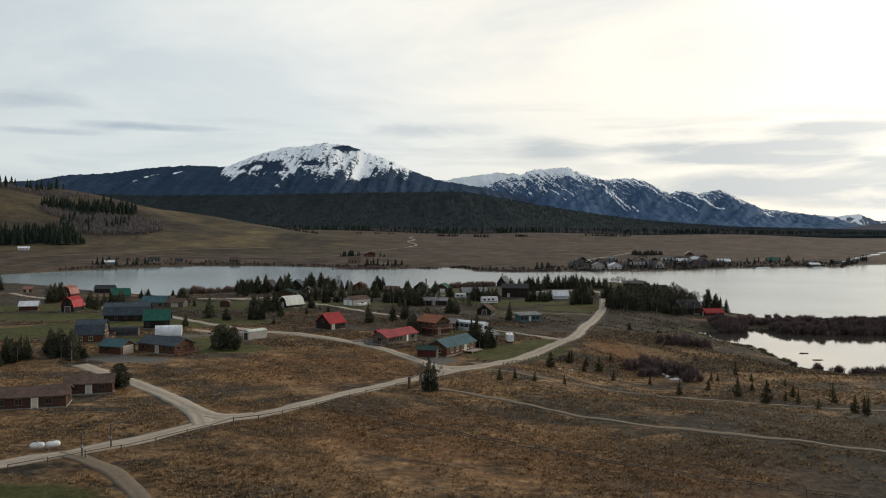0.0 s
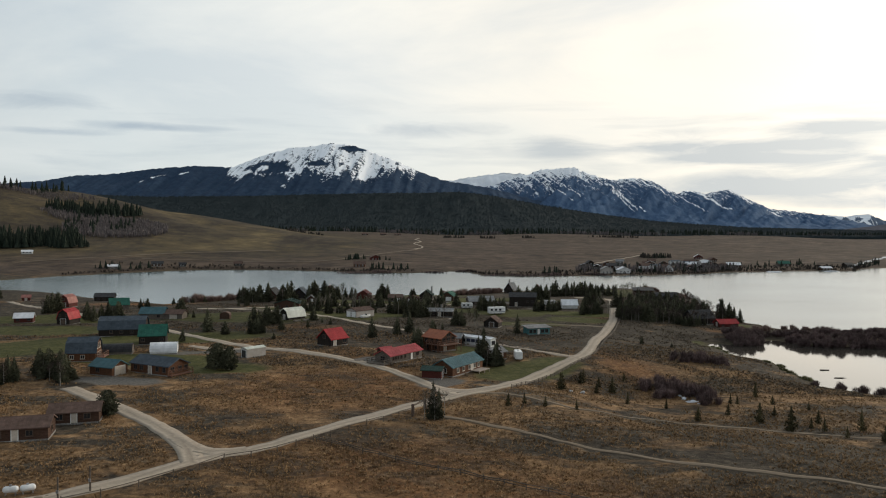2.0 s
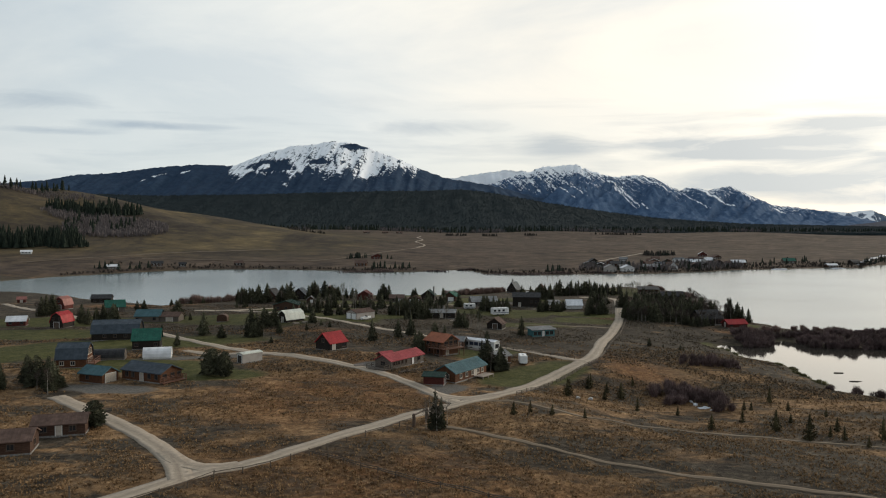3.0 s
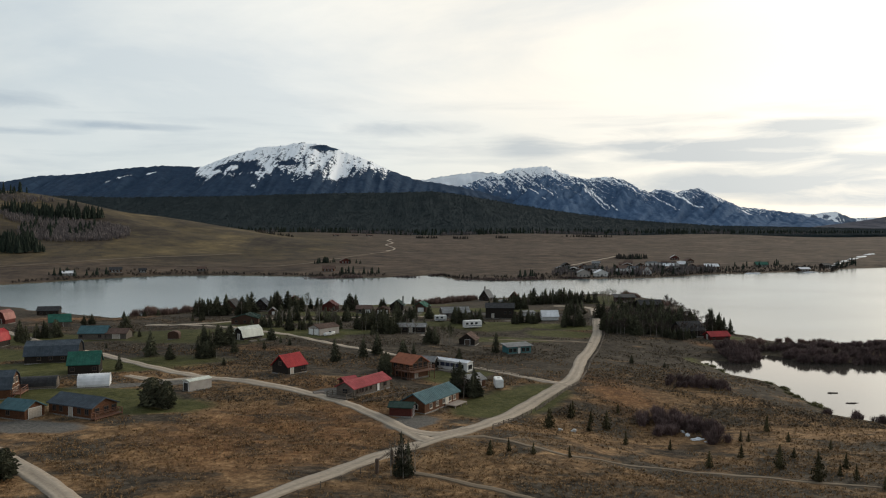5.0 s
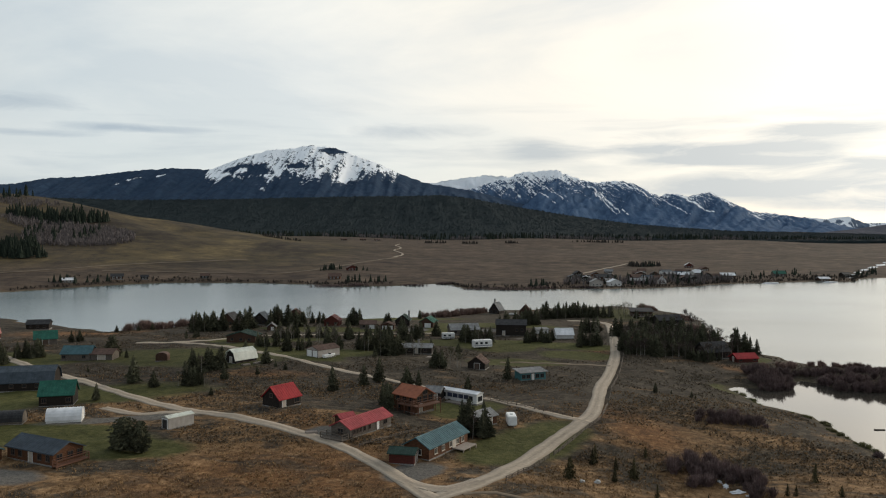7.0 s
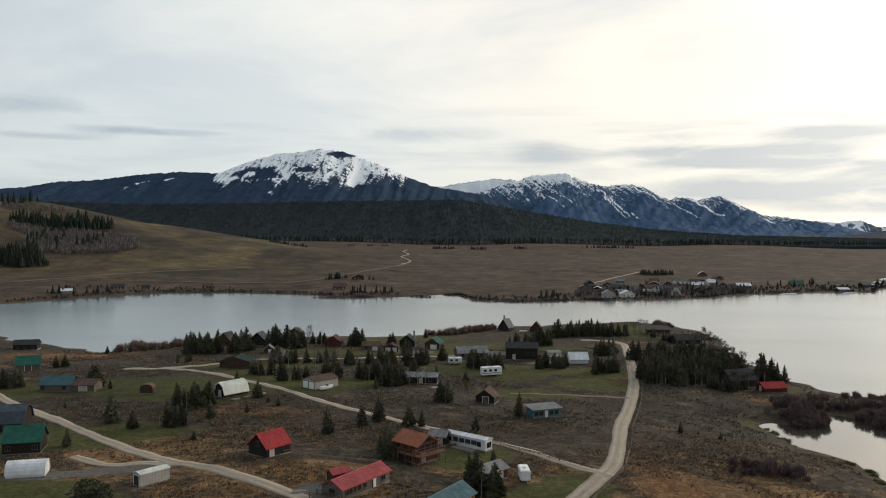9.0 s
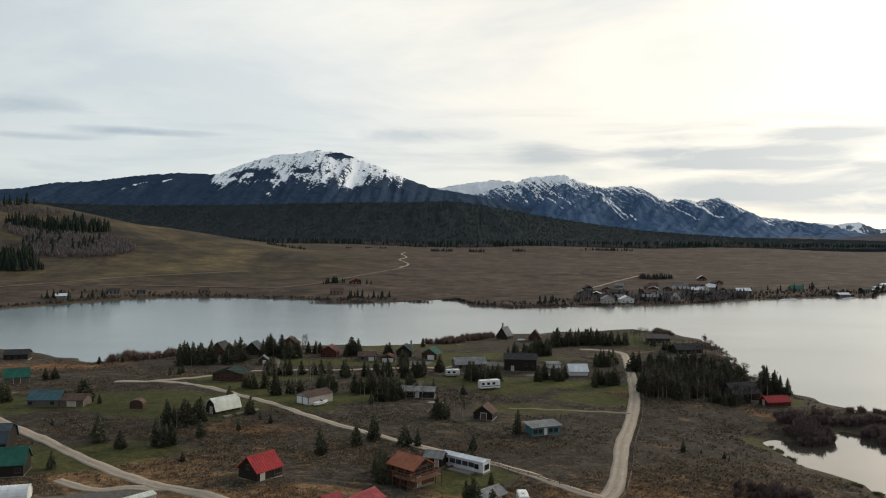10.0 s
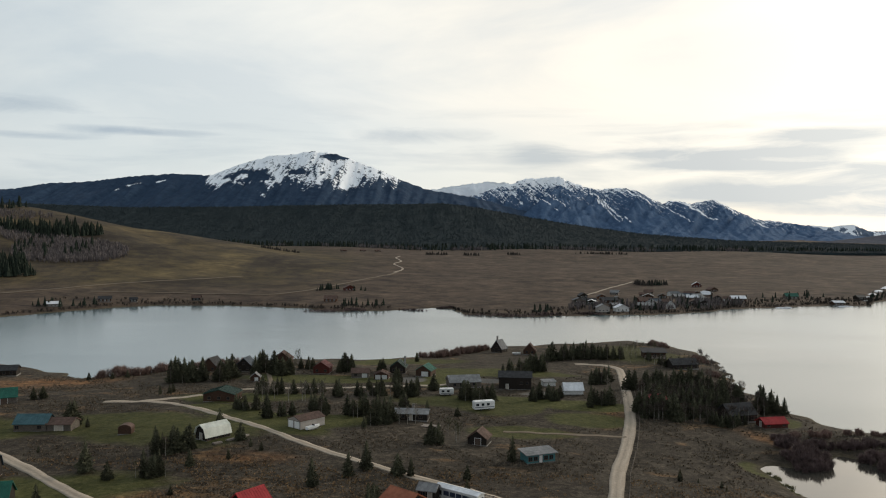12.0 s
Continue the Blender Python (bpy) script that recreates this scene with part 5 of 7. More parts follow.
# east of the lake road
house("cabin", (104.2, 333.0), (112.2, 334.6), 6.0, 1.8, 1.7, W_BARN, R_RED, "low cabin with a bright red roof by the willows", "cabin", openings=(*row_of("f", (-2.8, 2.8), 0.9, 1.1, 1.0), ("l", 0, "door", 0.9, 2.0)))
house("house", (95.0, 338.5), (104.8, 341.6), 9.0, 2.8, 3.6, W_DARK, R_DARK, "large dark house in the pine grove", "house", openings=(*row_of("f", (-3.6, 0, 3.6), 0.9, 1.2, 1.2),), trim=M_FRAME)
house("cabin", (72.0, 352.0), (78.6, 355.2), 6.0, 2.3, 2.0, W_LOG, R_ROSE, "log cabin with a faded red roof in the grove", "cabin", openings=(*row_of("f", (-2.2, 2.2), 0.9, 1.0, 1.0),))
house("shed", (80.0, 348.0), (84.4, 347.6), 4.0, 2.0, 1.2, W_BROWN, R_RED, "small shed with a red roof in the grove", "shed", openings=(("f", 0, "door", 1.2, 1.9, M_FRAME),))
car("car", 79.6, 341.6, 25, M_PAINT_G, "grey car parked beside the grove")
car("car", 83.6, 343.6, 40, M_PAINT_W, "white car parked beside the grove")
h = house("house", (97.6, 468.2), (108.4, 467.6), 8.0, 3.2, 1.2, W_BROWN, R_DARK, "dark low-roofed house above the shore", "house", openings=(*row_of("f", (-3.4, 0, 3.4), 0.9, 1.6, 1.4),), shape="lean", over=0.8)
deck(h, -5.0, 5.0, -2.6, -0.08, 0.4, M_DECK, sunk=-1.5)
house("house", (104.2, 439.4), (116.8, 442.4), 8.0, 2.4, 2.6, W_DARK, R_DARK, "dark house on the point of land", "house", openings=(*row_of("f", (-4, 0, 4), 0.9, 1.2, 1.2),), trim=M_FRAME)
house("cabin", (66.0, 470.0), (73.0, 470.5), 7.0, 2.4, 2.8, W_GREY, R_GREY, "grey gabled cabin behind the pines", "cabin", ridge="across", openings=(*row_of("f", (-1.6, 1.6), 0.9, 1.1, 1.1),))
camper("motor_home", 12.9, 338.6, 20, 7.2, 2.5, 3.1, "white motor home parked on grass", hitch=False)
camper("travel_trailer", 0.4, 362.0, 10, 5.0, 2.3, 2.6, "white travel trailer beside the grey house")
boat("boat", 35.3, 479.8, -8, 4.2, "white boat drawn up near the lake cabins")
stone("boulder", 25.2, 192.6, 0.6, "pale boulder in the grass")
stone("boulder", 28.2, 193.8, 0.7, "pale boulder in the grass")

# ---- trees, thickets and scrub ----
def foliage(name, dark, light, vary=0.3):
    m = material(name, [dark, light], 1.2, 0.9, bump=0.0, broad=0.3, broad_amount=0.35, vary=vary)
    m.node_tree.nodes["Principled BSDF"].inputs["Specular IOR Level"].default_value = 0.15
    return m


M_BARK = material("conifer_bark", [(0.035, 0.026, 0.020), (0.085, 0.064, 0.050)], 4.0, 0.95, bump=0.5)
M_NEEDLE = foliage("conifer_needles", (0.038, 0.040, 0.025), (0.102, 0.101, 0.062))
M_YOUNG = foliage("young_conifer_needles", (0.032, 0.030, 0.014), (0.082, 0.068, 0.032))
M_ASPEN = material("pale_aspen_bark", [(0.16, 0.145, 0.12), (0.36, 0.33, 0.29)], 3.0, 0.9, bump=0.2)
M_TWIG = foliage("bare_aspen_twigs", (0.10, 0.085, 0.068), (0.21, 0.185, 0.150))
M_BROWNTWIG = foliage("brown_bare_twigs", (0.042, 0.032, 0.027), (0.105, 0.082, 0.068))
M_BUDS = foliage("budding_twigs", (0.060, 0.060, 0.032), (0.115, 0.110, 0.062))
M_WILLOW = foliage("bare_willow_stems", (0.080, 0.056, 0.053), (0.200, 0.142, 0.134), 0.15)
M_ROSY = foliage("reddish_willow_stems", (0.13, 0.085, 0.072), (0.29, 0.20, 0.165), 0.15)
M_REED = foliage("dry_reeds", (0.085, 0.082, 0.036), (0.20, 0.185, 0.085), 0.15)
M_SAGE = foliage("sagebrush_leaves", (0.080, 0.062, 0.044), (0.190, 0.148, 0.106), 0.1)
M_BRUSH = foliage("rusty_scrub_twigs", (0.135, 0.088, 0.050), (0.300, 0.196, 0.110), 0.1)
M_STRAW = foliage("dry_grass_blades", (0.150, 0.088, 0.043), (0.36, 0.226, 0.114), 0.1)


def bunch(name, tris, mat):
    """Loose triangles as one mesh: an array of n x 3 corners."""
    t = np.asarray(tris, np.float32).reshape(-1, 3)
    data = bpy.data.meshes.new(name)
    data.vertices.add(len(t))
    data.vertices.foreach_set("co", t.ravel())
    n = len(t) // 3
    data.loops.add(n * 3)
    data.loops.foreach_set("vertex_index", np.arange(n * 3, dtype=np.int32))
    data.polygons.add(n)
    data.polygons.foreach_set("loop_start", np.arange(n, dtype=np.int32) * 3)
    data.update(calc_edges=True)
    data.validate()
    data.materials.append(mat)
    return data


def conifer_crown(rng, tufts, width, bottom, rounded=False):
    """A dense crown of small needle tufts round a dark core, on a tree one metre tall, uneven all round."""
    phase = rng.uniform(0, 6.283, 3)
    whorls = rng.integers(6, 10)

    def reach(u, a):
        if rounded:
            r = width * np.sqrt(np.maximum(1 - (1.75 * u - 0.75) ** 2, 0.04))
        else:
            r = width * (1 - u) ** 0.78 * (0.74 + 0.26 * np.minimum(u * 6, 1)) * (0.84 + 0.26 * (1 - (u * whorls) % 1)) + 0.010
        return r * (1 + 0.20 * np.sin(3 * a + phase[0] + 9 * u) + 0.16 * np.sin(5 * a + phase[1] - 15 * u) + 0.12 * np.sin(2 * a + phase[2] + 27 * u))
    u = (1 - np.sqrt(rng.random(tufts))) if not rounded else rng.random(tufts)
    a = rng.uniform(0, 6.283, tufts)
    r = reach(u, a) * rng.uniform(0.5, 1.04, tufts)
    at = np.stack([r * np.cos(a), r * np.sin(a), bottom + (0.96 - bottom) * u], -1)
    long = (width * rng.uniform(0.24, 0.50, tufts) * (0.42 + 0.58 * (1 - u)))[:, None]
    b = a + rng.normal(0, 0.5, tufts)
    out = np.stack([np.cos(b), np.sin(b), rng.uniform(-0.55, 0.35, tufts)], -1)
    side = np.stack([-np.sin(b), np.cos(b), rng.normal(0, 0.25, tufts)], -1) * long * 0.42
    up = np.array((0, 0, 1.0)) * long
    tip = at + out * long
    tris = [np.stack([at - side, at + side, tip], 1), np.stack([at + up * 0.42, at - up * 0.30, tip], 1)]
    rings = np.linspace(0.0, 0.86, 9)
    for j in range(7):
        a0, a1 = np.full(9, j * 0.8976), np.full(9, (j + 1) * 0.8976)
        z = bottom + (0.96 - bottom) * rings
        p, q = reach(rings, a0) * 0.62, reach(rings, a1) * 0.62
        tris.append(np.stack([np.stack([p * np.cos(a0), p * np.sin(a0), z], -1), np.stack([q * np.cos(a1), q * np.sin(a1), z], -1), np.stack([0 * z, 0 * z, np.minimum(z + 0.24, 0.98)], -1)], 1))
    spire = np.array([[(0.012, 0, 0.86), (-0.008, 0.010, 0.86), (0, 0, 1.0)], [(0, 0.012, 0.86), (0, -0.012, 0.86), (0, 0, 1.0)]]) * (1, 1, 0.97 if rounded else 1)
    return np.concatenate(tris + [spire])


def trunk_mesh(name, tall, r0, r1, mat):
    bm = bmesh.new()
    rod(bm, (0, 0, -0.06), (0, 0, tall), r0, r1, 7)
    data = bpy.data.meshes.new(name)
    bm.to_mesh(data)
    bm.free()
    data.materials.append(mat)
    return data


SHAPES = np.random.default_rng(7)


def conifer_kind(count, tufts, width, bottom, mat, rounded=False):
    out = []
    for _ in range(count):
        crown = bunch("crown", conifer_crown(SHAPES, tufts, width * SHAPES.uniform(0.85, 1.2), bottom, rounded), mat)
        out.append((trunk_mesh("trunk", 0.9, 0.022, 0.004, M_BARK), crown))
    return out


def bare_kind(count, twig_mat):
    """Leafless aspens: a pale trunk, rising limbs and a haze of twigs, one metre tall."""
    out = []
    for _ in range(count):
        bm = bmesh.new()
        rod(bm, (0, 0, -0.05), (0.01, 0, 0.9), 0.014, 0.003, 6)
        tris = []
        for k in range(16):
            z, a = SHAPES.uniform(0.25, 0.85), SHAPES.uniform(0, 6.283)
            long = 0.30 * (1.05 - z) + 0.06
            tip = Vector((math.cos(a) * long * 0.8, math.sin(a) * long * 0.8, z + long * 0.9))
            for sx, sy in ((0.005, 0.0), (0.0, 0.005)):
                tris.append((np.array((-sx, -sy, z)), np.array((sx, sy, z)), np.array(tip)))
            for _ in range(14):
                s = SHAPES.uniform(0.3, 1.0)
                p = np.array(Vector((0, 0, z)).lerp(tip, s))
                d = SHAPES.normal(size=3) * 0.05 + np.array((math.cos(a) * 0.02, math.sin(a) * 0.02, 0.06))
                w = SHAPES.normal(size=3) * 0.004
                tris.append((p - w, p + w, p + d))
        data = bpy.data.meshes.new("trunk")
        bm.to_mesh(data)
        bm.free()
        data.materials.append(M_ASPEN)
        out.append((data, bunch("crown", tris, twig_mat)))
    return out


PINE = (conifer_kind(6, 520, 0.185, 0.03, M_NEEDLE), "conifer", "dark green conifer with drooping boughs", "conifers round the cabins")
BROAD = (conifer_kind(5, 560, 0.235, 0.02, M_NEEDLE), "spruce", "broad bushy dark green spruce", "spruces round the cabins")
ROUND = (conifer_kind(3, 800, 0.30, 0.06, M_NEEDLE, True), "pine", "rounded bushy dark green pine", "conifers round the cabins")
YOUNG = (conifer_kind(4, 240, 0.20, 0.03, M_YOUNG), "conifer_sapling", "young olive-green conifer in dry grass", "young conifers on the slope")
ASPEN = (bare_kind(3, M_TWIG), "aspen", "leafless aspen with pale bark", "bare aspens")
BROWNISH = (bare_kind(4, M_BROWNTWIG), "bare_tree", "leafless brown tree in the pine grove", "bare trees in the grove")
BUDDING = (bare_kind(3, M_BUDS), "aspen", "aspen tree with first green buds", "bare aspens")
SOWN = np.random.default_rng(11)
first_trees = {}


def plant(kind, x, y, tall, spread_by=1.0):
    variants, name, label, group = kind
    i = int(SOWN.integers(len(variants)))
    m = Matrix.LocRotScale((x, y, ground_at(x, y)), Euler((SOWN.uniform(-0.03, 0.03), SOWN.uniform(-0.03, 0.03), SOWN.uniform(0, 6.283))), (tall * spread_by, tall * spread_by, tall))
    key = (name, label, i)
    if key in first_trees:
        ob = copy_thing(first_trees[key], m)
        ob.scale = m.to_scale()
        return ob
    ob = tagged(new(name), label, "tree", group)
    for part_name, data in zip(("trunk", "crown"), variants[i]):
        new(part_name, data).parent = ob
    first_trees[key] = ob
    ob.matrix_basis = m
    return ob


def grove(x0, y0, x1, y1, n, tall, kind="pine"):
    """n trees along a line, loosely."""
    for k in range(n):
        u = (k + SOWN.uniform(0.15, 0.85)) / n
        jitter = 0.0 if n == 1 else 1.0
        x = x0 + (x1 - x0) * u + jitter * SOWN.uniform(-1.0, 1.0)
        y = y0 + (y1 - y0) * u + jitter * SOWN.uniform(-1.5, 3.5)
        if ground_at(x, y) < 0.25:
            continue
        if kind == "pine":
            if n >= 3 and k % 3 == 1:
                plant(BROWNISH if SOWN.random() < 0.55 else BUDDING, x + SOWN.uniform(-2.5, 2.5), y - SOWN.uniform(0.5, 3.0), tall * SOWN.uniform(0.55, 0.85))
            plant(BROAD if SOWN.random() < 0.45 else PINE, x, y, tall * SOWN.uniform(0.72, 1.12), SOWN.uniform(0.9, 1.25))
        else:
            plant({"young": YOUNG, "aspen": ASPEN, "budding": BUDDING, "brown": BROWNISH, "round": ROUND}[kind], x, y, tall * SOWN.uniform(0.85, 1.1))


grove(-107, 380, -94, 383, 9, 9.5)
grove(-89, 382, -86, 388, 4, 10)
grove(-80, 401, -76, 412, 5, 9.5)
grove(-72, 399, -63, 399, 5, 9)
grove(-67, 325, -60, 326, 5, 6.5)
grove(-55, 313, -53, 313, 2, 8)
grove(-51, 317, -47, 317, 3, 6)
grove(-64, 301, -64, 301, 1, 6)
grove(-54.0, 285.9, -54.0, 285.9, 1, 6)
grove(-50.0, 281.1, -50.0, 281.1, 1, 3)
grove(-46.5, 277.9, -46.5, 277.9, 1, 2.5)
grove(-52.7, 270.2, -52.7, 270.2, 1, 3.5)
grove(-60.3, 264.4, -60.3, 264.4, 1, 5)
grove(-72, 273, -64, 274, 8, 6.5)
grove(-68, 256, -65, 256, 4, 7)
grove(-75.6, 253.9, -75.6, 253.9, 1, 3)
grove(-101, 353, -98, 356, 3, 4)
grove(-28.8, 252.4, -28.8, 252.4, 1, 7)
grove(-21.8, 260.3, -21.8, 260.3, 1, 7.5)
grove(-18.2, 265.7, -18.2, 265.7, 1, 8)
grove(6.0, 254.8, 6.0, 254.8, 1, 4)
grove(18.0, 280.4, 18.0, 280.4, 1, 8.5)
grove(-47, 410, -40, 413, 4, 8)
grove(-29, 410, -26, 410, 3, 8)
grove(-20, 384, -18, 386, 3, 7)
grove(-15, 439, -13, 447, 2, 6)
grove(-30, 319, -25, 320, 6, 7)
grove(-23.2, 304.5, -23.2, 304.5, 1, 5)
grove(-21, 309, -16, 313, 7, 8)
grove(-15, 335, -12, 336, 3, 6)
grove(-43, 331, -36, 318, 5, 7)
grove(-4, 291, -1, 292, 4, 6.5)
grove(5, 354, 17, 350, 11, 7)
grove(4.1, 328.7, 4.1, 328.7, 1, 4)
grove(-5.5, 329.6, -5.5, 329.6, 1, 5)
grove(37, 425, 43, 415, 9, 8.5)
grove(48, 455, 77, 470, 18, 8.5)
grove(38, 354, 39, 355, 2, 6)
grove(56, 387, 66, 393, 7, 7)
grove(49, 350, 58, 352, 7, 6.5)
grove(69, 461, 87, 461, 9, 8.5)
grove(71, 381, 104, 392, 17, 8.5)
grove(65, 343, 76, 334, 12, 8.5)
grove(81, 351, 98, 347, 13, 8.5)
grove(98, 380, 112, 375, 8, 8)
grove(111, 355, 117, 358, 4, 10.5)
grove(118.0, 357.5, 118.0, 357.5, 1, 8)
grove(120.6, 357.0, 120.6, 357.0, 1, 6)
grove(96, 462, 104, 441, 5, 5)
grove(58.9, 271.9, 58.9, 271.9, 1, 3)
grove(63.4, 271.7, 63.4, 271.7, 1, 1.6)
grove(68.1, 268.6, 68.1, 268.6, 1, 2)
grove(-82.7, 258.6, -82.7, 258.6, 1, 8.5)
grove(-75.9, 254.4, -75.9, 254.4, 1, 5)
grove(-83.7, 238.6, -83.7, 238.6, 1, 4.5)
grove(-69, 256, -65, 257, 3, 6.5)
grove(-110, 305, -108, 306, 2, 7)
grove(-103.7, 304.2, -103.7, 304.2, 1, 4)
grove(-141, 306, -133, 308, 9, 6)
grove(-142, 344, -139, 345, 3, 5)
grove(-103.2, 276.2, -103.2, 276.2, 1, 2.5)
grove(-15, 238, -13, 240, 3, 6.5)
plant(BROAD, -13.2, 234.6, 6.6)
grove(-11, 261, -8, 263, 3, 5)
grove(3.6, 218, 6.4, 218, 3, 7.4)
grove(8, 215, 10, 215, 2, 6.0)
grove(6.1, 263.6, 6.1, 263.6, 1, 3.5)
grove(9.4, 237.5, 9.4, 237.5, 1, 3)
plant(ROUND, -60.4, 199.2, 6.6)
plant(ROUND, -57.2, 198.6, 6.2, 0.9)
grove(-67.0, 154.9, -67.0, 154.9, 1, 5.5, "round")
grove(-106, 179, -101, 183, 10, 6.0)
grove(-100, 189, -88, 180, 11, 7.0)
grove(-168, 318, -167, 324, 4, 8)
grove(-146, 300, -136, 291, 4, 7)
grove(-191, 470, -179, 459, 3, 6)
grove(-236, 394, -234, 395, 2, 9)
plant(PINE, -5.3, 158.0, 7.6, 0.85)
plant(PINE, -4.3, 158.3, 6.2, 0.85)
grove(-57.9, 244.8, -57.9, 244.8, 1, 3)
grove(9.5, 169.4, 9.5, 169.4, 1, 3, "young")
grove(13.0, 172.0, 13.0, 172.0, 1, 3, "young")
grove(17.2, 171.0, 17.2, 171.0, 1, 2.5, "young")
grove(23.0, 193.5, 23.0, 193.5, 1, 4, "young")
grove(23.8, 172.0, 23.8, 172.0, 1, 2.5, "young")
grove(30, 211, 29, 199, 2, 3.5, "young")
grove(33, 207, 31, 188, 2, 3.2, "young")
grove(36.1, 199.3, 36.1, 199.3, 1, 4, "young")
grove(37.5, 187.8, 37.5, 187.8, 1, 3, "young")
grove(41.2, 211.2, 41.2, 211.2, 1, 2.5, "young")
grove(45.8, 186.1, 45.8, 186.1, 1, 2.5, "young")
grove(49.5, 174.6, 49.5, 174.6, 1, 3, "young")
grove(57, 178, 63, 196, 2, 2.8, "young")
grove(64.0, 193.5, 64.0, 193.5, 1, 2.5, "young")
grove(70.7, 200.7, 70.7, 200.7, 1, 4, "young")
grove(62.2, 174.6, 62.2, 174.6, 1, 4.5, "young")
grove(66, 175, 76, 201, 2, 2.5, "young")
grove(65.8, 167.3, 65.8, 167.3, 1, 5, "young")
grove(69.8, 167.7, 80.1, 192.4, 2, 2.5, "young")
grove(71, 160, 77, 177, 2, 3, "young")
grove(74.6, 162.6, 74.6, 162.6, 1, 2.5, "young")
grove(80.1, 168.3, 80.1, 168.3, 1, 5, "young")
grove(80.2, 159.4, 80.2, 159.4, 1, 4, "young")
grove(83, 162, 81, 154, 2, 4, "young")
grove(59.7, 274.6, 59.7, 274.6, 1, 2.6, "young")
grove(68.5, 266.4, 68.5, 266.4, 1, 1.8, "young")
grove(23.4, 194.7, 23.4, 194.7, 1, 4, "young")
for spot in ((-13.5, 313.5), (-11.0, 312.8), (-8.6, 313.6), (-6.5, 158.4), (-3.2, 158.9), (-5.0, 157.2), (-7.0, 158.0)):
    grove(*spot, *spot, 1, 6.0, "aspen")
grove(1, 297, 5, 296, 4, 7.0, "budding")
grove(-52, 338, -40, 345, 6, 7.0, "aspen")
grove(-66, 343, -58, 348, 4, 6.5, "aspen")
grove(-72, 420, -64, 424, 3, 8.0, "budding")
grove(84, 470, 100, 482, 8, 6.0, "budding")
grove(60, 352, 64, 358, 3, 5.0, "aspen")
grove(72, 345, 86, 352, 5, 7.0, "budding")
grove(72, 346, 80, 347, 6, 6.5)
grove(72, 360, 98, 356, 14, 8.0)
grove(84, 352, 96, 348, 8, 8.0)
grove(76, 372, 112, 372, 16, 7.5)
grove(80, 388, 112, 392, 12, 6.5)
grove(88, 333, 97, 334, 7, 4.5)
grove(70, 368, 116, 384, 14, 6.0, "brown")
grove(78, 350, 100, 362, 5, 6.5, "aspen")
grove(100, 400, 118, 424, 7, 5.0, "aspen")
grove(86, 452, 122, 462, 9, 4.5, "budding")
grove(60, 362, 70, 420, 4, 5.0, "aspen")
grove(-150, 398, -130, 396, 3, 4.0)
grove(-128, 172, -100, 176, 10, 5.5)
grove(-118, 404, -108, 408, 5, 7.0)
grove(-64, 414, -58, 416, 3, 7.0)
grove(22, 392, 40, 420, 10, 8.0)
grove(-70, 356, -44, 360, 9, 6.5)
grove(-40, 352, -8, 358, 11, 6.5)
grove(-30, 366, -2, 368, 6, 6.0)
grove(30, 356, 44, 360, 5, 6.0)
grove(65, 335, 84, 337, 8, 6.0)
grove(84, 333.5, 99, 335.5, 6, 5.0)
grove(68, 341, 90, 344, 10, 7.5)
grove(64, 334, 104, 340, 40, 6.0, "brown")
grove(68, 346, 112, 352, 26, 7.5, "brown")
grove(70, 360, 116, 380, 24, 7.0, "brown")
grove(92, 448, 118, 452, 9, 4.5, "brown")
grove(119, 402, 125, 440, 14, 5.0, "brown")
grove(124, 438, 131, 488, 16, 5.0, "brown")
grove(112, 440, 126, 446, 8, 5.0, "brown")
grove(90, 486, 112, 492, 8, 5.5, "budding")


def thicket(name, x, y, rx, ry, turn, tall, stems, mat, label, lean=0.5):
    """A stand of leafless stems that fan up from many roots into uneven domes."""
    rng = np.random.default_rng(int(abs(x * 13 + y * 7)) + 5)
    c, s = math.cos(radians(turn)), math.sin(radians(turn))
    tris = []
    roots = max(int(rx * ry * 0.8), 8)
    for _ in range(roots):
        a, r = rng.uniform(0, 6.283), math.sqrt(rng.uniform(0, 1))
        u, v = rx * r * math.cos(a), ry * r * math.sin(a)
        px, py = x + u * c - v * s, y + u * s + v * c
        pz = max(ground_at(px, py), 0.0) - 0.1
        high = tall * rng.uniform(0.75, 1.1) * (0.42 + 0.58 * math.sqrt(1 - r * r))
        for _ in range(max(stems // roots, 4)):
            b, k = rng.uniform(0, 6.283), math.sqrt(rng.uniform(0, 1)) * lean * high
            h1 = high * rng.uniform(0.7, 1.02) * (1 - 0.45 * (k / (lean * high)) ** 2)
            p0 = np.array((px + rng.normal() * 0.3, py + rng.normal() * 0.3, pz))
            p1 = p0 + np.array((math.cos(b) * k * 0.55, math.sin(b) * k * 0.55, h1 * 0.6))
            p2 = p0 + np.array((math.cos(b) * k, math.sin(b) * k, h1))
            w = np.array((-math.sin(b), math.cos(b), 0)) * rng.uniform(0.025, 0.055)
            tris += [(p0 - w, p0 + w, p1 + w), (p0 - w, p1 + w, p1 - w), (p1 - w * 1.3, p1 + w * 1.3, p2)]
            q = p1 + (p2 - p1) * 0.3
            tris.append((q - w, q + w, q + np.array((rng.normal() * 0.35, rng.normal() * 0.35, h1 * 0.3))))
    return tagged(new(name, bunch(name, tris, mat)), label, "shrub", "willow thickets", "stuff")


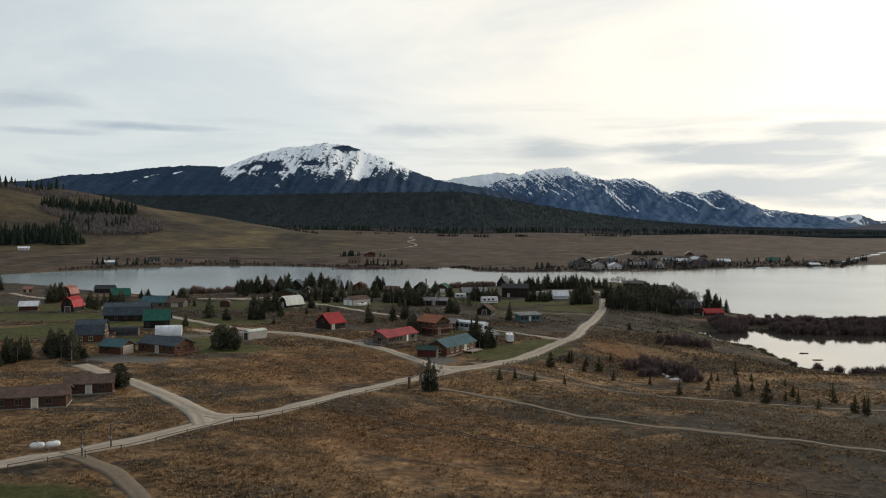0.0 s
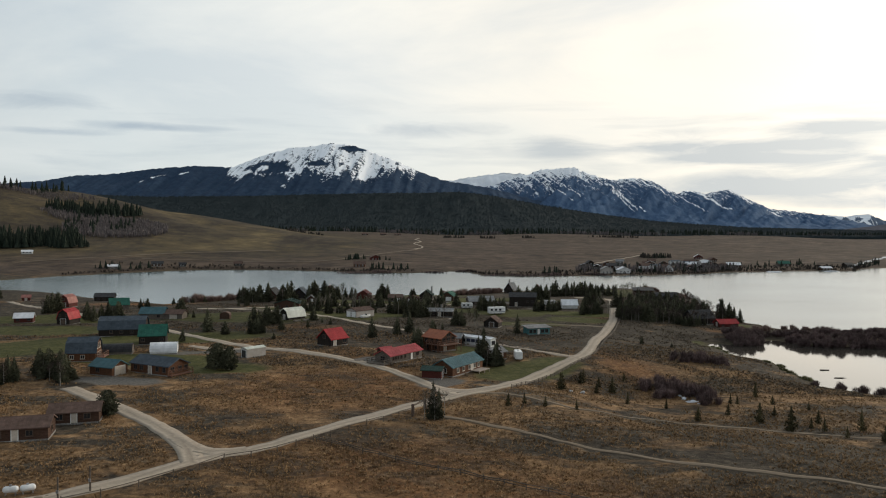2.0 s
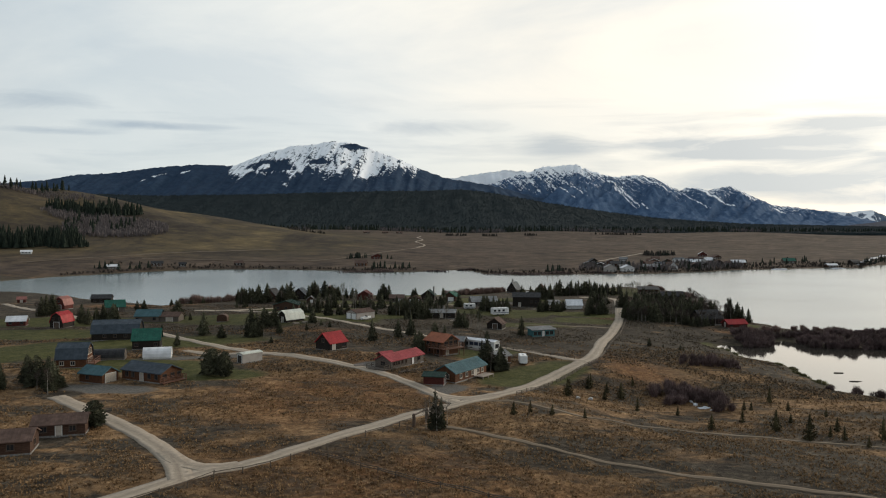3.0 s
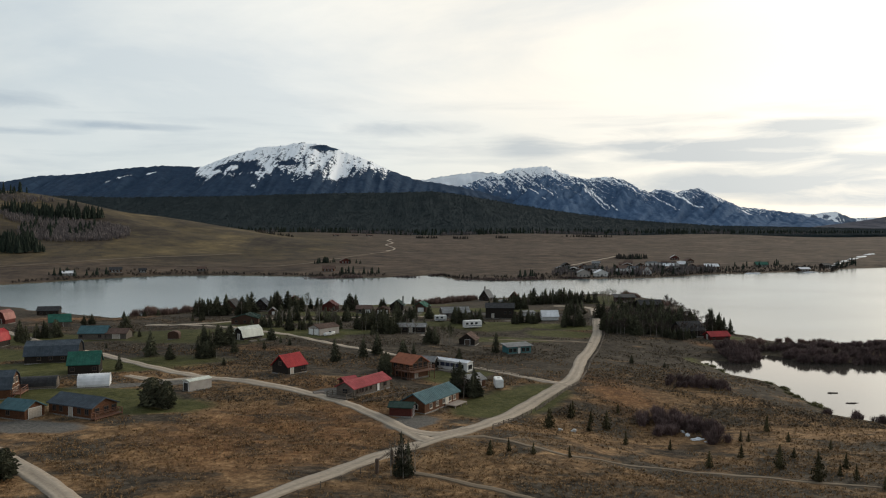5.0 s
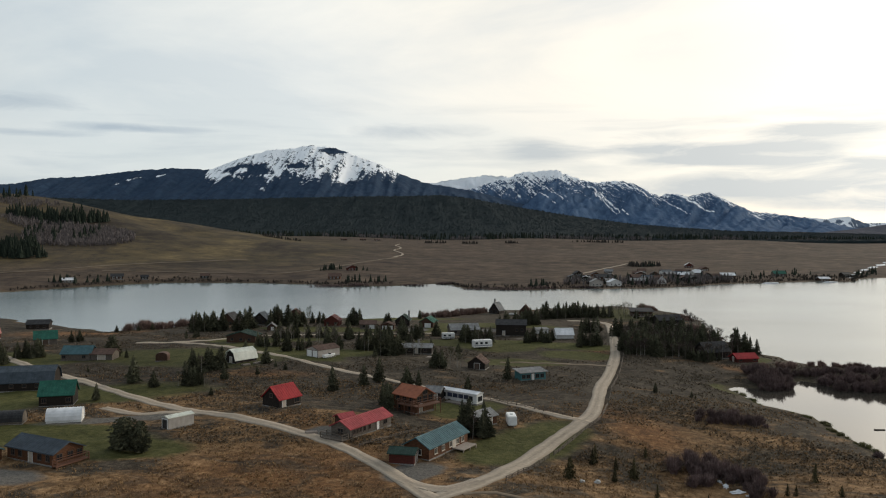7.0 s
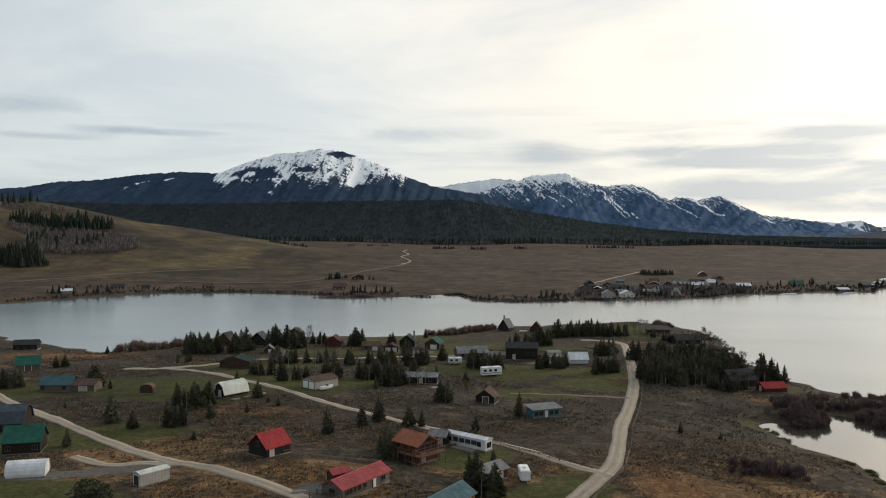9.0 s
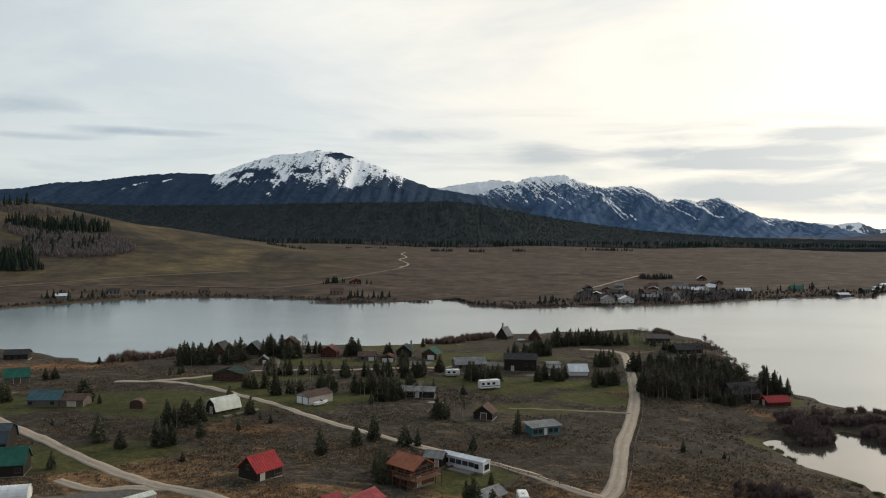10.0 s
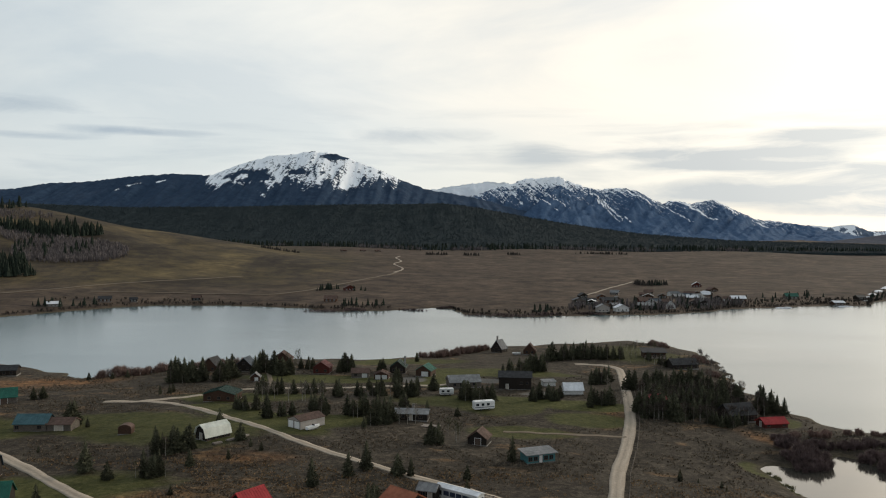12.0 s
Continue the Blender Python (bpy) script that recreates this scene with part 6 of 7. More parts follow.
DARK_WILLOW, ROSY_WILLOW = "leafless dark purple-brown willow thicket", "leafless reddish willow thicket on the lake shore"
for spot in ((47, 205, 4.2, 3.8, 0, 4.0), (52.5, 203, 4.5, 3.6, 0, 4.2), (57.2, 193.6, 3.0, 3.0, 0, 3.6), (48.6, 197.6, 2.6, 2.4, 0, 3.2), (57.5, 201, 3.8, 3.2, 0, 4.0), (51, 209, 4.0, 3.0, 0, 3.8),
             (64, 240, 4.6, 3.2, 5, 3.6), (69.5, 239.5, 4.6, 3.4, 0, 3.8), (74, 239, 3.0, 2.8, 0, 3.2),
             (99.5, 294, 3.4, 3.4, 20, 4.2), (104, 295.5, 3.6, 3.4, 0, 4.6), (101, 301, 4.6, 4.0, 20, 5.0), (107, 302, 3.6, 4.0, 0, 4.4), (102, 313, 4.0, 3.0, 0, 3.2), (105, 311, 5.5, 4.0, 0, 4.6), (113, 314, 4.0, 2.6, 0, 3.8), (102, 320, 4.0, 2.4, 0, 3.0),
             (122.5, 292.5, 3.6, 3.2, 0, 4.2), (128, 291.5, 3.8, 3.2, 0, 4.4), (134, 291, 4.2, 3.2, 0, 4.6), (141, 291, 4.4, 3.2, 0, 4.6), (149, 291, 4.8, 3.4, 0, 4.6), (158, 291, 5.4, 3.6, 0, 4.6), (168, 291, 6.0, 3.8, 0, 4.6),
             (122, 301, 4.0, 4.0, 0, 4.2), (130, 301, 5.0, 4.4, 0, 4.0), (140, 301, 6.0, 4.4, 0, 4.0), (152, 301, 7.0, 4.6, 0, 4.0), (166, 302, 8.0, 5.0, 0, 4.0), (182, 300, 9.0, 7.0, 0, 4.4), (204, 302, 12.0, 9.0, 0, 4.4), (228, 304, 13.0, 10.0, 0, 4.4),
             (124, 313, 7.0, 3.4, 0, 3.4), (138, 313, 8.0, 3.4, 0, 3.2), (154, 314, 9.0, 3.4, 0, 3.2), (172, 315, 10.0, 3.6, 0, 3.4),
             (122, 216, 4.0, 3.4, 0, 3.2), (134, 224, 4.5, 5.0, 20, 3.6), (147, 234, 5.0, 6.0, 30, 4.0)):
    thicket("willow_thicket", *spot, int(90 * spot[2] * spot[3]) + 300, M_WILLOW, DARK_WILLOW)
for spot in ((108, 323, 5.0, 2.0, 0, 2.8), (118, 324, 6.0, 2.0, 0, 3.0), (130, 325, 7.0, 2.0, -4, 2.9), (144, 324, 8.0, 2.0, -4, 2.8), (160, 323, 9.0, 2.0, -3, 2.8), (178, 322, 10.0, 2.2, 0, 3.0),
             (-136, 408, 12, 4.5, 35, 5.6), (-124, 420, 10, 4.5, 50, 5.6), (-111, 439, 10, 4.5, 45, 5.2), (-100, 448, 7, 3.5, 30, 4.6), (-4, 474, 12, 4.0, 25, 5.0), (10, 490, 11, 4.0, 40, 5.0), (17, 499, 7, 3.5, 50, 4.6), (118, 520, 9, 4, 110, 4.0), (126, 470, 8, 3, 95, 3.6), (120, 430, 8, 3, 100, 3.4)):
    thicket("willow_thicket", *spot, int(70 * spot[2] * spot[3]) + 300, M_ROSY, ROSY_WILLOW)
for spot in ((94.5, 221, 1.4, 1.1, 0, 2.0), (98.2, 216.5, 1.6, 1.2, 0, 2.6), (101.6, 212.5, 1.8, 1.3, 0, 2.8), (105.5, 210, 1.9, 1.4, 0, 2.8), (109.6, 210, 2.0, 1.4, 0, 2.8), (114, 211.5, 2.2, 1.6, 10, 3.0)):
    thicket("willow_thicket", *spot, 420, M_WILLOW, "small leafless willow clump at the pond edge")
for spot in ((94.5, 240, 1.4, 5.5, 0, 1.2), (94.5, 256, 1.2, 6.0, 30, 0.9), (88.5, 278, 1.2, 6.0, 0, 0.8), (95.4, 229, 1.4, 4.5, 0, 1.4), (88.5, 288, 1.0, 4.0, 0, 0.8), (96.5, 250, 0.9, 4.0, -15, 1.1)):
    thicket("reeds", *spot, 500, M_REED, "dry reeds along the pond edge")
for spot in ((-97, 709, 22, 5, 10, 3.0), (-30, 722, 13, 4, -20, 2.5), (40, 682, 30, 6, -8, 3.0), (-4, 741, 9, 4, 0, 2.4), (75, 690, 14, 6, 10, 3.0), (112, 700, 12, 4, 0, 2.6), (-78, 716, 10, 5, 0, 3.0)):
    thicket("willow_thicket", *spot, 1500, M_WILLOW, "low dark shrubs on the far lake shore", 0.5)


def clear_of(x, y):
    """How far a spot is from the roads, and whether it lies on lawn or gravel."""
    free = np.full(x.shape, True)
    for line, wide in ALL_ROADS[:13]:
        for (ax, ay), (bx, by) in zip(line, line[1:]):
            dx, dy = bx - ax, by - ay
            k = np.clip(((x - ax) * dx + (y - ay) * dy) / max(dx * dx + dy * dy, 1e-6), 0, 1)
            free &= np.hypot(x - ax - k * dx, y - ay - k * dy) > wide
    return free & (blobs(x, y, LAWNS) < 0.35) & (blobs(x, y, GRAVELS) < 0.2) & (shore_distance(x, y) > 3)


def scatter(name, count, box_of, tall, wide, blades, mat, label, seed, dense):
    """Small tufts of blades over the open ground, thicker in patches."""
    rng = np.random.default_rng(seed)
    x0, x1, y0, y1 = box_of
    near = rng.uniform(0, 1, count * 3) ** 1.25
    y = y0 + (y1 - y0) * near
    x = x0 + (x1 - x0) * rng.uniform(0, 1, count * 3)
    x = np.where(y < 200, x * (0.35 + 0.65 * y / 200), x)
    thick = np.sin(x * 0.11 + 2.0 * np.sin(y * 0.07 + seed)) + np.sin(y * 0.16 + 1.5 * np.sin(x * 0.06)) + 0.8 * np.sin(x * 0.4 + y * 0.31)
    keep = clear_of(x, y) & (thick + rng.uniform(-1.2, 1.2, x.shape) > dense)
    x, y = x[keep][:count], y[keep][:count]
    z = ground_height(x, y)
    n = len(x)
    size = rng.uniform(0.6, 1.25, (n, 1))
    a = rng.uniform(0, 6.283, (n, blades))
    out = np.stack([np.cos(a), np.sin(a), np.zeros_like(a)], -1)
    side = np.stack([-np.sin(a), np.cos(a), np.zeros_like(a)], -1)
    root = np.stack([x, y, z - 0.03], -1)[:, None, :] + out * (wide * 0.25 * size)[..., None]
    w = side * (wide * 0.26 * size)[..., None]
    tip = root + out * (wide * 0.55 * size * rng.uniform(0.3, 1, (n, blades)))[..., None]
    tip[..., 2] += tall * size * rng.uniform(0.6, 1.1, (n, blades))
    mid = (root + tip) / 2
    mid[..., 2] += tall * 0.12
    tris = np.stack([np.stack([root - w * 0.6, root + w * 0.6, mid + w], -2), np.stack([mid - w, mid + w, tip], -2)], 2)
    return tagged(new(name, bunch(name, tris.reshape(-1, 3), mat)), label, "scrub", kind="stuff")


scatter("sagebrush", 22000, (-170, 150, 205, 420), 0.42, 0.62, 6, M_SAGE, "grey-brown sagebrush over the open ground", 3, 0.1)
scatter("brown_scrub", 12000, (-150, 150, 75, 225), 0.32, 0.62, 6, M_BRUSH, "low rusty brown scrub in the dry grass", 5, 0.0)
scatter("dry_grass", 60000, (-150, 150, 75, 270), 0.34, 0.46, 4, M_STRAW, "tufts of dry straw-coloured grass", 9, -0.6)


# ---- woods on the hill, the foothill and round the plain ----
def far_trees(name, spots, low, high, slim, mat, label, seed, tiers=3, even=False):
    """Distant trees, each of a few ragged tiers, joined into one."""
    rng = np.random.default_rng(seed)
    p = np.asarray(spots, float)
    n, tris = len(p), []
    tall = rng.uniform(low, high, n)
    for k in range(tiers):
        base, tip = tall * (0.08 + 0.28 * k), tall * (0.55 + 0.45 * k / max(tiers - 1, 1))
        r = tall * slim * (1 - 0.27 * k) * rng.uniform(0.8, 1.2, n)
        turn = rng.uniform(0, 6.283, n)
        for j in range(5):
            a0, a1 = turn + j * 1.2566, turn + (j + 1) * 1.2566
            wob = rng.uniform(0.7, 1.2, n)
            tris.append(np.stack([np.stack([p[:, 0] + r * wob * np.cos(a0), p[:, 1] + r * wob * np.sin(a0), p[:, 2] + base], -1),
                                  np.stack([p[:, 0] + r * np.cos(a1), p[:, 1] + r * np.sin(a1), p[:, 2] + base * 0.9], -1),
                                  np.stack([p[:, 0], p[:, 1], p[:, 2] + tip], -1)], 1))
    data = bunch(name, np.concatenate(tris).reshape(-1, 3), mat)
    if even:
        # needles catch the light alike all round
        data.normals_split_custom_set_from_vertices(np.tile(np.array((0.0, -0.35, 0.937)), (len(data.vertices), 1)))
    return tagged(new(name, data), label, "woods", kind="stuff")


def far_wisps(name, spots, low, high, mat, label, seed, stems=9):
    """Distant leafless trees, each a sheaf of thin rising twigs, joined into one."""
    rng = np.random.default_rng(seed)
    p = np.repeat(np.asarray(spots, float), stems, 0)
    n = len(p)
    tall = np.repeat(rng.uniform(low, high, n // stems), stems) * rng.uniform(0.55, 1.0, n)
    a, b = rng.uniform(0, 6.283, n), rng.uniform(0, 6.283, n)
    root = p + np.stack([0.4 * np.cos(a), 0.4 * np.sin(a), np.zeros(n)], -1)
    tip = p + np.stack([0.26 * tall * np.cos(a), 0.26 * tall * np.sin(a), tall], -1)
    mid = root * 0.4 + tip * 0.6
    w = np.stack([np.cos(b), np.sin(b), np.zeros(n)], -1) * (0.055 * tall)[:, None]
    tris = np.stack([np.stack([root, mid - w, mid + w], 1), np.stack([mid - w, mid + w, tip], 1)], 1)
    return tagged(new(name, bunch(name, tris.reshape(-1, 3), mat)), label, "woods", kind="stuff")


def sow(count, x, y, rx, ry, turn, seed, core=0.5):
    rng = np.random.default_rng(seed)
    a, r = rng.uniform(0, 6.283, count), rng.uniform(0, 1, count) ** core
    u, v = rx * r * np.cos(a), ry * r * np.sin(a)
    c, s = math.cos(radians(turn)), math.sin(radians(turn))
    px, py = x + u * c - v * s, y + u * s + v * c
    z = ground_height(px, py)
    keep = z > 0.5
    return np.stack([px, py, z - 0.3], -1)[keep]


M_FARWOOD = foliage("far_conifers", (0.010, 0.016, 0.012), (0.030, 0.040, 0.028), 0.0)
M_FOREST = foliage("mountain_forest_needles", (0.018, 0.026, 0.029), (0.025, 0.035, 0.039), 0.0)
M_FARGREY = foliage("far_bare_aspens", (0.100, 0.085, 0.085), (0.200, 0.174, 0.172), 0.0)
M_VALLEY = foliage("valley_bare_aspens", (0.095, 0.084, 0.086), (0.20, 0.178, 0.180), 0.0)
M_FARBUSH = foliage("far_dark_shrubs", (0.022, 0.020, 0.018), (0.065, 0.055, 0.046), 0.0)
far_trees("hill_conifers", np.concatenate([sow(420, -515, 880, 70, 42, 40, 1), sow(40, -446, 872, 22, 14, 40, 2), sow(300, -568, 1185, 70, 34, 44, 3), sow(40, -500, 1060, 50, 60, 0, 4), sow(45, -740, 1270, 90, 25, 60, 5)]), 5, 21, 0.20, M_FARWOOD, "dark conifers on the golden hillside", 21)
far_wisps("hill_aspens", np.concatenate([sow(1300, -478, 1060, 66, 95, 12, 6), sow(400, -545, 1120, 70, 44, 0, 7), sow(260, -700, 1250, 90, 30, 20, 8)]), 5, 10, M_FARGREY, "grey leafless aspens on the hillside", 22)
edge = np.random.default_rng(31)
ex = edge.uniform(-1500, 1500, 3000)
ey = 1960 + 0.10 * ex * (ex > 0) + edge.normal(0, 26, 3000)
clumped = np.sin(ex * 0.021 + 1.4 * np.sin(ex * 0.008)) + 0.7 * np.sin(ex * 0.057) + edge.uniform(-0.6, 0.6, 3000) > 0.15
ex, ey = ex[clumped], ey[clumped]
far_wisps("valley_aspens", np.stack([ex, ey, ground_height(ex, ey) - 0.5], -1), 6, 13, M_VALLEY, "grey leafless trees along the plain's edge", 23)
ex, ey = edge.uniform(-1500, 1700, 1500), edge.normal(1992, 30, 1500)
ey = ey + 0.10 * ex * (ex > 0)
far_trees("valley_conifers", np.stack([ex, ey, ground_height(ex, ey) - 0.5], -1), 10, 18, 0.2, M_FARWOOD, "dark conifers at the foot of the mountain", 24)
slope = np.array([v.co[:] for v in foothill.data.vertices])
slope = slope[(slope[:, 1] < 2790) & (slope[:, 2] > 20)]
pick = slope[edge.integers(0, len(slope), 40000)] + np.stack([edge.uniform(-9, 9, 40000), edge.uniform(-9, 9, 40000), np.full(40000, -2.0)], -1)
far_trees("mountain_forest", pick, 3.5, 6, 0.55, M_FOREST, "dense dark conifer forest on the foothill", 25, 2, True)
for x, y, rx, ry, n in ((-30, 1690, 26, 8, 26), (40, 1700, 18, 7, 20), (130, 1750, 16, 7, 18), (330, 1800, 60, 9, 40), (236, 1010, 22, 10, 26), (-330, 1560, 40, 12, 40)):
    far_trees("copse", sow(n, x, y, rx, ry, 0, int(x + 900)), 4, 8, 0.35, M_FARBUSH, "dark copse standing on the plain", int(y + x), 2)

# ---- fences, gate and roadside things ----
def fence(line, label, spacing=3.2, tall=1.1, rails=2, offset=0.0):
    """A post and rail fence on the land along a line, offset to its right."""
    pts = [Vector(p) for p in line]
    if offset:
        moved = []
        for i, p in enumerate(pts):
            d = (pts[min(i + 1, len(pts) - 1)] - pts[max(i - 1, 0)]).normalized()
            moved.append(p + Vector((d.y, -d.x)) * offset)
        pts = moved
    spots = []
    for a, b in zip(pts, pts[1:]):
        n = max(round((b - a).length / spacing), 1)
        spots += [a.lerp(b, k / n) for k in range(n)]
    spots.append(pts[-1])
    owner = thing("fence", spots[0].x, spots[0].y, 0, label, "fence")
    z0 = owner.matrix_basis.translation.z
    bm = bmesh.new()
    rod(bm, (0, 0, -0.3), (0, 0, tall), 0.09, 0.075, 6)
    post_mesh = bpy.data.meshes.new("post")
    bm.to_mesh(post_mesh)
    bm.free()
    post_mesh.materials.append(M_POST)
    rng = random.Random(int(spots[0].x * 7 + spots[0].y))
    heads = []
    for p in spots:
        ob = new("post", post_mesh)
        ob.parent = owner
        at = Vector((p.x - spots[0].x, p.y - spots[0].y, ground_at(p.x, p.y) - z0))
        ob.matrix_basis = Matrix.LocRotScale(at, Euler((rng.uniform(-0.08, 0.08), rng.uniform(-0.08, 0.08), rng.uniform(0, 6))), (1, 1, rng.uniform(0.9, 1.15)))
        heads.append(at)
    for a, b in zip(heads, heads[1:]):
        if rng.random() < 0.06:
            continue
        bm = bmesh.new()
        for k in range(rails):
            h0 = tall * (0.88 - 0.34 * k)
            rod(bm, a + Vector((0, 0, h0 + rng.uniform(-0.08, 0.08))), b + Vector((0, 0, h0 + rng.uniform(-0.08, 0.08))), 0.075, 0.06, 5)
        part("rail", bm, M_POST, owner)


fence(MAIN_ROAD[2:9], "old post fence along the dirt road", 4.6, 1.1, 1, 4.0)
fence(MAIN_ROAD[10:19], "low dark rail fence along the dirt road", 2.6, 0.8, 3, 3.0)
fence([(-16.2, 203.0), (-5.5, 216.8)], "pale rail fence between two houses", 2.8, 0.8, 2)
fence([(4, 254), (16, 243), (28, 231)], "low rail fence beside the lane", 2.8, 0.7, 2, -2.4)
fence([(-24, 139), (-9.9, 130.5), (3.6, 124.6), (15.8, 118.4), (34, 109), (56, 100)], "broken low rail fence in dry grass", 3.4, 0.9, 2)
t = thing("ranch_gate", -8.4, 160.8, 67, "dark timber gate posts with a crossbar", "gate")
for gx_at in (-2.3, 2.9):
    bm = bmesh.new()
    rod(bm, (gx_at, 0, -0.3), (gx_at, 0, 2.5), 0.30, 0.27, 9)
    part("gate_post", bm, M_FRAME, t)
bm = bmesh.new()
rod(bm, (-2.7, 0, 2.22), (3.3, 0, 2.28), 0.17, 0.15, 7)
part("crossbar", bm, M_FRAME, t)
for px, py in ((-51.8, 108.8), (-49.6, 113.0)):
    t = thing("utility_post", px, py, 0, "plain dark wooden utility post by the road", "post", "utility posts by the road")
    bm = bmesh.new()
    rod(bm, (0, 0, -0.4), (0, 0, 3.4), 0.14, 0.11, 8)
    part("pole", bm, M_POST, t)
    part("junction_box", boxed((-0.16, 0.16, -0.24, -0.12, 1.3, 1.75)), M_STEEL, t)
for px, py, turn in ((-59.6, 111.4, 20), (-57.9, 112.5, 35)):
    t = thing("gas_tank", px, py, turn, "white gas tank on short feet", "tank", "gas tanks beside the road")
    bm = bmesh.new()
    bmesh.ops.create_uvsphere(bm, u_segments=20, v_segments=12, radius=0.45)
    for v in bm.verts:
        v.co.x += 0.55 if v.co.x > 0.01 else -0.55 if v.co.x < -0.01 else 0
        v.co.z += 0.75
    part("vessel", bm, M_PAINT_W, t, smooth_faces=True)
    part("dome", boxed((-0.15, 0.15, -0.12, 0.12, 1.19, 1.36)), M_STEEL, t)
    for fx in (-0.6, 0.6):
        part("foot", boxed((fx - 0.06, fx + 0.06, -0.3, 0.3, -0.1, 0.42)), M_STEEL, t)


def mound(name, x, y, long, wide, tall, turn, mat, label, category):
    """A low heap with a ragged edge."""
    bm = bmesh.new()
    bmesh.ops.create_icosphere(bm, subdivisions=4, radius=1.0)
    for v in bm.verts:
        k = 0.8 + 0.5 * noise.fractal(v.co * 1.6 + Vector((x, y, 0)), 1.0, 2.0, 4)
        v.co = Vector((v.co.x * k * long / 2, v.co.y * k * wide / 2, v.co.z * k * tall))
    data = bpy.data.meshes.new(name)
    bm.to_mesh(data)
    bm.free()
    data.materials.append(mat)
    data.polygons.foreach_set("use_smooth", np.full(len(data.polygons), True))
    ob = new(name, data)
    ob.matrix_basis = pose(x, y, max(ground_at(x, y), 0.0) - tall * 0.1, 0, 0, turn)
    return tagged(ob, label, category)


for x, y, long, wide, turn in ((53.0, 198.2, 2.8, 1.3, 70), (54.2, 195.2, 3.6, 2.0, 20), (52.6, 200.4, 1.8, 0.9, 100), (55.4, 193.0, 1.8, 0.9, 30)):
    mound("snow_patch", x, y, long, wide, 0.4, turn, M_SNOW, "remnant of old snow among willows", "snow")
for x, y, long, turn in ((107.2, 245.4, 2.6, 175),):
    t = thing("driftwood_log", x, y, turn, "dark log lying in the pond", "log", z=0.0)
    bm = bmesh.new()
    rod(bm, (-long / 2, 0, 0.02), (long / 2, 0.1, 0.12), 0.22, 0.14, 9)
    part("trunk", bm, M_BARK, t)
    bm = bmesh.new()
    rod(bm, (0.2, 0, 0.1), (0.7, 0.6, 0.35), 0.08, 0.03, 6)
    part("branch", bm, M_BARK, t)
mound("mud_islet", 105.9, 233.2, 4.4, 1.5, 0.28, 8, M_BARK, "dark islet of mud and dead reeds in the pond", "islet")
t = thing("radio_mast", 30.5, 489.5, 0, "thin steel mast beside the lake cabin", "mast")
bm = bmesh.new()
rod(bm, (0, 0, -0.2), (0, 0, 9.0), 0.05, 0.02, 6)
part("pole", bm, M_STEEL, t)
part("aerial", boxed((-0.7, 0.7, -0.02, 0.02, 8.3, 8.36), (-0.5, 0.5, -0.02, 0.02, 8.7, 8.76)), M_STEEL, t)
# odds and ends in the yards
for x, y, turn in ((-54.0, 289.6, 52), (-56.6, 285.4, 52), (-59.0, 281.8, 52), (-13.8, 226.0, 20), (-27.0, 211.6, 15)):
    t = thing("log_pile", x, y, turn, "low stack of cut logs beside the cabin", "log pile", "log piles in the yards")
    rng = random.Random(int(x * 3 + y))
    for k in range(9):
        bm = bmesh.new()
        yy, zz = (k % 5) * 0.26 - 0.5 + 0.13 * (k // 5), 0.12 + 0.22 * (k // 5)
        rod(bm, (-1.2 + rng.uniform(-0.2, 0.2), yy, zz), (1.2 + rng.uniform(-0.2, 0.2), yy, zz), 0.13, 0.12, 7)
        part("log", bm, M_DECK, t)
boat("boat", -101.5, 217.5, 12, 3.8, "small white boat between the barns")

# ---- the far shore ----
def far_house(x, y, long, turn, low, rise, wall_mat, roof_mat, label, ridge="along", deep=None):
    c, s = math.cos(radians(turn)) * long / 2, math.sin(radians(turn)) * long / 2
    spots = [long * k for k in (-0.3, 0.0, 0.3)] if long > 8 else [-long * 0.2, long * 0.2]
    return house("house", (x - c, y - s), (x + c, y + s), deep or long * 0.7, low, rise, wall_mat, roof_mat, label, "house", ridge=ridge, group="houses across the lake",
                 openings=row_of("f", spots, 0.9, 1.3, 1.3), seams=False, over=0.6, trim=M_TRIM)


far_house(124.3, 711.0, 10.0, 5, 4.4, 3.0, W_BEIGE, R_GREY, "pale two-storey house at the far shore", "across")
far_house(140.7, 716.0, 11.0, 8, 3.6, 3.0, W_WHITE, R_WHITE, "white gabled house at the far shore", "across")
far_house(165.8, 740.0, 13.0, -8, 3.0, 2.2, W_DARK, R_GREY, "dark low house at the far shore")
far_house(187.4, 741.0, 6.5, 0, 3.0, 4.6, W_WHITE, R_GREY, "narrow white gabled house across the lake", "across")
far_house(270.2, 812.0, 13.0, 0, 3.0, 2.6, W_BROWN, R_WHITE, "brown house with a white roof across the lake")
far_house(330.6, 838.0, 11.5, -2, 3.2, 3.0, W_GREY, R_GREEN, "grey house with a green roof across the lake")
far_house(282.9, 980.0, 10.0, -12, 3.2, 3.6, W_BARN, R_WHITE, "red house with a white roof on the plain", "across")
far_house(220.4, 832.0, 10.0, 12, 2.8, 2.2, W_GREY, R_GREY, "grey house with a grey roof across the lake")
far_house(144.0, 782.0, 14.0, 6, 3.0, 2.6, W_BROWN, R_DARK, "long brown house across the lake")
far_house(175.7, 780.0, 12.0, 10, 3.2, 2.8, W_BARN, R_BROWN, "dark red house across the lake")
far_house(239.8, 836.0, 9.5, 14, 2.8, 2.4, W_BARN, R_GREY, "red house with a grey roof across the lake")
far_house(357.4, 800.0, 10.0, 5, 2.8, 1.6, W_BROWN, R_WHITE, "low brown house with a white roof on the spit")
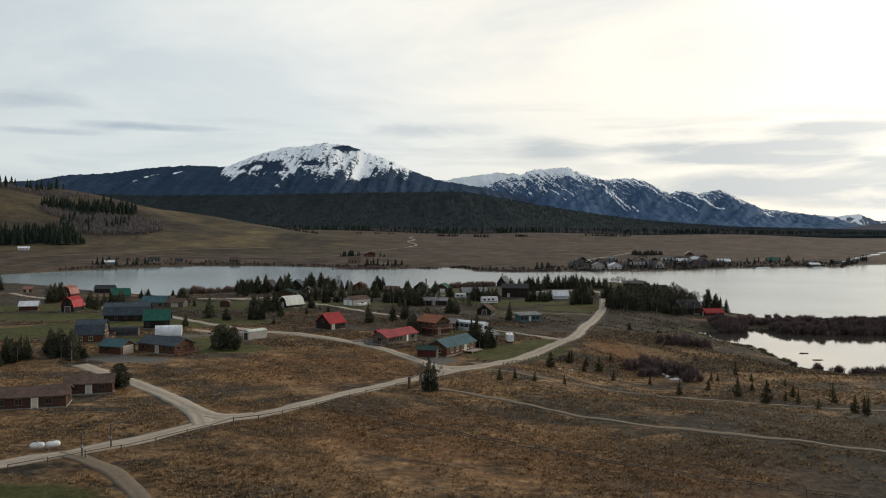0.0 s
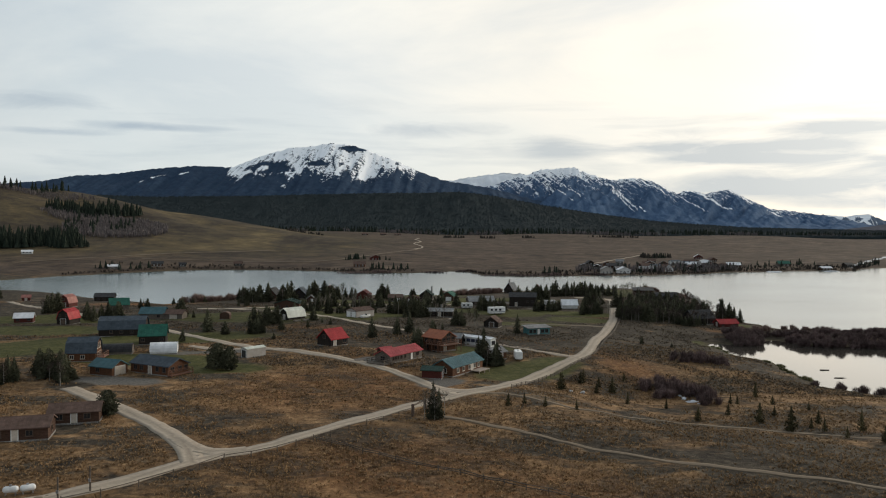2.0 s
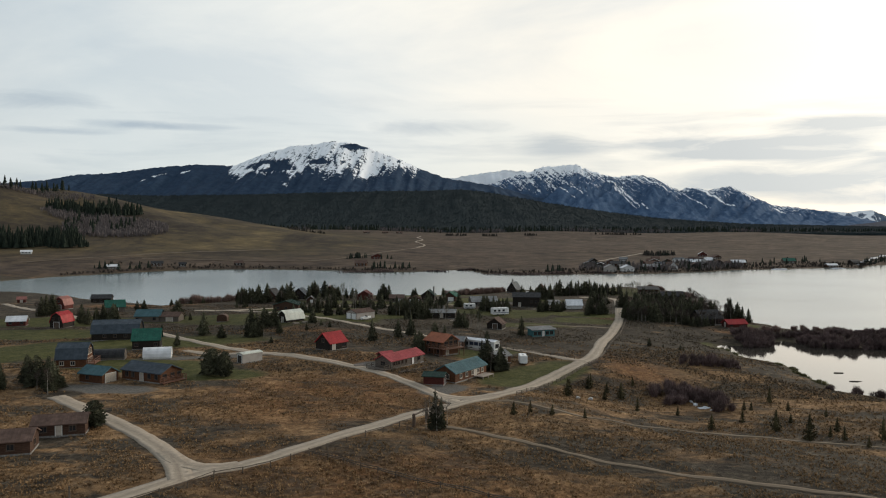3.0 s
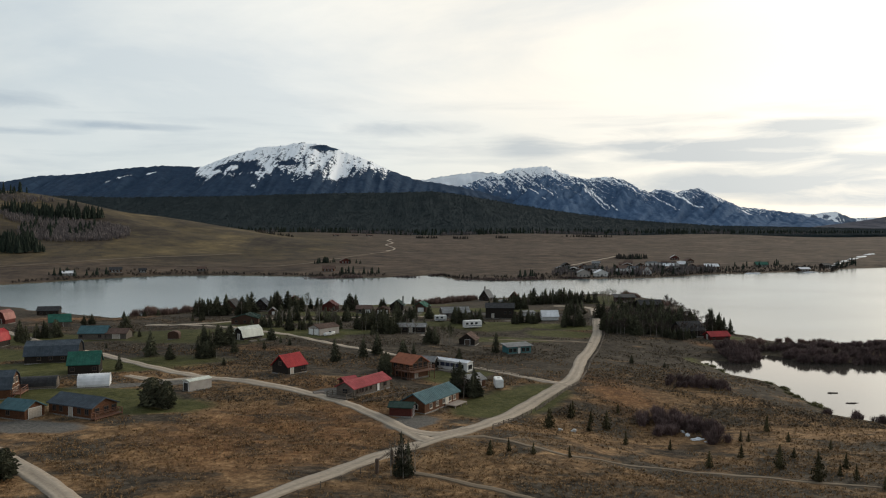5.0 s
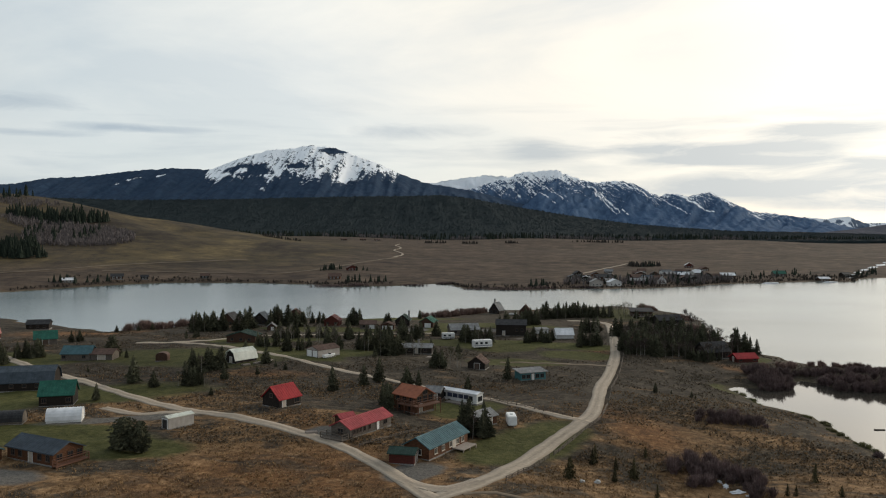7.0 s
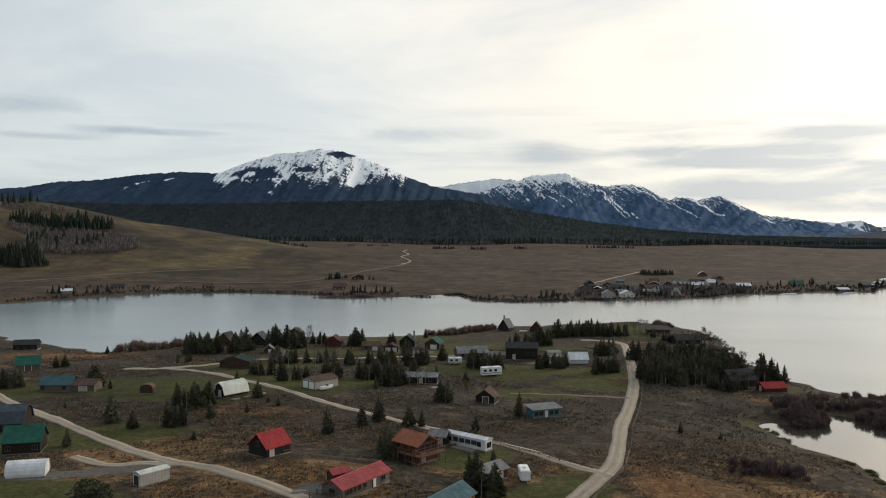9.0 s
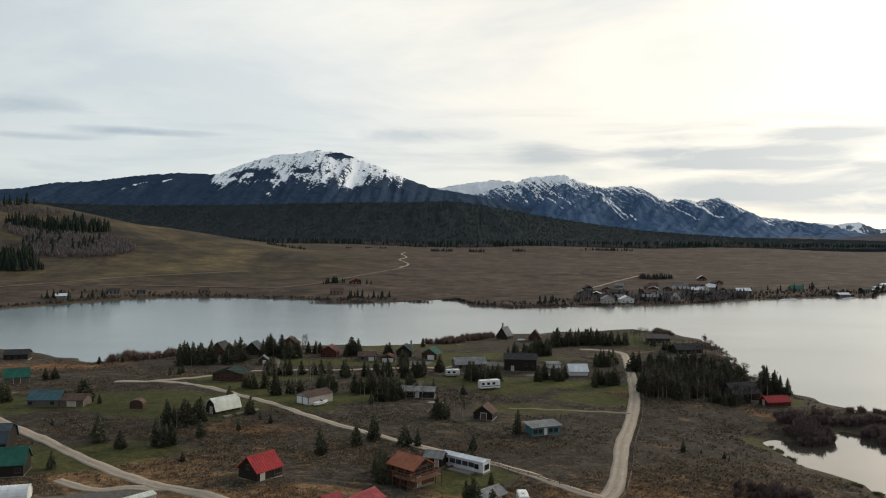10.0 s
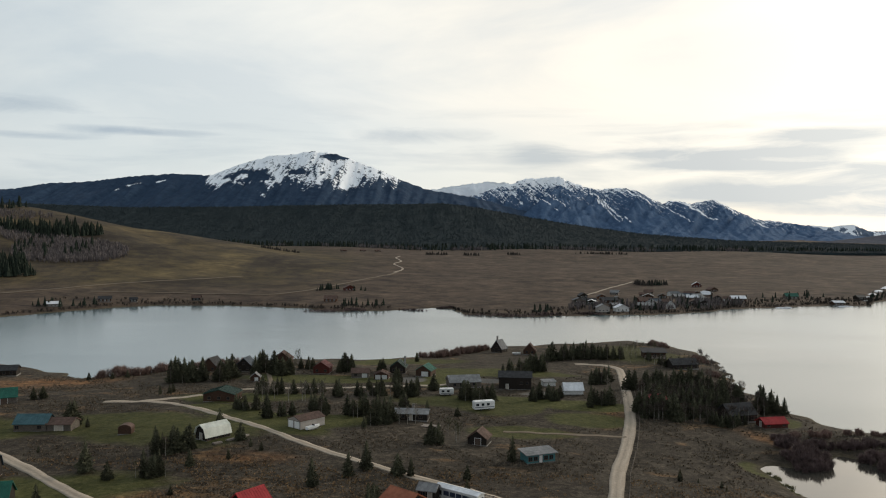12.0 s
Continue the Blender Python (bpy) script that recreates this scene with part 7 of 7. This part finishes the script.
far_house(402.0, 846.0, 10.0, 20, 3.0, 2.0, W_DARK, R_DARK, "dark house on the far spit")
WALLS, ROOFS = (W_BROWN, W_DARK, W_GREY, W_LOG, W_WHITE), (R_BROWN, R_DARK, R_GREY, R_SLATE, R_WHITE)
WORDS = ("brown timber", "dark timber", "weathered grey", "log-built", "white")
TOPS = ("a brown roof", "a charcoal roof", "a grey roof", "a slate roof", "a white roof")
rng = random.Random(41)
for k in range(30):
    x = rng.uniform(112, 300)
    y = 724 + 0.36 * max(x - 150, 0) + rng.uniform(8, 150)
    w, r = rng.choice((0, 0, 1, 1, 2, 3, 3, 4)), rng.choice((0, 0, 1, 1, 2, 2, 3, 4))
    far_house(x, y, rng.uniform(7, 11), rng.uniform(-25, 25), rng.uniform(2.4, 3.4), rng.uniform(1.8, 3.0), WALLS[w], ROOFS[r], f"{WORDS[w]} house with {TOPS[r]} across the lake", rng.choice(("along", "across")))
far_house(-105.1, 763.0, 11.0, 2, 3.0, 3.0, W_LOG, R_BROWN, "log cottage with a brown roof on the shore")
far_house(-100.9, 862.0, 11.0, 20, 3.4, 3.0, W_BARN, R_BROWN, "red-brown cottage above the shore", "across")
far_house(-317.0, 699.0, 9.0, 31, 2.6, 1.8, W_GREY, R_WHITE, "grey cottage with a white roof by the shore")
far_house(-292.3, 736.0, 10.0, 21, 2.8, 2.4, W_BROWN, R_DARK, "brown cottage by the far shore")
far_house(-272.2, 746.0, 6.0, 11, 2.4, 1.8, W_DARK, R_DARK, "small dark cottage by the far shore")
far_house(-224.7, 766.0, 7.5, 8, 2.6, 2.2, W_DARK, R_BROWN, "small dark cottage by the far shore")
far_house(-454.2, 800.0, 10.0, 26, 2.6, 1.8, W_WHITE, R_WHITE, "white cottage below the hill woods")
for x, y in ((-228, 1725), (-190, 1752), (-160, 1772)):
    far_house(x, y, 12.0, 20, 2.8, 2.2, W_BROWN, R_BROWN, "distant ranch house at the plain's edge")
for x, y, long, wide, turn in ((292, 769, 17, 5, -20), (357, 788, 18, 4, 5), (402, 838, 10, 5, 20), (300, 776, 8, 4, 10), (421, 872, 20, 6, 30), (440, 898, 30, 9, 52), (464, 931, 40, 9, 55), (500, 980, 60, 10, 54), (545, 1046, 80, 11, 55), (590, 1108, 70, 11, 54)):
    mound("snow_bank", x, y, long, wide, 0.9, turn, M_SNOW, "strip of old snow along the far shore", "snow")
far_trees("shore_conifers", np.concatenate([sow(20, -124, 868, 18, 4, 57, 51), sow(14, -75, 742, 20, 8, 4, 52), sow(6, -95, 868, 10, 6, 0, 53), sow(8, 78, 716, 14, 8, 40, 54), sow(14, -322, 702, 12, 6, 20, 55), sow(10, -300, 716, 10, 4, 40, 56),
                                             sow(90, 200, 780, 110, 34, 20, 57), sow(30, 150, 735, 40, 10, 15, 73), sow(14, 240, 1004, 14, 5, 10, 58), sow(16, 330, 850, 50, 20, 20, 59), sow(26, 440, 878, 40, 9, 50, 60)]), 3, 8, 0.24, M_FARWOOD, "dark conifers scattered along the far shore", 61)
far_wisps("shore_bushes", np.concatenate([sow(240, 190, 762, 120, 30, 22, 62), sow(160, 300, 810, 80, 22, 25, 63), sow(160, 380, 832, 60, 12, 30, 64), sow(50, -270, 752, 70, 8, 15, 65), sow(60, -90, 730, 40, 8, 0, 66), sow(120, 40, 700, 70, 10, -6, 67)]), 1.5, 4, M_FARBUSH, "brown leafless bushes along the far shore", 68, 14)
edge_line = [(-80, 712), (-108, 722), (-127, 736), (-194, 752), (-255, 748), (-282, 726), (-309, 688), (-337, 644)]
east_line = [(2, 738), (16, 692), (45, 679), (90, 690), (118, 700), (159, 704), (212, 730), (242, 760), (286, 775), (330, 796), (357, 806), (381, 794), (409, 841), (430, 858)]
shrub_spots = []
for (ax, ay), (bx, by) in (*zip(edge_line, edge_line[1:]), *zip(east_line, east_line[1:])):
    for _ in range(int(math.hypot(bx - ax, by - ay) * 1.1)):
        k = rng.random()
        shrub_spots.append((ax + (bx - ax) * k + rng.uniform(-2, 2), ay + (by - ay) * k + rng.uniform(0, 7)))
shrub_spots = np.array(shrub_spots)
far_wisps("shore_shrubs", np.column_stack([shrub_spots, np.maximum(ground_height(shrub_spots[:, 0], shrub_spots[:, 1]), 0.0) - 0.1]), 1.2, 3.0, M_FARBUSH, "low dark shrubs along the far lake shore", 72, 14)
far_wisps("village_aspens", np.concatenate([sow(110, 180, 752, 90, 26, 15, 69), sow(40, 232, 780, 30, 20, 0, 70)]), 5, 9, M_FARGREY, "grey leafless trees among the far houses", 71)
